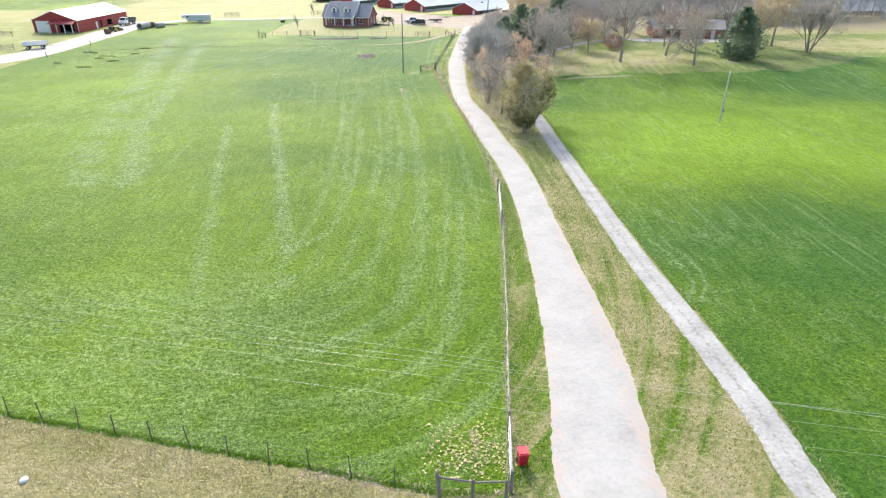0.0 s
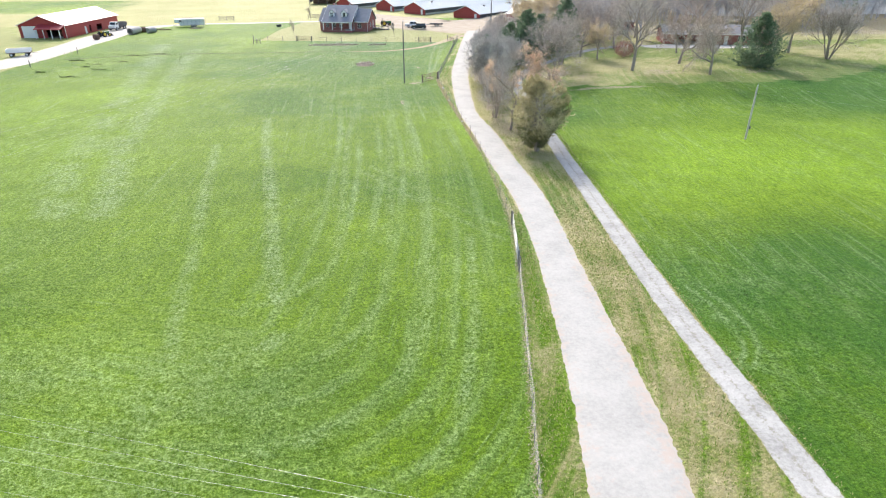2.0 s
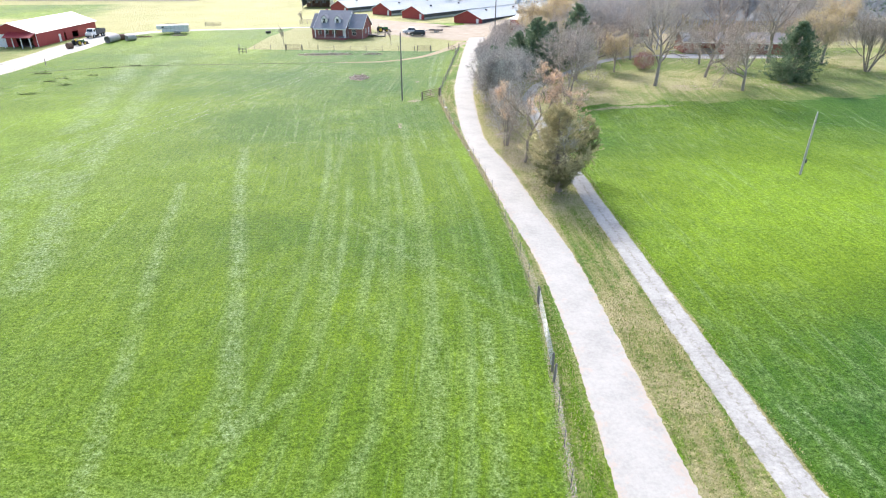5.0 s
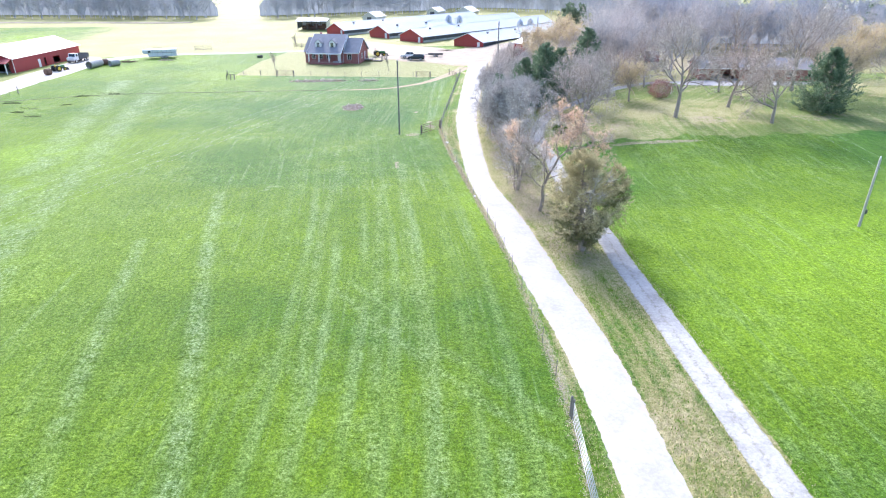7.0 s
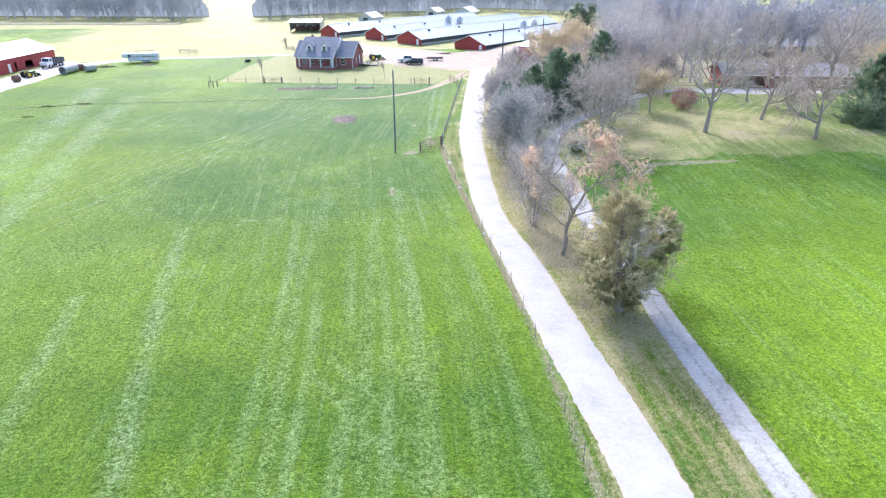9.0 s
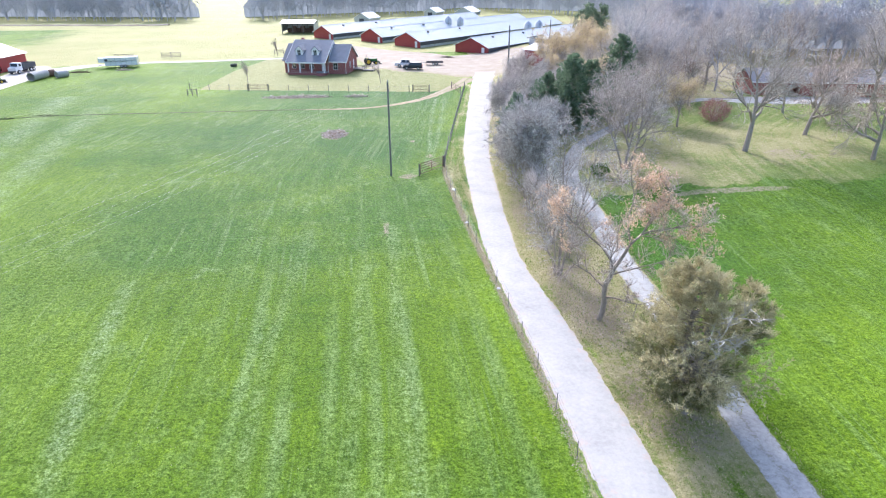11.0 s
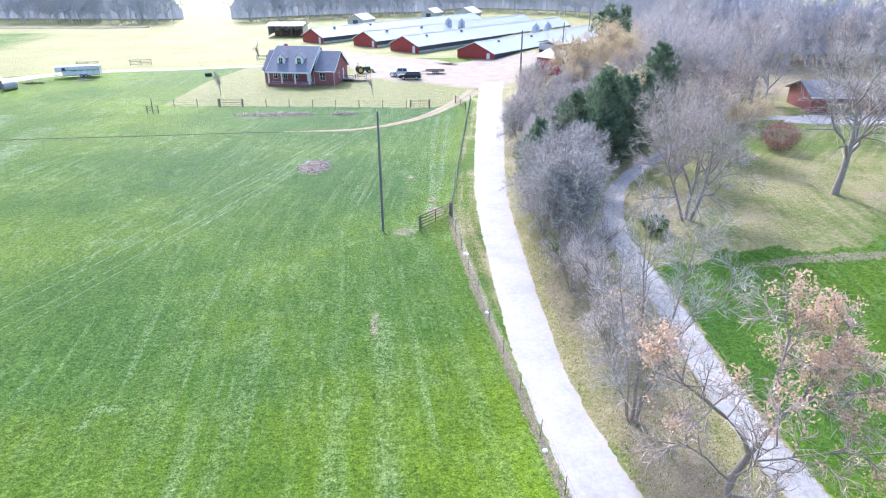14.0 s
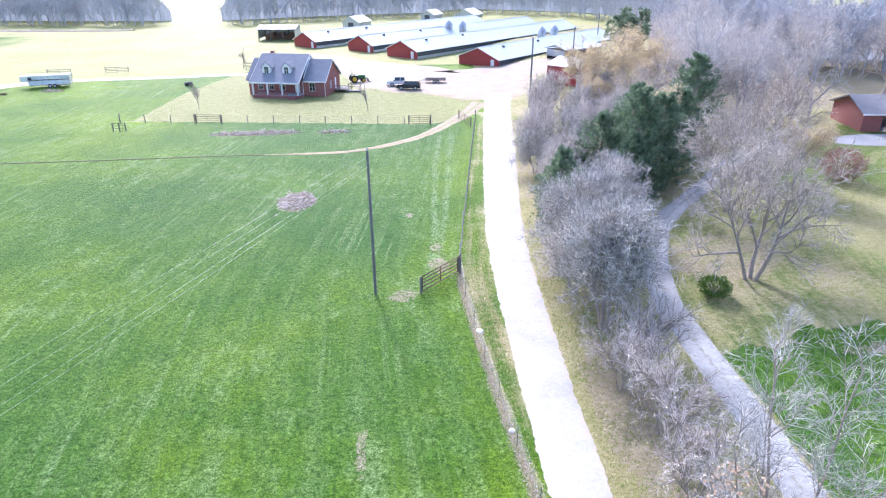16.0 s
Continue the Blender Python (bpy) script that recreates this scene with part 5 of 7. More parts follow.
fence("road_fence", [p for p in FENCE if 20 < p[1] < 52], 2.6, "wire fence with thin steel posts along the road", (0.35, 0.7, 1.05, 1.35), T_POST, (0, -1), seed=2)
fence("road_fence", [(10.0, 60.2), (10.05, 65), (9.9, 83.1), (8.5, 104.2), (7.6, 116), (7.1, 127.7), (7.2, 131.0)], 3.9, "wire fence with thin steel posts along the road", (0.35, 0.7, 1.05, 1.35), T_POST, (0, -1), seed=3)
fence("road_fence", [(7.25, 131.6), (8.2, 138.2), (10.5, 152.2), (12.7, 165.7), (15.9, 184.8)], 2.4, "wire fence with dark posts beside the road bend", (0.35, 0.7, 1.05, 1.35), DARK_POST, (0, -1), seed=4)
fence("field_fence", LOW[1:-1], 2.25, "wire fence with leaning steel posts at the field's end", (0.4, 0.8, 1.2), FIELD_POST, (-1,), jit=0.12, seed=5)
fence("yard_fence", [(-41.6, 188.2), (-29.1, 186.6), (-10, 184.1), (8.3, 181.9)], 3.9, "wire fence with dark posts round the farmhouse yard", (0.4, 0.8, 1.1), SHORT_POST, (0, 3, -1), seed=6)
fence("corral_fence", [(-82.5, 150.5), (-81.5, 160.5), (-80.8, 169)], 2.4, "short run of dark-post fence at the lane", (0.5, 0.9, 1.2), T_POST, (0, -1), seed=7)


def tube_gate(name, a, b, h, bars, mat, label, r=0.028, lift=0.18):
    """A tube gate between two places, with uprights and cross bars."""
    a, b = Vector((*a, gz(*a))), Vector((*b, gz(*b)))
    d = b - a
    ln = d.length
    t = thing(name, pose(a.x, a.y, a.z, 0, 0, math.degrees(math.atan2(d.y, d.x))), label, "gate")
    for x in (0.03, ln / 2, ln - 0.03):
        part("upright", rods(((x, 0, lift), (x, 0, h), r, r, 8)), mat, t, smooth=True)
    for k in range(bars):
        z = lift + (h - lift) * (k / (bars - 1)) ** 0.9
        part("bar", rods(((0, 0, z), (ln, 0, z), r, r, 8)), mat, t, smooth=True)
    for x in (-0.14, ln + 0.14):
        p = part("post", WOOD_POST, None, t)
        p.location = (x, 0, 0)
    return t


tube_gate("field_gate", (3.9, 128.1), (7.0, 131.2), 1.45, 5, M["rust"], "dark rusty tube gate standing open in the field", 0.045)
tube_gate("pipe_gate", (9.15, 52.0), (10.0, 59.8), 1.35, 5, M["pipe"], "galvanised tube gate in the roadside fence", 0.017)
tube_gate("yard_gate", (13.2, 185.0), (14.4, 179.8), 1.35, 5, M["rust"], "dark tube gate swung open beside the farm track", 0.035)
tube_gate("white_gate", (4.75, 20.6), (5.25, 24.4), 1.30, 4, M["white"], "white pipe gate at the road entrance", 0.026)

tube_gate("yard_gate", (5.0, 182.15), (8.1, 181.75), 1.4, 5, M["rust"], "dark tube panel closing the end of the yard fence", 0.026)
tube_gate("yard_gate", (-29.2, 186.45), (-25.2, 185.95), 1.4, 5, M["rust"], "dark tube panel in the yard fence", 0.026)

# timber bracing at the field's corner
brace = thing("corner_brace", pose(1.2, 20.5, 0), "weathered timber fence brace at the field's corner", "fence")
for i, (x, y) in enumerate(((0, 0), (1.6, -0.35), (3.2, -0.5))):
    p = part("post", WOOD_POST, None, brace)
    p.location = (x, y, -0.1)
for a, b in (((0, 0, 1.3), (1.6, -0.35, 1.22)), ((1.6, -0.35, 1.22), (3.2, -0.5, 1.3))):
    part("rail", rods((a, b, 0.055, 0.05, 8)), M["postwood"], brace, smooth=True)


# ---------------------------------------------------------------- refuse bin
def refuse_bin(x, y, rot):
    t = thing("refuse_bin", pose(x, y, 0, 0, 0, rot) @ Matrix.Scale(0.84, 4), "red plastic wheeled refuse bin with a closed lid", "bin")
    body = bmesh.new()
    prism(body, [(-0.26, -0.24), (0.26, -0.24), (0.26, 0.24), (-0.26, 0.24)], "z", 0.06, 0.08)
    lo = [(-0.24, -0.26), (0.24, -0.26), (0.24, 0.26), (-0.24, 0.26)]
    hi = [(-0.31, -0.36), (0.31, -0.36), (0.31, 0.36), (-0.31, 0.36)]
    a = [body.verts.new((*p, 0.08)) for p in lo]
    b = [body.verts.new((*p, 1.0)) for p in hi]
    body.faces.new(a[::-1])
    body.faces.new(b)
    for i in range(4):
        body.faces.new((a[i], a[(i + 1) % 4], b[(i + 1) % 4], b[i]))
    part("body", body, M["bin"], t)
    lid = boxes((-0.335, -0.40, 1.0, 0.335, 0.38, 1.05), (-0.27, -0.32, 1.05, 0.27, 0.30, 1.10), bevel=0.012)
    lid = part("lid", lid, M["bin"], t)
    part("handle", rods(((-0.28, 0.44, 1.0), (0.28, 0.44, 1.0), 0.018, 0.018, 8), ((-0.25, 0.36, 1.0), (-0.25, 0.44, 1.0), 0.015, 0.015, 6), ((0.25, 0.36, 1.0), (0.25, 0.44, 1.0), 0.015, 0.015, 6)), M["rubber"], t)
    for s in (-1, 1):
        part("wheel", rods(((s * 0.27, 0.24, 0.13), (s * 0.32, 0.24, 0.13), 0.13, 0.13, 14)), M["rubber"], t)


refuse_bin(5.62, 22.3, 4)


# ---------------------------------------------------------------- power poles and lines
def power_pole(x, y, h, r, mat, label, arm=None, z_arm=0.5, steps=0):
    t = thing("power_pole", pose(x, y, gz(x, y)), label, "pole")
    part("pole", lathe([(r, -0.5), (r, 0.2), (r * 0.9, h * 0.5), (r * 0.72, h - 0.05), (r * 0.5, h)], 10), mat, t, smooth=True)
    part("insulator", lathe([(0.05, h), (0.07, h + 0.06), (0.05, h + 0.12), (0.075, h + 0.17), (0.03, h + 0.22)], 8), M["pipe"], t)
    part("bracket", boxes((-0.04, -r - 0.10, h - 1.0, 0.04, -r * 0.6, h - 0.9)), M["steel"], t)
    if steps:
        part("meter_box", boxes((r * 0.7, -0.12, 1.5, r + 0.2, 0.12, 1.95), bevel=0.02), M["steel"], t)
    return t


power_pole(0.3, 128.3, 11.4, 0.125, M["polewood"], "tall dark timber power pole standing in the field")
power_pole(47.7, 86.4, 7.4, 0.14, M["palepole"], "pale timber power pole in the green field", steps=1)
power_pole(26.2, 191.0, 11.6, 0.18, M["polewood"], "dark timber power pole beside the road", steps=1)
power_pole(44.8, 229.6, 8.4, 0.17, M["polewood"], "dark timber power pole by the poultry houses")
power_pole(66.0, 276.0, 8.0, 0.17, M["polewood"], "dark timber power pole by the poultry houses")
power_pole(-46.5, 42.0, 10.4, 0.17, M["polewood"], "tall dark timber power pole at the field's edge")
power_pole(-46.5, 35.0, 9.0, 0.17, M["polewood"], "timber power pole beyond the field's end")
power_pole(33.0, 10.3, 10.2, 0.17, M["polewood"], "timber power pole beyond the road")
power_pole(92.0, 62.0, 8.0, 0.15, M["palepole"], "pale timber power pole far in the field")


def power_line(a, b, sag, r=0.0024, label="pale overhead power line sagging over the field"):
    a, b = Vector(a), Vector(b)
    t = thing("power_line", Matrix.Translation(a), label, "cable")
    n = 18
    pts = [a.lerp(b, i / n) - Vector((0, 0, 4 * sag * (i / n) * (1 - i / n))) - a for i in range(n + 1)]
    s = Soup()
    s.tube(pts, [r] * (n + 1), 4)
    part("strand", s.mesh("strand", M["wire"]), None, t)


for dx, dz in ((-0.9, 0.0), (0.0, -0.6), (0.5, -1.6), (0.8, -2.1)):
    power_line((-46.5 + dx, 42.0 + dx * 0.4, 9.9 + dz), (0.3 + dx * 0.25, 128.3, 11.2 + dz * 0.4), 0.9)
for ya, za, yb, zb in ((36.0, 8.43, 10.5, 8.85), (35.4, 7.4, 10.5, 9.24), (34.6, 6.7, 10.4, 9.8), (33.9, 6.9, 10.3, 8.97), (33.0, 6.1, 9.8, 8.4)):
    power_line((-46.5, ya, za), (33.0, yb, zb), 0.25, 0.003, "pale overhead power line crossing the field's end")
power_line((47.7, 86.4, 7.5), (92.0, 62.0, 7.9), 0.8)
power_line((47.7, 86.3, 6.5), (92.0, 62.0, 7.0), 0.8)
power_line((47.7, 86.4, 7.5), (72.0, 163.5, 4.6), 0.8)
power_line((47.7, 86.3, 6.5), (72.4, 163.5, 4.3), 0.8)


# ---------------------------------------------------------------- buildings
def gable_outline(w, eave, peak):
    return [(-w / 2, 0), (w / 2, 0), (w / 2, eave), (0, peak), (-w / 2, eave)]


def roof_slope(bm, w, eave, peak, y0, y1, side, over=0.35, thick=0.12):
    """One slope of a gable roof as a thick slab."""
    k = (peak - eave) / (w / 2)
    x1 = side * (w / 2 + over)
    z1 = eave - k * over
    prism(bm, [(0, peak), (x1, z1), (x1, z1 + thick), (0, peak + thick)], "y", y0, y1)
    return bm


def window_part(parent, x, y, z, w, h, axis="x", out=-1, name="window"):
    """A window set into an opening: a frame with mullions and a pane."""
    fr = bmesh.new()
    t = 0.07
    for r in ((0, 0, w, t), (0, h - t, w, h), (0, t, t, h - t), (w - t, t, w, h - t), (w / 2 - 0.02, t, w / 2 + 0.02, h - t), (t, h / 2 - 0.02, w - t, h / 2 + 0.02)):
        if axis == "x":
            box(fr, x + r[0], y + out * 0.03, z + r[1], x + r[2], y + out * 0.03 + 0.10, z + r[3])
        else:
            box(fr, x + out * 0.03 - 0.05, y + r[0], z + r[1], x + out * 0.03 + 0.05, y + r[2], z + r[3])
    win = part(name, fr, M["white"], parent, "white-framed window")
    pane = boxes((x + t, y + 0.03, z + t, x + w - t, y + 0.05, z + h - t)) if axis == "x" else boxes((x - 0.012, y + t, z + t, x + 0.012, y + w - t, z + h - t))
    part("pane", pane, M["glass"], win)
    return win


def poultry_house(x, y, rot, w, length, label, bins=0):
    eave, peak = 2.1, 4.4
    t = thing("poultry_house", pose(x, y, -0.05, 0, 0, rot), label, "poultry house", "poultry houses")
    front = bmesh.new()
    dx = w * 0.30
    wall_cells(front, w, eave, [(w / 2 + dx, 0.0, w / 2 + dx + 1.1, 1.95)], 0.2, (-w / 2, 0, 0), "x")
    prism(front, [(-w / 2, eave), (w / 2, eave), (0, peak)], "y", 0.0, 0.2)
    part("front_wall", front, M["redmetal"], t, "red sheet-metal gable wall")
    rear = bmesh.new()
    prism(rear, gable_outline(w, eave, peak), "y", length - 0.2, length)
    part("rear_wall", rear, M["redmetal"], t)
    part("door", boxes((dx, 0.04, 0.0, dx + 1.1, 0.12, 1.95)), M["white"], t, "white panel door")
    for s in (-1, 1):
        xx = s * w / 2
        a, b = sorted((xx, xx - s * 0.18))
        wl = part("side_wall", boxes((a, 0.2, 0, b, length - 0.2, 0.75), (a, 0.2, 1.85, b, length - 0.2, eave + 0.12)), M["galv"], t, "grey knee wall")
        a, b = sorted((xx - s * 0.03, xx - s * 0.10))
        part("curtain", boxes((a, 0.2, 0.75, b, length * 0.55, 1.85)), M["curtain"], t, "dark side curtain")
        part("curtain", boxes((a, length * 0.55, 0.75, b, length - 0.2, 1.85)), M["galv"], t, "grey side panel")
        k = max(3, int(length / 6))
        for i in range(k):
            yy = 0.4 + (length - 0.8) * i / (k - 1)
            a, b = sorted((xx + s * 0.03, xx - s * 0.12))
            part("stud", boxes((a, yy - 0.06, 0, b, yy + 0.06, eave)), M["postwood"], t)
        part("roof", roof_slope(bmesh.new(), w, eave, peak, -0.4, length + 0.4, s, 0.5), M["roofmetal"], t, "pale metal roof")
        part("fascia", prisms(([(0, peak + 0.13), (s * (w / 2 + 0.5), eave - 0.2 + 0.13), (s * (w / 2 + 0.5), eave - 0.36 + 0.13), (0, peak - 0.03)], "y", -0.46, -0.4)), M["white"], t)
    ridge = bmesh.new()
    prism(ridge, [(-0.3, peak + 0.06), (0.3, peak + 0.06), (0, peak + 0.22)], "y", -0.4, length + 0.4)
    part("ridge_cap", ridge, M["roofmetal"], t)
    for yy in (8, 24):
        if yy < length:
            part("roof_vent", boxes((1.2, yy, peak - 0.55, 1.8, yy + 0.6, peak - 0.05), bevel=0.05), M["steel"], t)
    for yy in (0.9,):
        part("light", boxes((w * 0.5 - 0.9, -0.12, 1.5, w * 0.5 - 0.7, 0.0, 1.75)), M["steel"], t)
    return t


CH_ROT = -46.0
poultry_house(24.2, 240.0, CH_ROT, 12.4, 62, "long red poultry house with a pale metal roof")
poultry_house(5.7, 257.4, CH_ROT, 11.2, 84, "long red poultry house with a pale metal roof")
poultry_house(-6.0, 271.6, CH_ROT, 10.4, 86, "long red poultry house with a pale metal roof")
poultry_house(-23.3, 283.4, CH_ROT, 10.4, 84, "long red poultry house at the row's end")


def feed_bin(x, y, s=1.0):
    t = thing("feed_bin", pose(x, y, 0) @ Matrix.Scale(s, 4), "galvanised hopper feed bin between poultry houses", "feed bin", "feed bins")
    part("tank", lathe([(0.25, 1.3), (1.25, 2.8), (1.25, 5.2), (0.35, 6.1), (0.3, 6.25)], 16), M["galv"], t, smooth=True)
    for k in range(4):
        a = math.pi / 4 + k * math.pi / 2
        part("leg", rods(((math.cos(a) * 1.3, math.sin(a) * 1.3, 0), (math.cos(a) * 1.22, math.sin(a) * 1.22, 3.2), 0.06, 0.06, 6)), M["steel"], t)
    part("ladder", boxes((-0.2, -1.4, 0.4, -0.16, -1.3, 5.2), (0.16, -1.4, 0.4, 0.2, -1.3, 5.2), *[(-0.2, -1.37, 0.7 + 0.45 * i, 0.2, -1.33, 0.74 + 0.45 * i) for i in range(10)]), M["steel"], t)


for x, y in ((22.4, 297.0), (26.6, 293.5), (47.6, 272.0), (52.2, 275.2)):
    feed_bin(x, y)


def hay_shed(x, y, rot, w, d, h, label, roof="roofmetal"):
    t = thing("open_shed", pose(x, y, gz(x, y), 0, 0, rot), label, "shed")
    n = max(2, int(w / 4))
    for i in range(n + 1):
        for yy in (0.1, d - 0.1):
            part("post", boxes((w * i / n - 0.1, yy - 0.1, -0.1, w * i / n + 0.1, yy + 0.1, h)), M["postwood"], t)
    part("back_wall", boxes((0, d, 0, w, d + 0.12, h)), M["galv"], t, "grey metal back wall")
    part("side_wall", boxes((-0.12, 0, 0.8, 0, d, h)), M["galv"], t)
    part("side_wall", boxes((w, 0, 0.8, w + 0.12, d, h)), M["galv"], t)
    part("roof", prisms(([(-0.6, h + 0.1), (d / 2, h + 1.0), (d + 0.6, h + 0.1), (d + 0.6, h + 0.22), (d / 2, h + 1.14), (-0.6, h + 0.22)], "x", -0.5, w + 0.5)), M[roof], t, "pale metal roof")
    part("stored_bales", boxes(*[(0.6 + 1.7 * i, d - 3.0, 0, 2.2 + 1.7 * i, d - 1.4, 1.5 + 0.8 * (i % 2)) for i in range(int((w - 1) / 1.7))], bevel=0.15), M["rust"], t)


hay_shed(-40.4, 301.5, -6, 12.0, 8.0, 3.6, "open-fronted shed with a pale roof beyond the lane")
hay_shed(44.6, 235.5, 30, 13.0, 6.0, 2.4, "low open shed with a pale roof behind the grove")


def far_barn(x, y, rot, w, length, eave, peak, label):
    t = thing("farm_shed", pose(x, y, 0, 0, 0, rot), label, "shed")
    body = prisms((gable_outline(w, eave, peak), "y", 0, length))
    part("wall", body, M["galv"], t)
    part("door", boxes((-1.2, -0.06, 0, 1.2, 0.0, 2.4)), M["curtain"], t)
    for s in (-1, 1):
        part("roof", roof_slope(bmesh.new(), w, eave + 0.02, peak + 0.02, -0.4, length + 0.4, s), M["white"], t, "white roof")


far_barn(-12.0, 338.5, -30, 7.5, 9, 2.6, 4.6, "far white-roofed shed before the woods")
far_barn(20.0, 372.0, -30, 6.5, 9, 2.6, 4.4, "far white-roofed shed before the woods")
far_barn(36.0, 366.0, -30, 9, 10, 2.8, 5.0, "far white-roofed shed before the woods")


def red_shed():
    t = thing("red_shed", pose(38.2, 203.5, gz(38, 203) - 0.1, 0, 0, 42), "red metal shed with white trim behind the grove", "shed")
    h0, h1, w, d = 3.6, 4.7, 9.0, 7.0
    part("front_wall", prisms(([(0, 0), (w, 0), (w, h0), (w / 2, h1), (0, h0)], "y", 0, 0.2)), M["redmetal"], t, "red sheet-metal wall")
    part("rear_wall", prisms(([(0, 0), (w, 0), (w, h0), (w / 2, h1), (0, h0)], "y", d - 0.2, d)), M["redmetal"], t)
    for x in (0, w - 0.2):
        part("side_wall", boxes((x, 0.2, 0, x + 0.2, d - 0.2, h0)), M["redmetal"], t)
    for a, b in (((-0.4, h0 - 0.1), (w / 2, h1)), ((w / 2, h1), (w + 0.4, h0 - 0.1))):
        part("roof", prisms(([a, b, (b[0], b[1] + 0.12), (a[0], a[1] + 0.12)], "y", -0.35, d + 0.35)), M["roofmetal"], t, "pale metal roof")
    part("corner_trim", boxes((-0.05, -0.05, 0, 0.13, 0.0, h0)), M["white"], t, "white corner trim")
    part("rake_trim", prisms(([(-0.4, h0 - 0.28), (w / 2, h1 - 0.18), (w / 2, h1 + 0.02), (-0.4, h0 - 0.08)], "y", -0.4, -0.35)), M["white"], t, "white rake trim")


red_shed()


def big_barn():
    w, length, eave, peak = 13.6, 29.0, 3.5, 6.0
    t = thing("red_barn", pose(-103.4, 197.8, 0, 0, 0, -6), "long red metal barn with a white roof and front awning", "barn")
    front = bmesh.new()
    wall_cells(front, w, eave, [(1.2, 0, 5.0, 3.2), (8.0, 0, 12.6, 2.5)], 0.2, (-w / 2, 0, 0), "x")
    prism(front, [(-w / 2, eave), (w / 2, eave), (0, peak)], "y", 0, 0.2)
    part("front_wall", front, M["redmetal"], t, "red sheet-metal gable wall")
    part("rear_wall", prisms((gable_outline(w, eave, peak), "y", length - 0.2, length)), M["redmetal"], t)
    for s in (-1, 1):
        a, b = sorted((s * w / 2, s * (w / 2 - 0.2)))
        bm = bmesh.new()
        wall_cells(bm, length - 0.4, eave, [(9.5, 0, 10.6, 2.1), (12, 0.2, 12.9, 2.2), (16, 0.3, 19, 2.0)] if s > 0 else [], 0.2, (a, 0.2, 0), "y")
        part("side_wall", bm, M["redmetal"], t)
        part("roof", roof_slope(bmesh.new(), w, eave, peak, -0.4, length + 0.4, s, 0.4), M["white"], t, "white metal roof")
    part("sliding_door", boxes((-w / 2 + 1.0, -0.14, 0, -w / 2 + 3.1, -0.04, 3.25)), M["white"], t, "white sliding door")
    part("sliding_door", boxes((-w / 2 + 3.14, -0.14, 0, -w / 2 + 5.2, -0.04, 3.25)), M["white"], t, "white sliding door")
    part("side_door", boxes((w / 2 - 0.14, 9.7, 0, w / 2 - 0.06, 10.8, 2.1)), M["white"], t, "white side door")
    part("awning", prisms(([(-2.6, 2.6), (0.0, 3.6), (0.0, 3.72), (-2.6, 2.72)], "x", -0.8, w / 2 + 0.2)), M["redmetal"], t, "red metal awning roof")
    for i in range(4):
        x = -0.6 + i * 2.35
        part("awning_post", boxes((x - 0.09, -2.5, 0, x + 0.09, -2.32, 2.65)), M["white"], t)
    part("floor", boxes((-w / 2 + 0.2, 0.2, 0.0, w / 2 - 0.2, length - 0.2, 0.06)), M["concrete"], t)
    part("corner_trim", boxes((w / 2 - 0.02, -0.04, 0, w / 2 + 0.06, 0.12, eave)), M["white"], t)
    part("stored_hay", boxes(*[(3.0, 3 + 1.7 * i, 0.06, 5.2, 4.5 + 1.7 * i, 1.5) for i in range(6)], bevel=0.12), M["rust"], t)


big_barn()


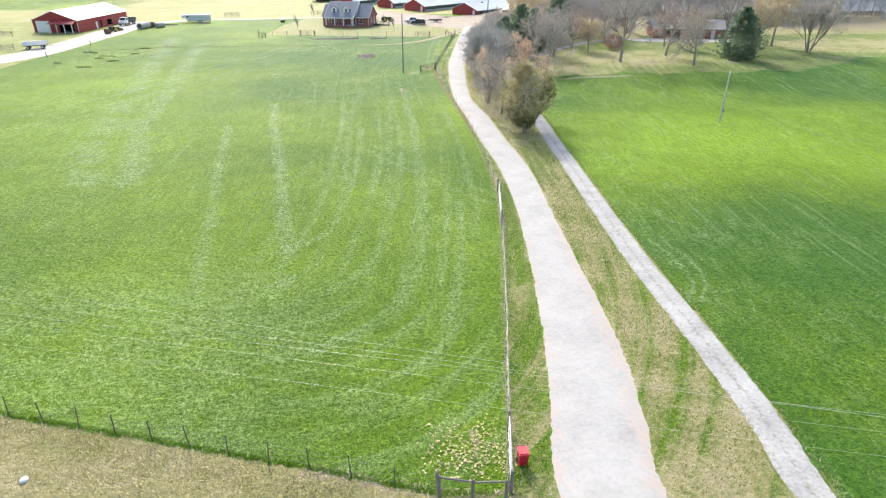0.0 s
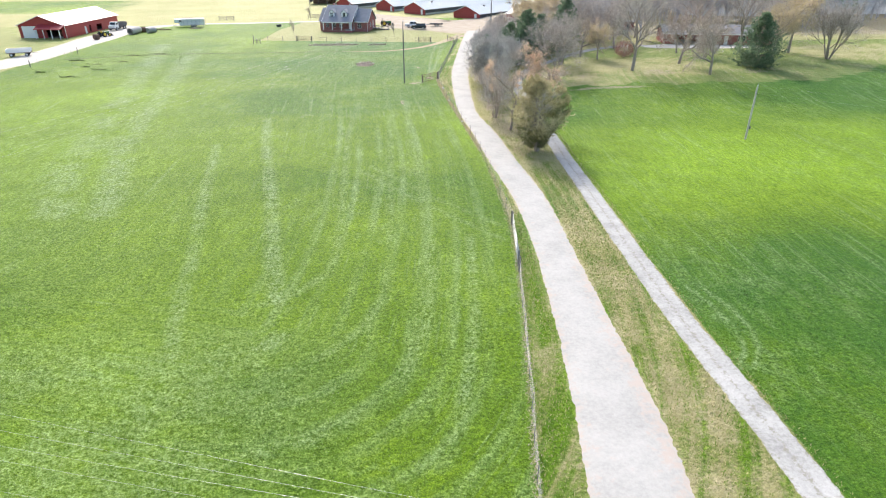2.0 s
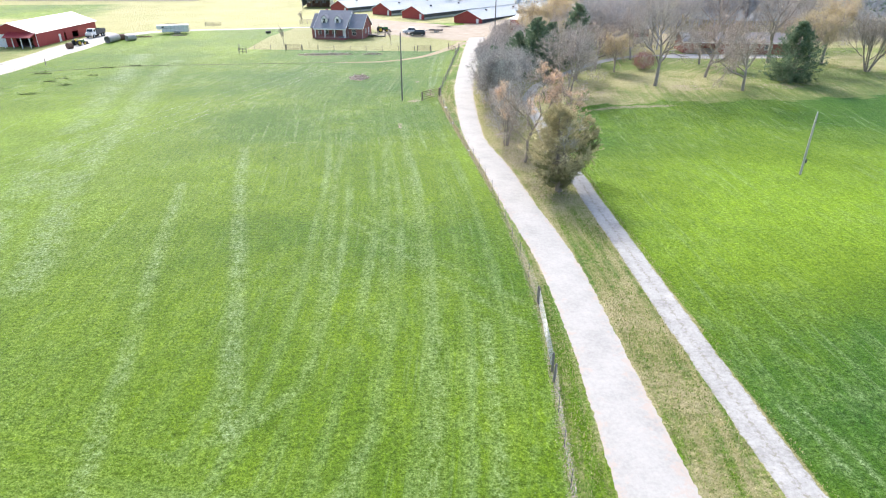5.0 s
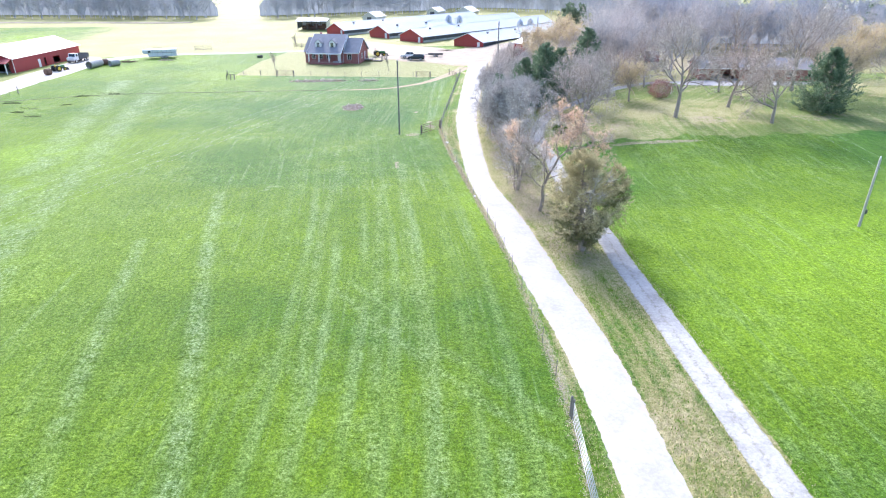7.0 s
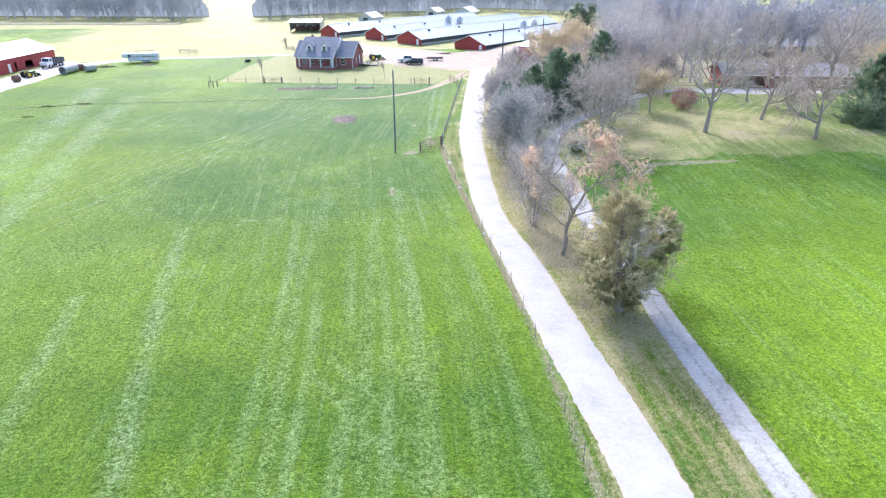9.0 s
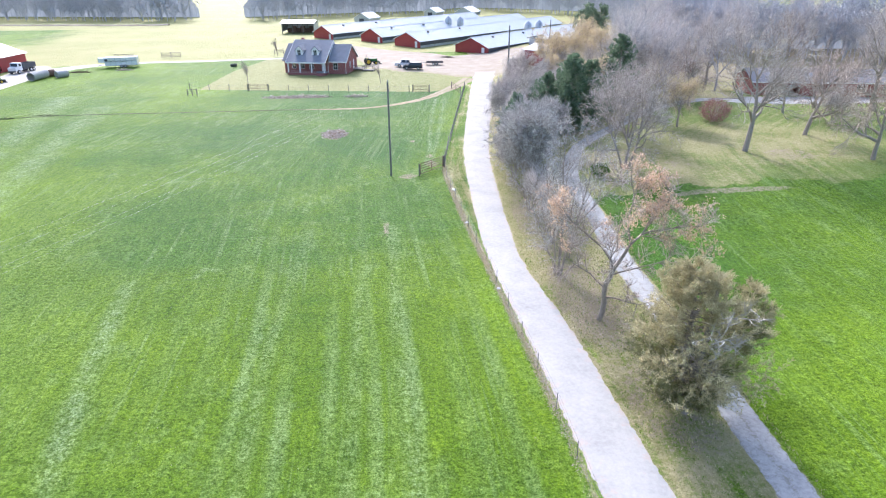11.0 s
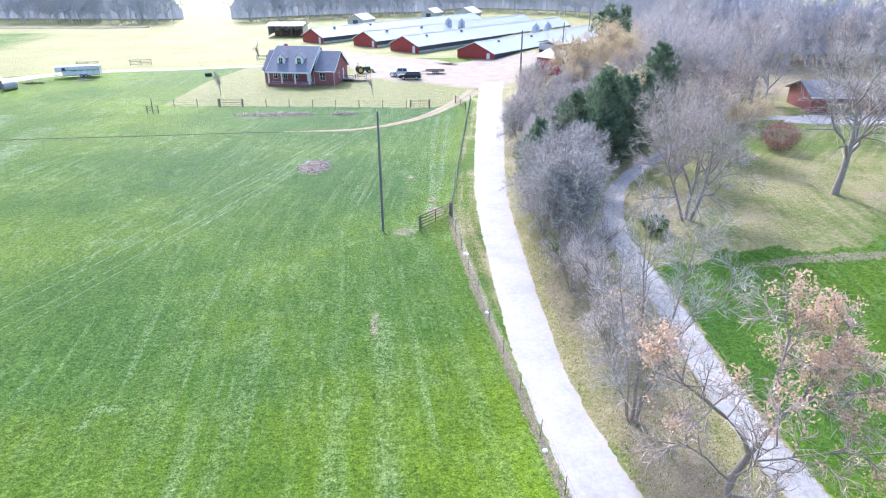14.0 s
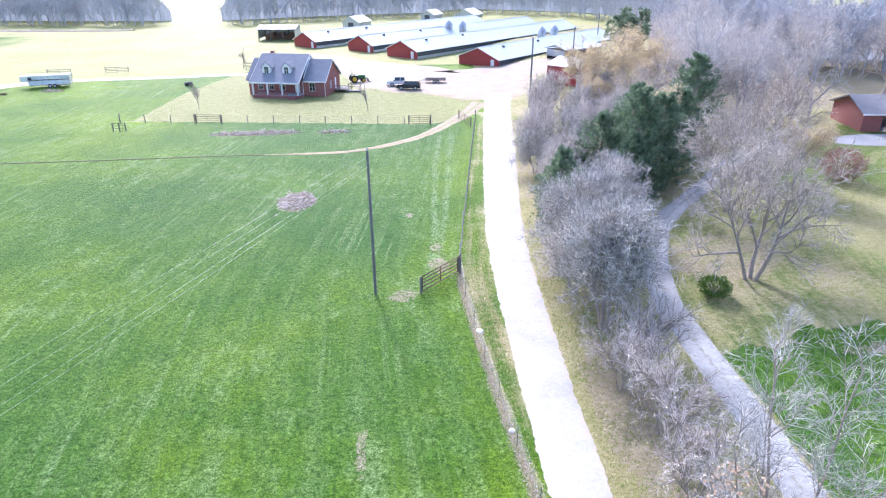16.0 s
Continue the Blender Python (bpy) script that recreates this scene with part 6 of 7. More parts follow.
def farmhouse():
    t = thing("farmhouse", pose(-10.2, 205.6, 0.0, 0, 0, -14), "red brick farmhouse with grey roof, dormers and white porch", "house")
    d, found = 9.0, 0.55
    e = 3.05
    # walls
    bm = bmesh.new()
    wall_cells(bm, 15.4, e, [(1.9, 1.1, 2.9, 2.6), (4.1, 1.1, 5.1, 2.7), (6.2, 1.1, 7.4, 2.7), (9.3, found + 0.1, 10.35, 2.75), (12.2, 1.0, 13.4, 2.6)], 0.25, (-15.4, 0, 0), "x")
    part("front_wall", bm, M["brick"], t, "red brick front wall")
    bm = bmesh.new()
    wall_cells(bm, d - 0.5, e, [(2.6, 1.1, 3.5, 2.5), (5.6, found, 6.6, 2.7)], 0.25, (-0.25, 0.25, 0), "y")
    prism(bm, [(0.0, e), (d, e), (d / 2, 6.15)], "x", -0.25, 0.0)
    part("gable_wall", bm, M["brick"], t, "red brick gable wall")
    bm = boxes((-15.4, 0.25, 0, -15.15, d - 0.25, e))
    prism(bm, [(0.0, e), (d, e), (d / 2, 6.15)], "x", -15.4, -15.15)
    part("gable_wall", bm, M["brick"], t)
    part("rear_wall", boxes((-15.4, d - 0.25, 0, 0, d, e)), M["brick"], t)
    part("floor", boxes((-15.15, 0.25, found - 0.2, -0.25, d - 0.25, found)), M["postwood"], t)
    # wing roofs and the taller main roof, which runs out over the porch
    for x0, x1 in ((-4.3, 0.35), (-15.75, -13.7)):
        part("wing_roof", prisms(([(-0.4, e - 0.25), (d / 2, 6.2), (d + 0.4, e - 0.25), (d + 0.4, e - 0.08), (d / 2, 6.4), (-0.4, e - 0.08)], "x", x0, x1)), M["shingle"], t, "blue-grey shingle roof")
    part("main_roof", prisms(([(-2.75, 2.85), (d / 2 - 0.2, 7.1), (d + 0.5, e - 0.2), (d + 0.5, e - 0.02), (d / 2 - 0.2, 7.32), (-2.75, 3.03)], "x", -13.9, -4.1)), M["shingle"], t, "blue-grey shingle roof")
    for x in (-4.1, -13.95):
        part("rake_board", prisms(([(-2.85, 2.72), (d / 2 - 0.2, 7.02), (d / 2 - 0.2, 7.36), (-2.85, 3.06)], "x", x, x + 0.05)), M["white"], t, "white rake board")
        part("main_gable", prisms(([(-0.2, e), (d - 0.1, e), (d / 2 - 0.2, 7.0)], "x", x + (-0.2 if x > -10 else 0.1), x + (-0.05 if x > -10 else 0.25))), M["white"], t)
    part("eave_board", boxes((-13.9, -2.82, 2.70, -4.1, -2.75, 3.0)), M["white"], t, "white eave board")
    part("wing_eave_board", boxes((-4.05, -0.47, e - 0.32, 0.35, -0.4, e - 0.10)), M["white"], t)
    part("gable_rake", prisms(([(-0.45, e - 0.30), (d / 2, 6.16), (d / 2, 6.38), (-0.45, e - 0.08)], "x", 0.35, 0.40)), M["white"], t)
    part("gable_rake", prisms(([(d + 0.45, e - 0.30), (d / 2, 6.16), (d / 2, 6.38), (d + 0.45, e - 0.08)], "x", 0.35, 0.40)), M["white"], t)
    # porch
    part("porch_base", boxes((-13.7, -2.5, 0, -4.3, -0.0, found)), M["brick"], t, "red brick porch base")
    part("porch_wall", boxes((-13.7, -2.5, found, -6.6, -2.3, found + 0.35)), M["brick"], t)
    part("porch_floor", boxes((-13.75, -2.55, found, -4.25, -0.02, found + 0.05)), M["concrete"], t)
    for x in (-13.5, -10.6, -7.7, -4.6):
        part("porch_post", boxes((x - 0.13, -2.54, found, x + 0.13, -2.28, 2.85), (x - 0.17, -2.55, found + 0.05, x + 0.15, -2.25, found + 0.22), (x - 0.15, -2.55, 2.6, x + 0.15, -2.25, 2.74)), M["white"], t, "white square porch post")
    for i in range(3):
        part("step", boxes((-6.3, -2.5 - 0.32 * (3 - i), 0, -4.9, -2.5 - 0.32 * (2 - i), 0.18 * (i + 1) - 0.02)), M["brick"], t)
    part("door", boxes((-6.05, 0.05, found + 0.12, -5.1, 0.12, 2.72)), M["white"], t, "white front door")
    for x, z, w, h in ((-13.5, 1.1, 1.0, 1.5), (-11.3, 1.1, 1.0, 1.6), (-9.2, 1.1, 1.2, 1.6), (-3.2, 1.0, 1.2, 1.6)):
        window_part(t, x, 0.03, z, w, h)
    window_part(t, -0.06, 2.85, 1.1, 0.9, 1.4, "y", 1)
    part("side_door", boxes((-0.14, 5.85, found, -0.06, 6.85, 2.7)), M["white"], t, "white side door")
    for x in (0.02, -4.3):
        part("downpipe", rods(((x, -0.3, 0.1), (x, -0.3, e - 0.2), 0.05, 0.05, 8)), M["white"], t)
    # dormers
    for x in (-11.2, -7.2):
        dm = part("dormer", prisms(([(x - 0.85, 4.0), (x + 0.85, 4.0), (x + 0.85, 5.45), (x, 6.3), (x - 0.85, 5.45)], "y", -0.55, 2.7)), M["white"], t, "white gabled dormer")
        for s in (-1, 1):
            part("dormer_roof", prisms(([(x, 6.3), (x + s * 1.1, 5.22), (x + s * 1.1, 5.36), (x, 6.44)], "y", -0.62, 3.0)), M["shingle"], dm)
        part("dormer_pane", boxes((x - 0.36, -0.60, 4.35, x + 0.36, -0.55, 5.45)), M["glass"], dm, "dark dormer window")
        part("dormer_mullion", boxes((x - 0.36, -0.63, 4.87, x + 0.36, -0.60, 4.93), (x - 0.03, -0.63, 4.35, x + 0.03, -0.60, 5.45)), M["white"], dm)
    part("chimney", boxes((-13.0, 6.2, 5.2, -12.4, 6.8, 7.5)), M["brick"], t)
    # side deck with rails
    part("deck", boxes((0.0, 4.9, 0.4, 2.6, 8.6, 0.52), (2.6, 5.2, 0.1, 5.2, 6.6, 0.3)), M["postwood"], t, "weathered timber side deck")
    for x, y in ((2.5, 5.0), (2.5, 6.8), (2.5, 8.5), (1.2, 5.0), (5.1, 5.3), (5.1, 6.5)):
        part("deck_post", boxes((x - 0.05, y - 0.05, 0, x + 0.05, y + 0.05, 1.35)), M["postwood"], t)
    part("deck_rail", boxes((2.46, 5.0, 1.28, 2.54, 8.5, 1.36), (0.1, 4.96, 1.28, 2.5, 5.04, 1.36), (2.5, 5.26, 1.05, 5.1, 5.34, 1.13)), M["postwood"], t)


farmhouse()


def brick_house():
    x0, y0 = 67.5, 165.2
    t = thing("brick_house", pose(x0, y0, gz(x0, y0), 0, 0, -10), "low red brick ranch house with grey roof among trees", "house")
    w, d, e, p = 27.0, 8.4, 2.6, 4.2
    bm = bmesh.new()
    wall_cells(bm, w, e, [(2.6, 0, 8.6, 2.3), (11, 0.9, 12.6, 2.2), (15, 0, 16, 2.1), (18.4, 0.9, 20.2, 2.2), (23, 0.9, 24.6, 2.2)], 0.25, (0, 0, 0), "x")
    part("front_wall", bm, M["brick"], t, "red brick front wall with an open carport")
    bm = boxes((0, 0.25, 0, 0.25, d, e))
    prism(bm, [(0, e), (d, e), (d / 2, p)], "x", 0.0, 0.25)
    part("gable_wall", bm, M["brick"], t)
    bm = boxes((w - 0.25, 0.25, 0, w, d, e))
    prism(bm, [(0, e), (d, e), (d / 2, p)], "x", w - 0.25, w)
    part("gable_wall", bm, M["brick"], t)
    part("rear_wall", boxes((0.25, d - 0.25, 0, w - 0.25, d, e)), M["brick"], t)
    part("carport_wall", boxes((9.0, 0.25, 0, 9.2, d - 0.25, e)), M["brick"], t)
    part("floor", boxes((0.25, 0.25, 0.0, w - 0.25, d - 0.25, 0.06)), M["concrete"], t)
    part("roof", prisms(([(-0.6, e - 0.15), (d / 2, p), (d + 0.6, e - 0.15), (d + 0.6, e + 0.03), (d / 2, p + 0.2), (-0.6, e + 0.03)], "x", -0.5, w + 0.5)), M["shingle_b"], t, "grey shingle roof")
    part("eave_board", boxes((-0.5, -0.68, e - 0.2, w + 0.5, -0.6, e + 0.02)), M["white"], t)
    for x, wd in ((11, 1.6), (18.4, 1.8), (23, 1.6)):
        window_part(t, x, 0.03, 0.9, wd, 1.3)
    part("door", boxes((15, 0.08, 0, 16, 0.15, 2.1)), M["white"], t)


brick_house()


def outbuilding():
    t = thing("brick_outbuilding", pose(66.0, 192.5, 1.45, 0, 0, -10), "small flat-roofed brick outbuilding behind trees", "shed")
    part("wall", boxes((0, 0, 0, 3.4, 3.0, 2.3)), M["brick"], t)
    part("roof", boxes((-0.25, -0.25, 2.3, 3.65, 3.25, 2.48)), M["shingle_b"], t)
    part("door", boxes((1.2, -0.05, 0, 2.1, 0.0, 1.95)), M["curtain"], t)


outbuilding()


# ---------------------------------------------------------------- vehicles and farm gear
def wheel(parent, x, y, r, w, rim="pipe"):
    s = 1 if y > 0 else -1
    tyre = part("wheel", rods(((x, y - s * w / 2, r), (x, y + s * w / 2, r), r, r, 18)), M["rubber"], parent, "black tyre")
    part("rim", rods(((x, y + s * (w / 2 + 0.005), r), (x, y + s * (w / 2 + 0.03), r), r * 0.6, r * 0.5, 14)), M[rim], tyre)


def car(name, m, label, paint, profile, glasshouse, length, width, r, bed=None):
    """profile and glasshouse are side outlines (x, z); the car looks along +x."""
    t = thing(name, m, label, "car")
    hw = width / 2
    part("body", prisms((profile, "y", -hw, hw)), M[paint], t)
    k = 0.82
    bm = bmesh.new()
    lo = [bm.verts.new((x, -hw * (0.98 if i in (0, len(glasshouse) - 1) else k), z)) for i, (x, z) in enumerate(glasshouse)]
    hi = [bm.verts.new((x, hw * (0.98 if i in (0, len(glasshouse) - 1) else k), z)) for i, (x, z) in enumerate(glasshouse)]
    bm.faces.new(lo)
    bm.faces.new(hi[::-1])
    for i in range(len(lo)):
        j = (i + 1) % len(lo)
        bm.faces.new((lo[i], lo[j], hi[j], hi[i]))
    part("windows", bm, M["glass"], t, "dark car windows")
    xs, zt = [p[0] for p in glasshouse], max(p[1] for p in glasshouse)
    tops = [p[0] for p in glasshouse if p[1] > zt - 0.03]
    part("roof", boxes((min(tops) - 0.08, -hw * k - 0.02, zt - 0.03, max(tops) + 0.08, hw * k + 0.02, zt + 0.05), bevel=0.02), M[paint], t)
    for x in (max(xs) - 0.35, (min(tops) + max(tops)) / 2 - 0.1):
        for s in (-1, 1):
            part("pillar", boxes((x - 0.05, s * hw * 0.9 - 0.04, glasshouse[0][1], x + 0.05, s * hw * 0.9 + 0.04, zt - 0.05)), M[paint], t)
    for x in (length * 0.30, -length * 0.30):
        for y in (-hw + 0.08, hw - 0.08):
            wheel(t, x, y, r, 0.24)
    for s in (-1, 1):
        part("headlight", boxes((length / 2 - 0.02, s * hw * 0.75 - 0.18, 0.72, length / 2 + 0.03, s * hw * 0.75 + 0.18, 0.90)), M["white"], t)
        part("tail_light", boxes((-length / 2 - 0.02, s * hw * 0.88 - 0.1, 0.8, -length / 2 + 0.03, s * hw * 0.88 + 0.1, 1.05)), M["bin"], t)
    part("bumper", boxes((length / 2 - 0.05, -hw, 0.38, length / 2 + 0.08, hw, 0.6)), M["steel"], t)
    part("bumper", boxes((-length / 2 - 0.08, -hw, 0.38, -length / 2 + 0.05, hw, 0.6)), M["steel"], t)
    if bed:
        part("cargo_bed", boxes((bed[0], -hw + 0.08, 0.98, bed[1], hw - 0.08, 1.02)), M["rubber"], t)
    return t


suv_body = [(-2.35, 0.35), (2.35, 0.35), (2.4, 0.75), (2.2, 1.0), (1.1, 1.08), (-2.35, 1.08)]
suv_glass = [(1.15, 1.07), (0.55, 1.68), (-2.0, 1.70), (-2.33, 1.07)]
truck_body = [(-2.85, 0.45), (2.85, 0.45), (2.88, 0.9), (2.7, 1.12), (1.5, 1.18), (-2.85, 1.18)]
truck_glass = [(1.55, 1.17), (0.95, 1.85), (-0.7, 1.86), (-0.95, 1.17)]
car("car", pose(5.9, 211.4, gz(5.9, 211.4) + 0.06, 0, 0, 172), "dark blue estate car parked on the gravel lot", "carpaint_dark", suv_body, suv_glass, 4.75, 1.86, 0.36)
car("pickup_truck", pose(4.4, 215.6, gz(4.4, 215.6) + 0.06, 0, 0, 176), "white pickup truck parked on the gravel lot", "carpaint_white", truck_body, truck_glass, 5.75, 1.98, 0.40, (-2.75, -1.05))


def flat_trailer(x, y, rot):
    t = thing("flatbed_trailer", pose(x, y, 0.05, 0, 0, rot), "low flatbed trailer parked on the gravel lot", "trailer")
    part("bed", boxes((-2.2, -1.0, 0.55, 2.2, 1.0, 0.65)), M["rust"], t, "rusty plank bed")
    part("tongue", rods(((2.2, 0.7, 0.55), (3.6, 0, 0.5), 0.05, 0.05, 6), ((2.2, -0.7, 0.55), (3.6, 0, 0.5), 0.05, 0.05, 6)), M["steel"], t)
    for xx in (-0.5, 0.3):
        for yy in (-1.12, 1.12):
            wheel(t, xx, yy, 0.33, 0.2)
    for yy in (-1.0, 0.96):
        part("rail", boxes((-2.2, yy, 0.65, 2.2, yy + 0.04, 0.85)), M["steel"], t)


flat_trailer(11.9, 218.5, 176)


def tractor(x, y, rot, paint="tractor", s=1.0):
    t = thing("tractor", pose(x, y, 0, 0, 0, rot) @ Matrix.Scale(s, 4), "green farm tractor with large rear wheels", "tractor")
    part("hood", boxes((0.2, -0.4, 0.9, 1.9, 0.4, 1.5), bevel=0.08), M[paint], t, "green engine hood")
    part("chassis", boxes((-0.9, -0.25, 0.55, 1.8, 0.25, 0.95)), M["steel"], t)
    part("seat", boxes((-0.7, -0.3, 1.15, -0.25, 0.3, 1.3), (-0.8, -0.3, 1.3, -0.68, 0.3, 1.75), bevel=0.03), M["yellow"], t, "yellow seat")
    for yy in (-0.85, 0.85):
        wheel(t, -0.6, yy, 0.8, 0.42, "yellow")
        wheel(t, 1.4, yy * 0.9, 0.45, 0.28, "yellow")
        part("fender", boxes((-1.2, yy - 0.25, 1.5, 0.1, yy + 0.25, 1.58), bevel=0.02), M[paint], t)
    part("roll_bar", rods(((-0.9, -0.5, 1.0), (-0.9, -0.5, 2.3), 0.04, 0.04, 6), ((-0.9, 0.5, 1.0), (-0.9, 0.5, 2.3), 0.04, 0.04, 6), ((-0.9, -0.5, 2.3), (-0.9, 0.5, 2.3), 0.04, 0.04, 6)), M["steel"], t)
    part("loader_arm", rods(((0.2, -0.6, 1.3), (2.5, -0.6, 0.6), 0.07, 0.06, 6), ((0.2, 0.6, 1.3), (2.5, 0.6, 0.6), 0.07, 0.06, 6)), M[paint], t)
    part("bucket", prisms(([(2.4, 0.1), (3.1, 0.1), (2.6, 0.35), (2.5, 0.8), (2.4, 0.8)], "y", -0.9, 0.9)), M["steel"], t)
    part("steering_wheel", rods(((0.0, 0, 1.5), (0.03, 0, 1.54), 0.2, 0.2, 12)), M["rubber"], t)
    part("exhaust", rods(((0.9, 0.2, 1.5), (0.9, 0.2, 2.1), 0.04, 0.04, 8)), M["steel"], t)


tractor(-5.0, 221.0, 15)
tractor(-87.2, 199.5, 70, s=0.95)


def stock_trailer(x, y, rot):
    t = thing("livestock_trailer", pose(x, y, 0, 0, 0, rot), "long white livestock trailer parked by the lane", "trailer")
    L, hw = 7.6, 1.1
    part("lower_wall", boxes((-L / 2, -hw, 0.55, L / 2, -hw + 0.06, 1.5), (-L / 2, hw - 0.06, 0.55, L / 2, hw, 1.5), (-L / 2, -hw, 0.55, -L / 2 + 0.06, hw, 2.4)), M["white"], t, "white side panels")
    part("upper_wall", boxes((-L / 2, -hw, 1.72, L / 2, -hw + 0.06, 2.45), (-L / 2, hw - 0.06, 1.72, L / 2, hw, 2.45)), M["white"], t)
    for i in range(7):
        x1 = -L / 2 + L * i / 6
        part("rib", boxes((x1 - 0.04, -hw - 0.03, 0.55, x1 + 0.04, hw + 0.03, 2.45)), M["pipe"], t)
    part("nose", prisms(([(L / 2, -hw), (L / 2 + 1.5, -0.8), (L / 2 + 1.5, 0.8), (L / 2, hw)], "z", 1.35, 2.45)), M["white"], t, "white raised nose")
    for s in (-1, 1):
        part("nose_window", boxes((L / 2 - 0.7, s * (hw + 0.04) - 0.02, 1.7, L / 2 - 0.06, s * (hw + 0.04) + 0.02, 2.2)), M["curtain"], t, "dark window")
    part("roof", boxes((-L / 2 - 0.05, -hw - 0.05, 2.45, L / 2 + 0.05, hw + 0.05, 2.53), bevel=0.02), M["white"], t)
    part("floor", boxes((-L / 2, -hw, 0.48, L / 2, hw, 0.55)), M["rust"], t)
    for xx in (-0.9, 0.0):
        for yy in (-hw - 0.13, hw + 0.13):
            wheel(t, xx, yy, 0.38, 0.22)
    part("mudguard", boxes((-1.4, -hw - 0.28, 0.80, 0.5, -hw, 0.86), (-1.4, hw, 0.80, 0.5, hw + 0.28, 0.86)), M["white"], t)
    part("tongue", rods(((L / 2 + 1.0, 0, 0.6), (L / 2 + 2.4, 0, 0.5), 0.06, 0.05, 6)), M["steel"], t)


stock_trailer(-68.6, 222.8, 190)


def dump_truck(x, y, rot):
    t = thing("dump_truck", pose(x, y, 0, 0, 0, rot), "old farm truck with white cab and dark bed", "truck")
    part("cab", prisms(([(1.0, 0.7), (3.4, 0.7), (3.5, 1.5), (2.5, 1.65), (2.2, 2.5), (1.0, 2.5)], "y", -1.0, 1.0)), M["carpaint_white"], t, "white cab")
    part("windscreen", prisms(([(2.47, 1.7), (2.24, 2.4), (2.29, 2.42), (2.52, 1.7)], "y", -0.85, 0.85)), M["glass"], t)
    part("side_window", boxes((1.3, -1.02, 1.7, 2.1, -1.0, 2.3), (1.3, 1.0, 1.7, 2.1, 1.02, 2.3)), M["glass"], t)
    part("bed", boxes((-3.6, -1.15, 1.0, 0.8, 1.15, 1.15), (-3.6, -1.15, 1.15, 0.8, -1.07, 2.1), (-3.6, 1.07, 1.15, 0.8, 1.15, 2.1), (0.7, -1.07, 1.15, 0.8, 1.07, 2.4), (-3.6, -1.07, 1.15, -3.5, 1.07, 2.1)), M["curtain"], t, "dark dump bed")
    part("chassis", boxes((-3.5, -0.4, 0.6, 3.2, 0.4, 0.95)), M["steel"], t)
    for xx in (2.5, -1.7, -2.7):
        for yy in (-1.0, 1.0):
            wheel(t, xx, yy, 0.48, 0.3)
    part("bumper", boxes((3.45, -1.0, 0.5, 3.6, 1.0, 0.8)), M["steel"], t)


dump_truck(-90.0, 216.5, 262)


def culvert(x, y, rot, r, ln, label):
    t = thing("culvert_pipe", pose(x, y, 0, 0, 0, rot), label, "pipe")
    bm = bmesh.new()
    n = 18
    for s in range(n):
        a, b = s * math.tau / n, (s + 1) * math.tau / n
        q = [(math.cos(a) * r, r + math.sin(a) * r), (math.cos(b) * r, r + math.sin(b) * r), (math.cos(b) * r * 0.85, r + math.sin(b) * r * 0.85), (math.cos(a) * r * 0.85, r + math.sin(a) * r * 0.85)]
        prism(bm, q, "y", 0, ln)
    part("shell", bm, M["concrete"], t)


culvert(-81.0, 203.0, -8, 0.95, 5.2, "large pale concrete pipe lying by the lane")
culvert(-77.2, 206.6, -35, 0.8, 2.6, "short pale concrete pipe lying by the lane")


def round_bale(x, y, rot, r=0.85):
    t = thing("round_bale", pose(x, y, 0, 0, 0, rot), "weathered dark bale-shaped roll on the ground", "hay bale", "hay bales")
    bm = bmesh.new()
    rod(bm, (-0.7, 0, r), (0.7, 0, r), r, r, 20)
    bmesh.ops.bevel(bm, geom=[e for e in bm.edges if abs(e.verts[0].co.x - e.verts[1].co.x) < 1e-4], offset=0.12, segments=2, affect="EDGES")
    part("bale", bm, M["rust"], t)


# the first is a stand-in for a dark upright thing beside the pipes
for i, (x, y) in enumerate(((-79.6, 209.6), (-86.6, 193.2))):
    round_bale(x, y, 30 + 37 * i, 0.8)


def corral_panel(x, y, rot, ln=5.0):
    t = thing("corral_fence", pose(x, y, 0, 0, 0, rot), "short timber rail corral fence near the barn", "fence", "corral fences")
    for k in range(4):
        part("rail", rods(((0, 0, 0.35 + 0.35 * k), (ln, 0, 0.35 + 0.35 * k), 0.05, 0.05, 6)), M["postwood"], t)
    for xx in (0, ln / 2, ln):
        part("post", rods(((xx, 0, -0.1), (xx, 0, 1.55), 0.07, 0.07, 6)), M["postwood"], t)


for i in range(5):
    corral_panel(-112.0 - 5.2 * i, 190.0 - 0.3 * i, 183)
for i in range(5):
    corral_panel(-97.0 - 4.4 * i, 163.5 - 3.0 * i, 214)
corral_panel(-76.0, 236.5, 4)
corral_panel(-64.0, 238.5, 8)
corral_panel(-33.5, 243.5, 10)


def old_wagon(x, y, rot):
    t = thing("farm_wagon", pose(x, y, 0, 0, 0, rot), "old white-sided farm wagon by the corral", "wagon")
    part("bed", boxes((-2.6, -1.1, 0.8, 2.6, 1.1, 0.95)), M["rust"], t)
    part("side", boxes((-2.6, -1.1, 0.95, 2.6, -1.02, 1.8), (-2.6, 1.02, 0.95, 2.6, 1.1, 1.8), (-2.6, -1.02, 0.95, -2.5, 1.02, 1.8)), M["white"], t, "white plank sides")
    for xx in (-1.6, 1.6):
        for yy in (-1.15, 1.15):
            wheel(t, xx, yy, 0.42, 0.22)
    part("tongue", rods(((2.6, 0, 0.75), (4.4, 0, 0.4), 0.06, 0.05, 6)), M["steel"], t)


old_wagon(-93.0, 166.0, 20)


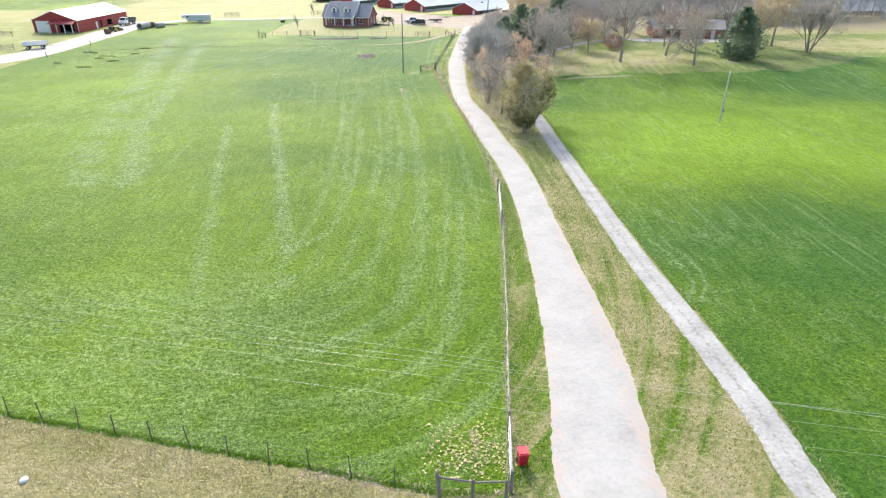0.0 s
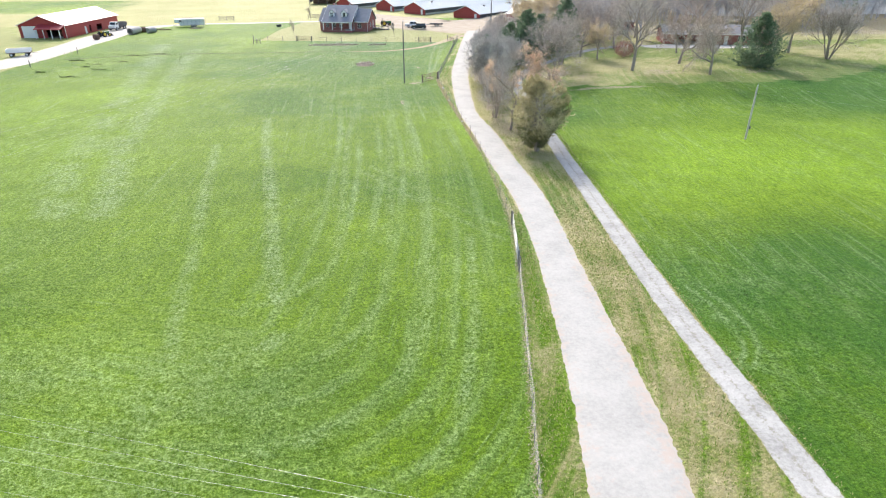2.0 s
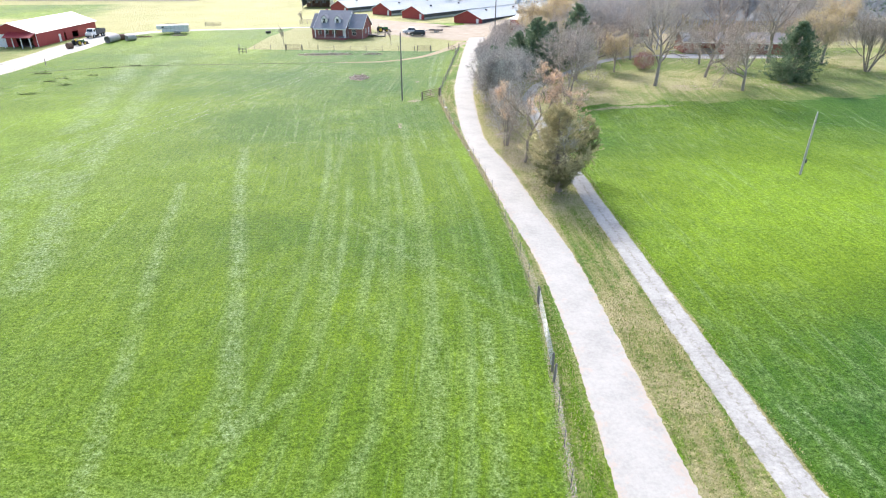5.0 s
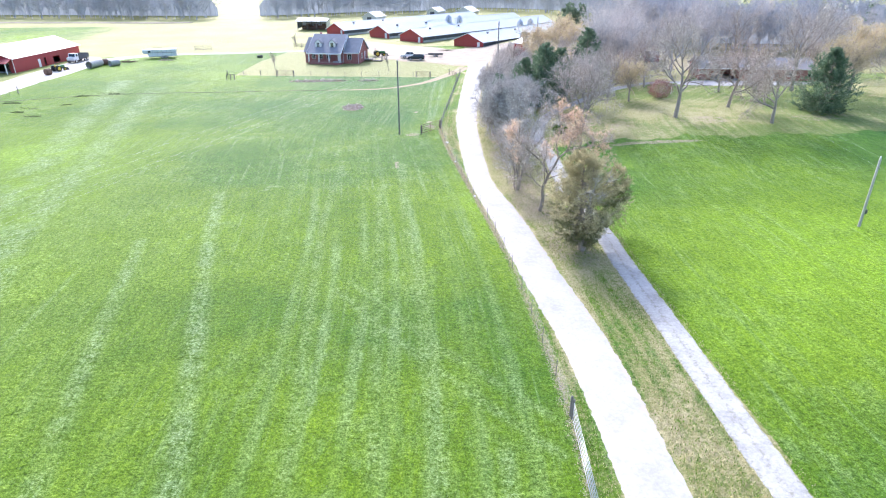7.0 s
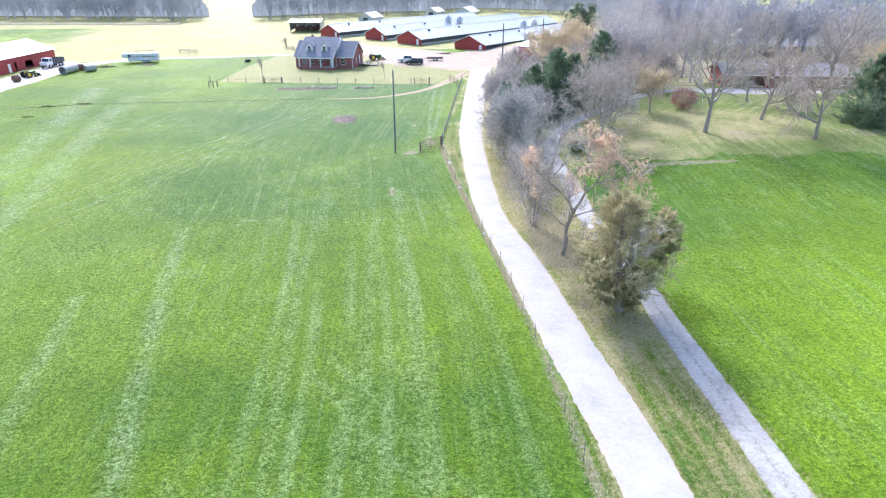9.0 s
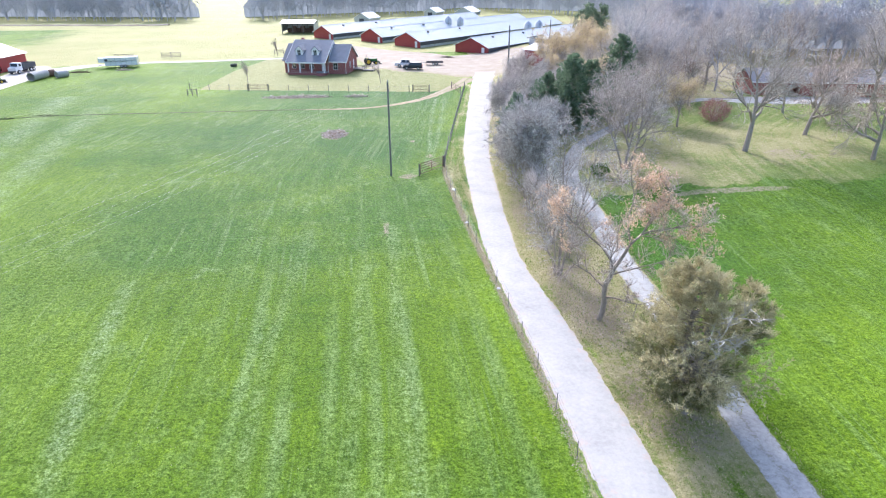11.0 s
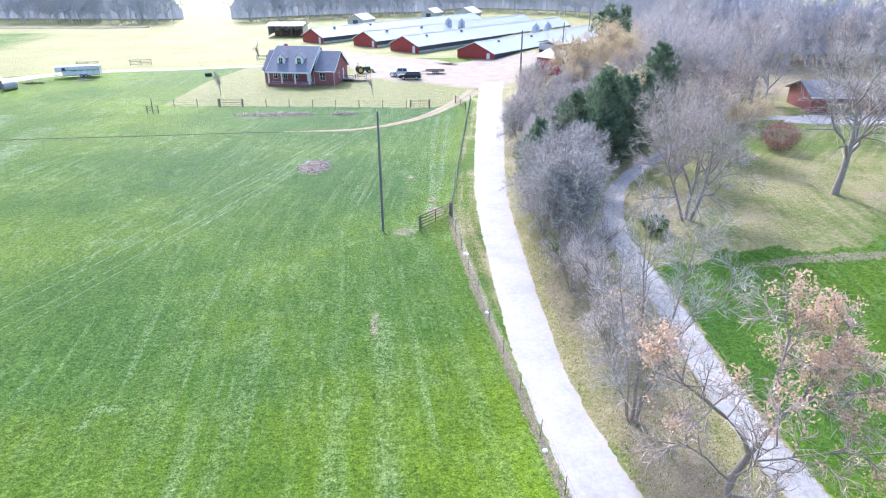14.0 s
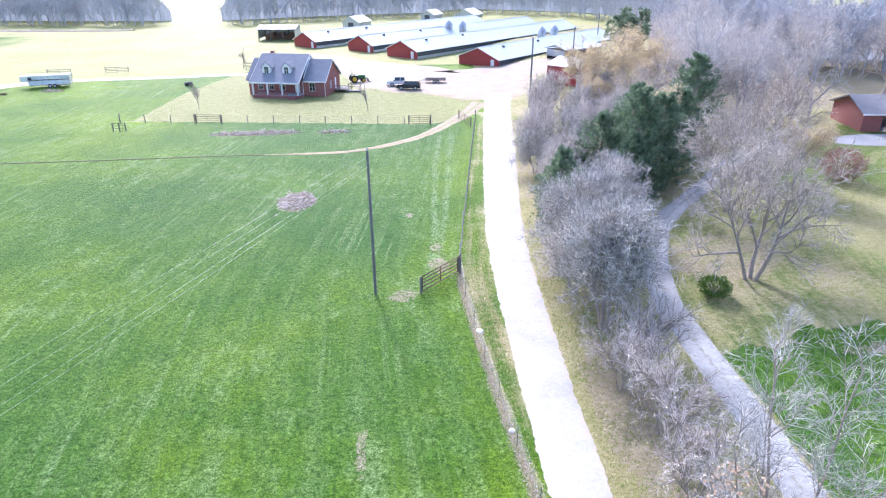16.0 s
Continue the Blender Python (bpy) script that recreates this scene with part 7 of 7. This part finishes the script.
# ---------------------------------------------------------------- heaps and ground litter
def debris_heap(x, y, rx, ry, n, mat, label, seed):
    rng = random.Random(seed)
    s = Soup()
    for i in range(n):
        r = math.sqrt(rng.random())
        a = rng.uniform(0, math.tau)
        p = Vector((math.cos(a) * r * rx, math.sin(a) * r * ry, rng.uniform(0.0, 0.35) * (1 - r)))
        d = Vector((rng.uniform(-1, 1), rng.uniform(-1, 1), rng.uniform(-0.15, 0.35))).normalized()
        ln = rng.uniform(0.15, 0.9)
        s.tube([p, p + d * ln], [rng.uniform(0.02, 0.06), 0.02], 4)
    t = new("debris_heap", s.mesh("debris_heap", M[mat]))
    t.location = (x, y, gz(x, y))
    tagged(t, label, "debris", kind="stuff")


debris_heap(-8.4, 149.2, 1.9, 2.6, 420, "ash", "low pale heap of broken branches in the field", 1)
debris_heap(-18.5, 179.0, 7.0, 1.1, 700, "ash", "long low heap of rubble and branches by the yard", 2)
debris_heap(-75.6, 214.6, 2.6, 0.9, 160, "rust", "low dark heap of scrap by the lane", 4)
debris_heap(-6.5, 178.6, 2.4, 0.8, 200, "ash", "low heap of rubble and branches by the yard", 3)


def rock(x, y, s, seed, label="pale stone lying in the grass"):
    rng = random.Random(seed)
    bm = bmesh.new()
    bmesh.ops.create_icosphere(bm, subdivisions=2, radius=s)
    for v in bm.verts:
        v.co *= 1 + 0.25 * noise.noise(v.co * 3 / s + Vector((seed, 0, 0)))
        v.co.z = max(v.co.z * 0.6, -0.1)
    ob = new("stone", finish(bm, "stone", M["white"], True))
    ob.location = (x, y, gz(x, y) + s * 0.2)
    tagged(ob, label, "stone")


# clods and old bale scraps thrown up beside the rut
for i, (x, y, n) in enumerate(((-77.2, 143.9, 70), (-68.7, 138.2, 90), (-76.2, 158.1, 110), (-70.4, 149.7, 60), (-65.8, 164.5, 90), (-60.1, 166.5, 90), (-64.8, 155.7, 50), (-65.5, 145.7, 60), (-69.4, 152.5, 50))):
    debris_heap(x, y, 1.1 + 0.4 * (i % 3), 0.3, n // 2, "rut", "dark clods and scraps strewn on the green field", 40 + i)
debris_heap(-66.0, 217.5, 2.2, 0.9, 160, "ash", "pale heap of rubble beside the livestock trailer", 60)


def water_trough(x, y, rot):
    t = thing("water_trough", pose(x, y, 0, 0, 0, rot), "dark round-ended water trough beside the lane", "trough")
    part("tub", lathe([(0.75, 0.0), (0.85, 0.55), (0.88, 0.62), (0.78, 0.62), (0.74, 0.12)], 18), M["curtain"], t, smooth=True)


water_trough(-40.1, 220.8, 0)

# short timber rail frame at the yard's corner
pen = thing("rail_frame", pose(-40.3, 182.3, 0, 0, 0, 5), "short weathered timber rail frame at the yard corner", "fence")
for x in (0.0, 0.9, 1.8):
    part("post", WOOD_POST, None, pen).location = (x, 0, -0.1)
for z in (0.5, 0.9, 1.25):
    part("rail", rods(((0, 0, z), (1.8, 0, z), 0.04, 0.04, 6)), M["postwood"], pen)
rock(7.55, 122.3, 0.28, 3)
rock(7.9, 112.5, 0.18, 8)
rock(8.9, 98.6, 0.16, 11)
rock(-19.5, 22.8, 0.22, 12)


# ---------------------------------------------------------------- grass and leaf litter
def scatter(name, n, place, size, mat, label, seed, flat=0.0, category="grass"):
    """Loose single blades in one mesh."""
    rng = np.random.default_rng(seed)
    P = place(rng, n)
    k = len(P)
    z = ground_z(P[:, 0], P[:, 1]) + np.array([0.10 * wob(x, y, 0.16) for x, y in P]) * 0.8
    base = np.stack([P[:, 0], P[:, 1], z - 0.02], -1)
    az = rng.uniform(0, math.tau, k)
    ln = size * rng.uniform(0.5, 1.4, k)
    lean = rng.uniform(0.15, 0.9, k) if not flat else rng.uniform(1.2, 1.55, k)
    d = np.stack([np.cos(az) * np.sin(lean), np.sin(az) * np.sin(lean), np.cos(lean)], -1) * ln[:, None]
    w = np.stack([-np.sin(az), np.cos(az), np.zeros(k)], -1) * (ln * (0.16 if not flat else 0.35))[:, None]
    V = np.stack([base - w, base + w, base + d], 1).reshape(-1, 3)
    if flat:
        V[:, 2] += 0.06
    F = np.arange(3 * k).reshape(-1, 3)
    me = bpy.data.meshes.new(name)
    me.vertices.add(3 * k)
    me.vertices.foreach_set("co", V.ravel())
    me.loops.add(3 * k)
    me.loops.foreach_set("vertex_index", F.ravel())
    me.polygons.add(k)
    me.polygons.foreach_set("loop_start", np.arange(0, 3 * k, 3))
    me.materials.append(mat)
    me.update(calc_edges=True)
    me.validate()
    tagged(new(name, me), label, category, kind="stuff")


def in_field(rng, n):
    y = 21 + 150 * rng.random(n) ** 1.3
    x = -0.62 * (y * 0.9 + 14) + rng.random(n) * (0.62 * (y * 0.9 + 14) + 10)
    keep = (x < fence_x(y) - 0.4) & (y > low_y(x) + 0.3)
    nz = np.array([wob(a, b, 0.45, 2.0) + 0.6 * wob(a, b, 1.7, 5.0) for a, b in zip(x, y)])
    return np.stack([x, y], -1)[keep & (nz > rng.uniform(-0.5, 0.5, n))]


def in_right(rng, n):
    y = 20 + 98 * rng.random(n)
    x = np.interp(y, drive_line[:, 1], drive_line[:, 0]) + 1.8 + 50 * rng.random(n) ** 1.3
    nz = np.array([wob(a, b, 0.5, 2.0) for a, b in zip(x, y)])
    return np.stack([x, y], -1)[nz > rng.uniform(-0.4, 0.6, n)]


def in_verge(rng, n):
    y = 14 + 130 * rng.random(n)
    f, dr = fence_x(y), np.interp(y, drive_line[:, 1], drive_line[:, 0])
    x = f + (dr + 1.6 - f) * rng.random(n)
    rc, rh = np.interp(y, road_line[:, 1], road_line[:, 0]), np.interp(y, road_line[:, 1], road_line[:, 2])
    return np.stack([x, y], -1)[(np.abs(x - rc) > rh + 0.05) & (np.abs(x - dr) > 1.1)]


def in_fence_row(rng, n):
    y = 20 + 112 * rng.random(n)
    return np.stack([fence_x(y) + rng.normal(0, 0.17, n), y], -1)[(y > 84) | (rng.random(n) < 0.3)]


def in_low_row(rng, n):
    x = -45 + 49 * rng.random(n)
    return np.stack([x, low_y(x) + rng.normal(0.1, 0.13, n)], -1)


def in_low_verge(rng, n):
    x = np.minimum(-12 + 15 * rng.normal(0, 1, n), 4.4)
    return np.stack([x, low_y(x) - 0.3 - rng.exponential(3.2, n)], -1)


def in_corner(rng, n):
    return np.stack([2.8 + rng.normal(0, 0.9, n) + rng.choice([-1.0, 0.6, 1.2], n), 23.2 + rng.normal(0, 0.7, n) + rng.choice([-0.9, 0.2, 1.2], n)], -1)


def under_trees(rng, n):
    a = np.array([(15.5, 93, 2.0, 4), (14.8, 101, 1.8, 5), (15.6, 112, 2, 8), (17.5, 126, 2.5, 9), (29, 131, 5, 5), (20, 145, 3, 14), (50, 131, 7, 5)])
    i = rng.integers(0, len(a), n)
    return np.stack([a[i, 0] + rng.normal(0, 1, n) * a[i, 2] * 0.6, a[i, 1] + rng.normal(0, 1, n) * a[i, 3] * 0.6], -1)


scatter("field_grass", 230000, in_field, 0.11, M["blade"], "bright green grass blades of the mown field", 1)
scatter("cut_grass", 45000, in_field, 0.10, M["blade_pale"], "pale cut grass lying in the field", 2)
scatter("field_grass", 80000, in_right, 0.11, M["blade"], "bright green grass blades of the mown field", 3)
scatter("verge_grass", 90000, in_verge, 0.15, M["blade_dry"], "dry tan grass on the roadside verges", 4)
scatter("verge_grass", 60000, in_verge, 0.14, M["blade"], "short green grass on the roadside verges", 5)
scatter("corner_weeds", 420, in_corner, 0.17, M["blade_dry"], "flattened dry weeds at the field's corner", 11, 1.0)
scatter("fence_weeds", 16000, in_fence_row, 0.16, M["blade_dry"], "dry weeds under the roadside fence", 6)
scatter("fence_litter", 20000, in_fence_row, 0.075, M["litter"], "brown leaf litter along the fence", 7, 1.0, "leaf litter")
scatter("tall_grass", 9000, in_low_row, 0.15, M["blade"], "taller green grass under the field fence", 8)
scatter("dry_grass", 14000, in_low_verge, 0.18, M["blade_dry"], "short dry grass below the field fence", 9)
scatter("leaf_litter", 15000, under_trees, 0.075, M["litter"], "fallen brown leaves under the bare trees", 10, 1.0, "leaf litter")
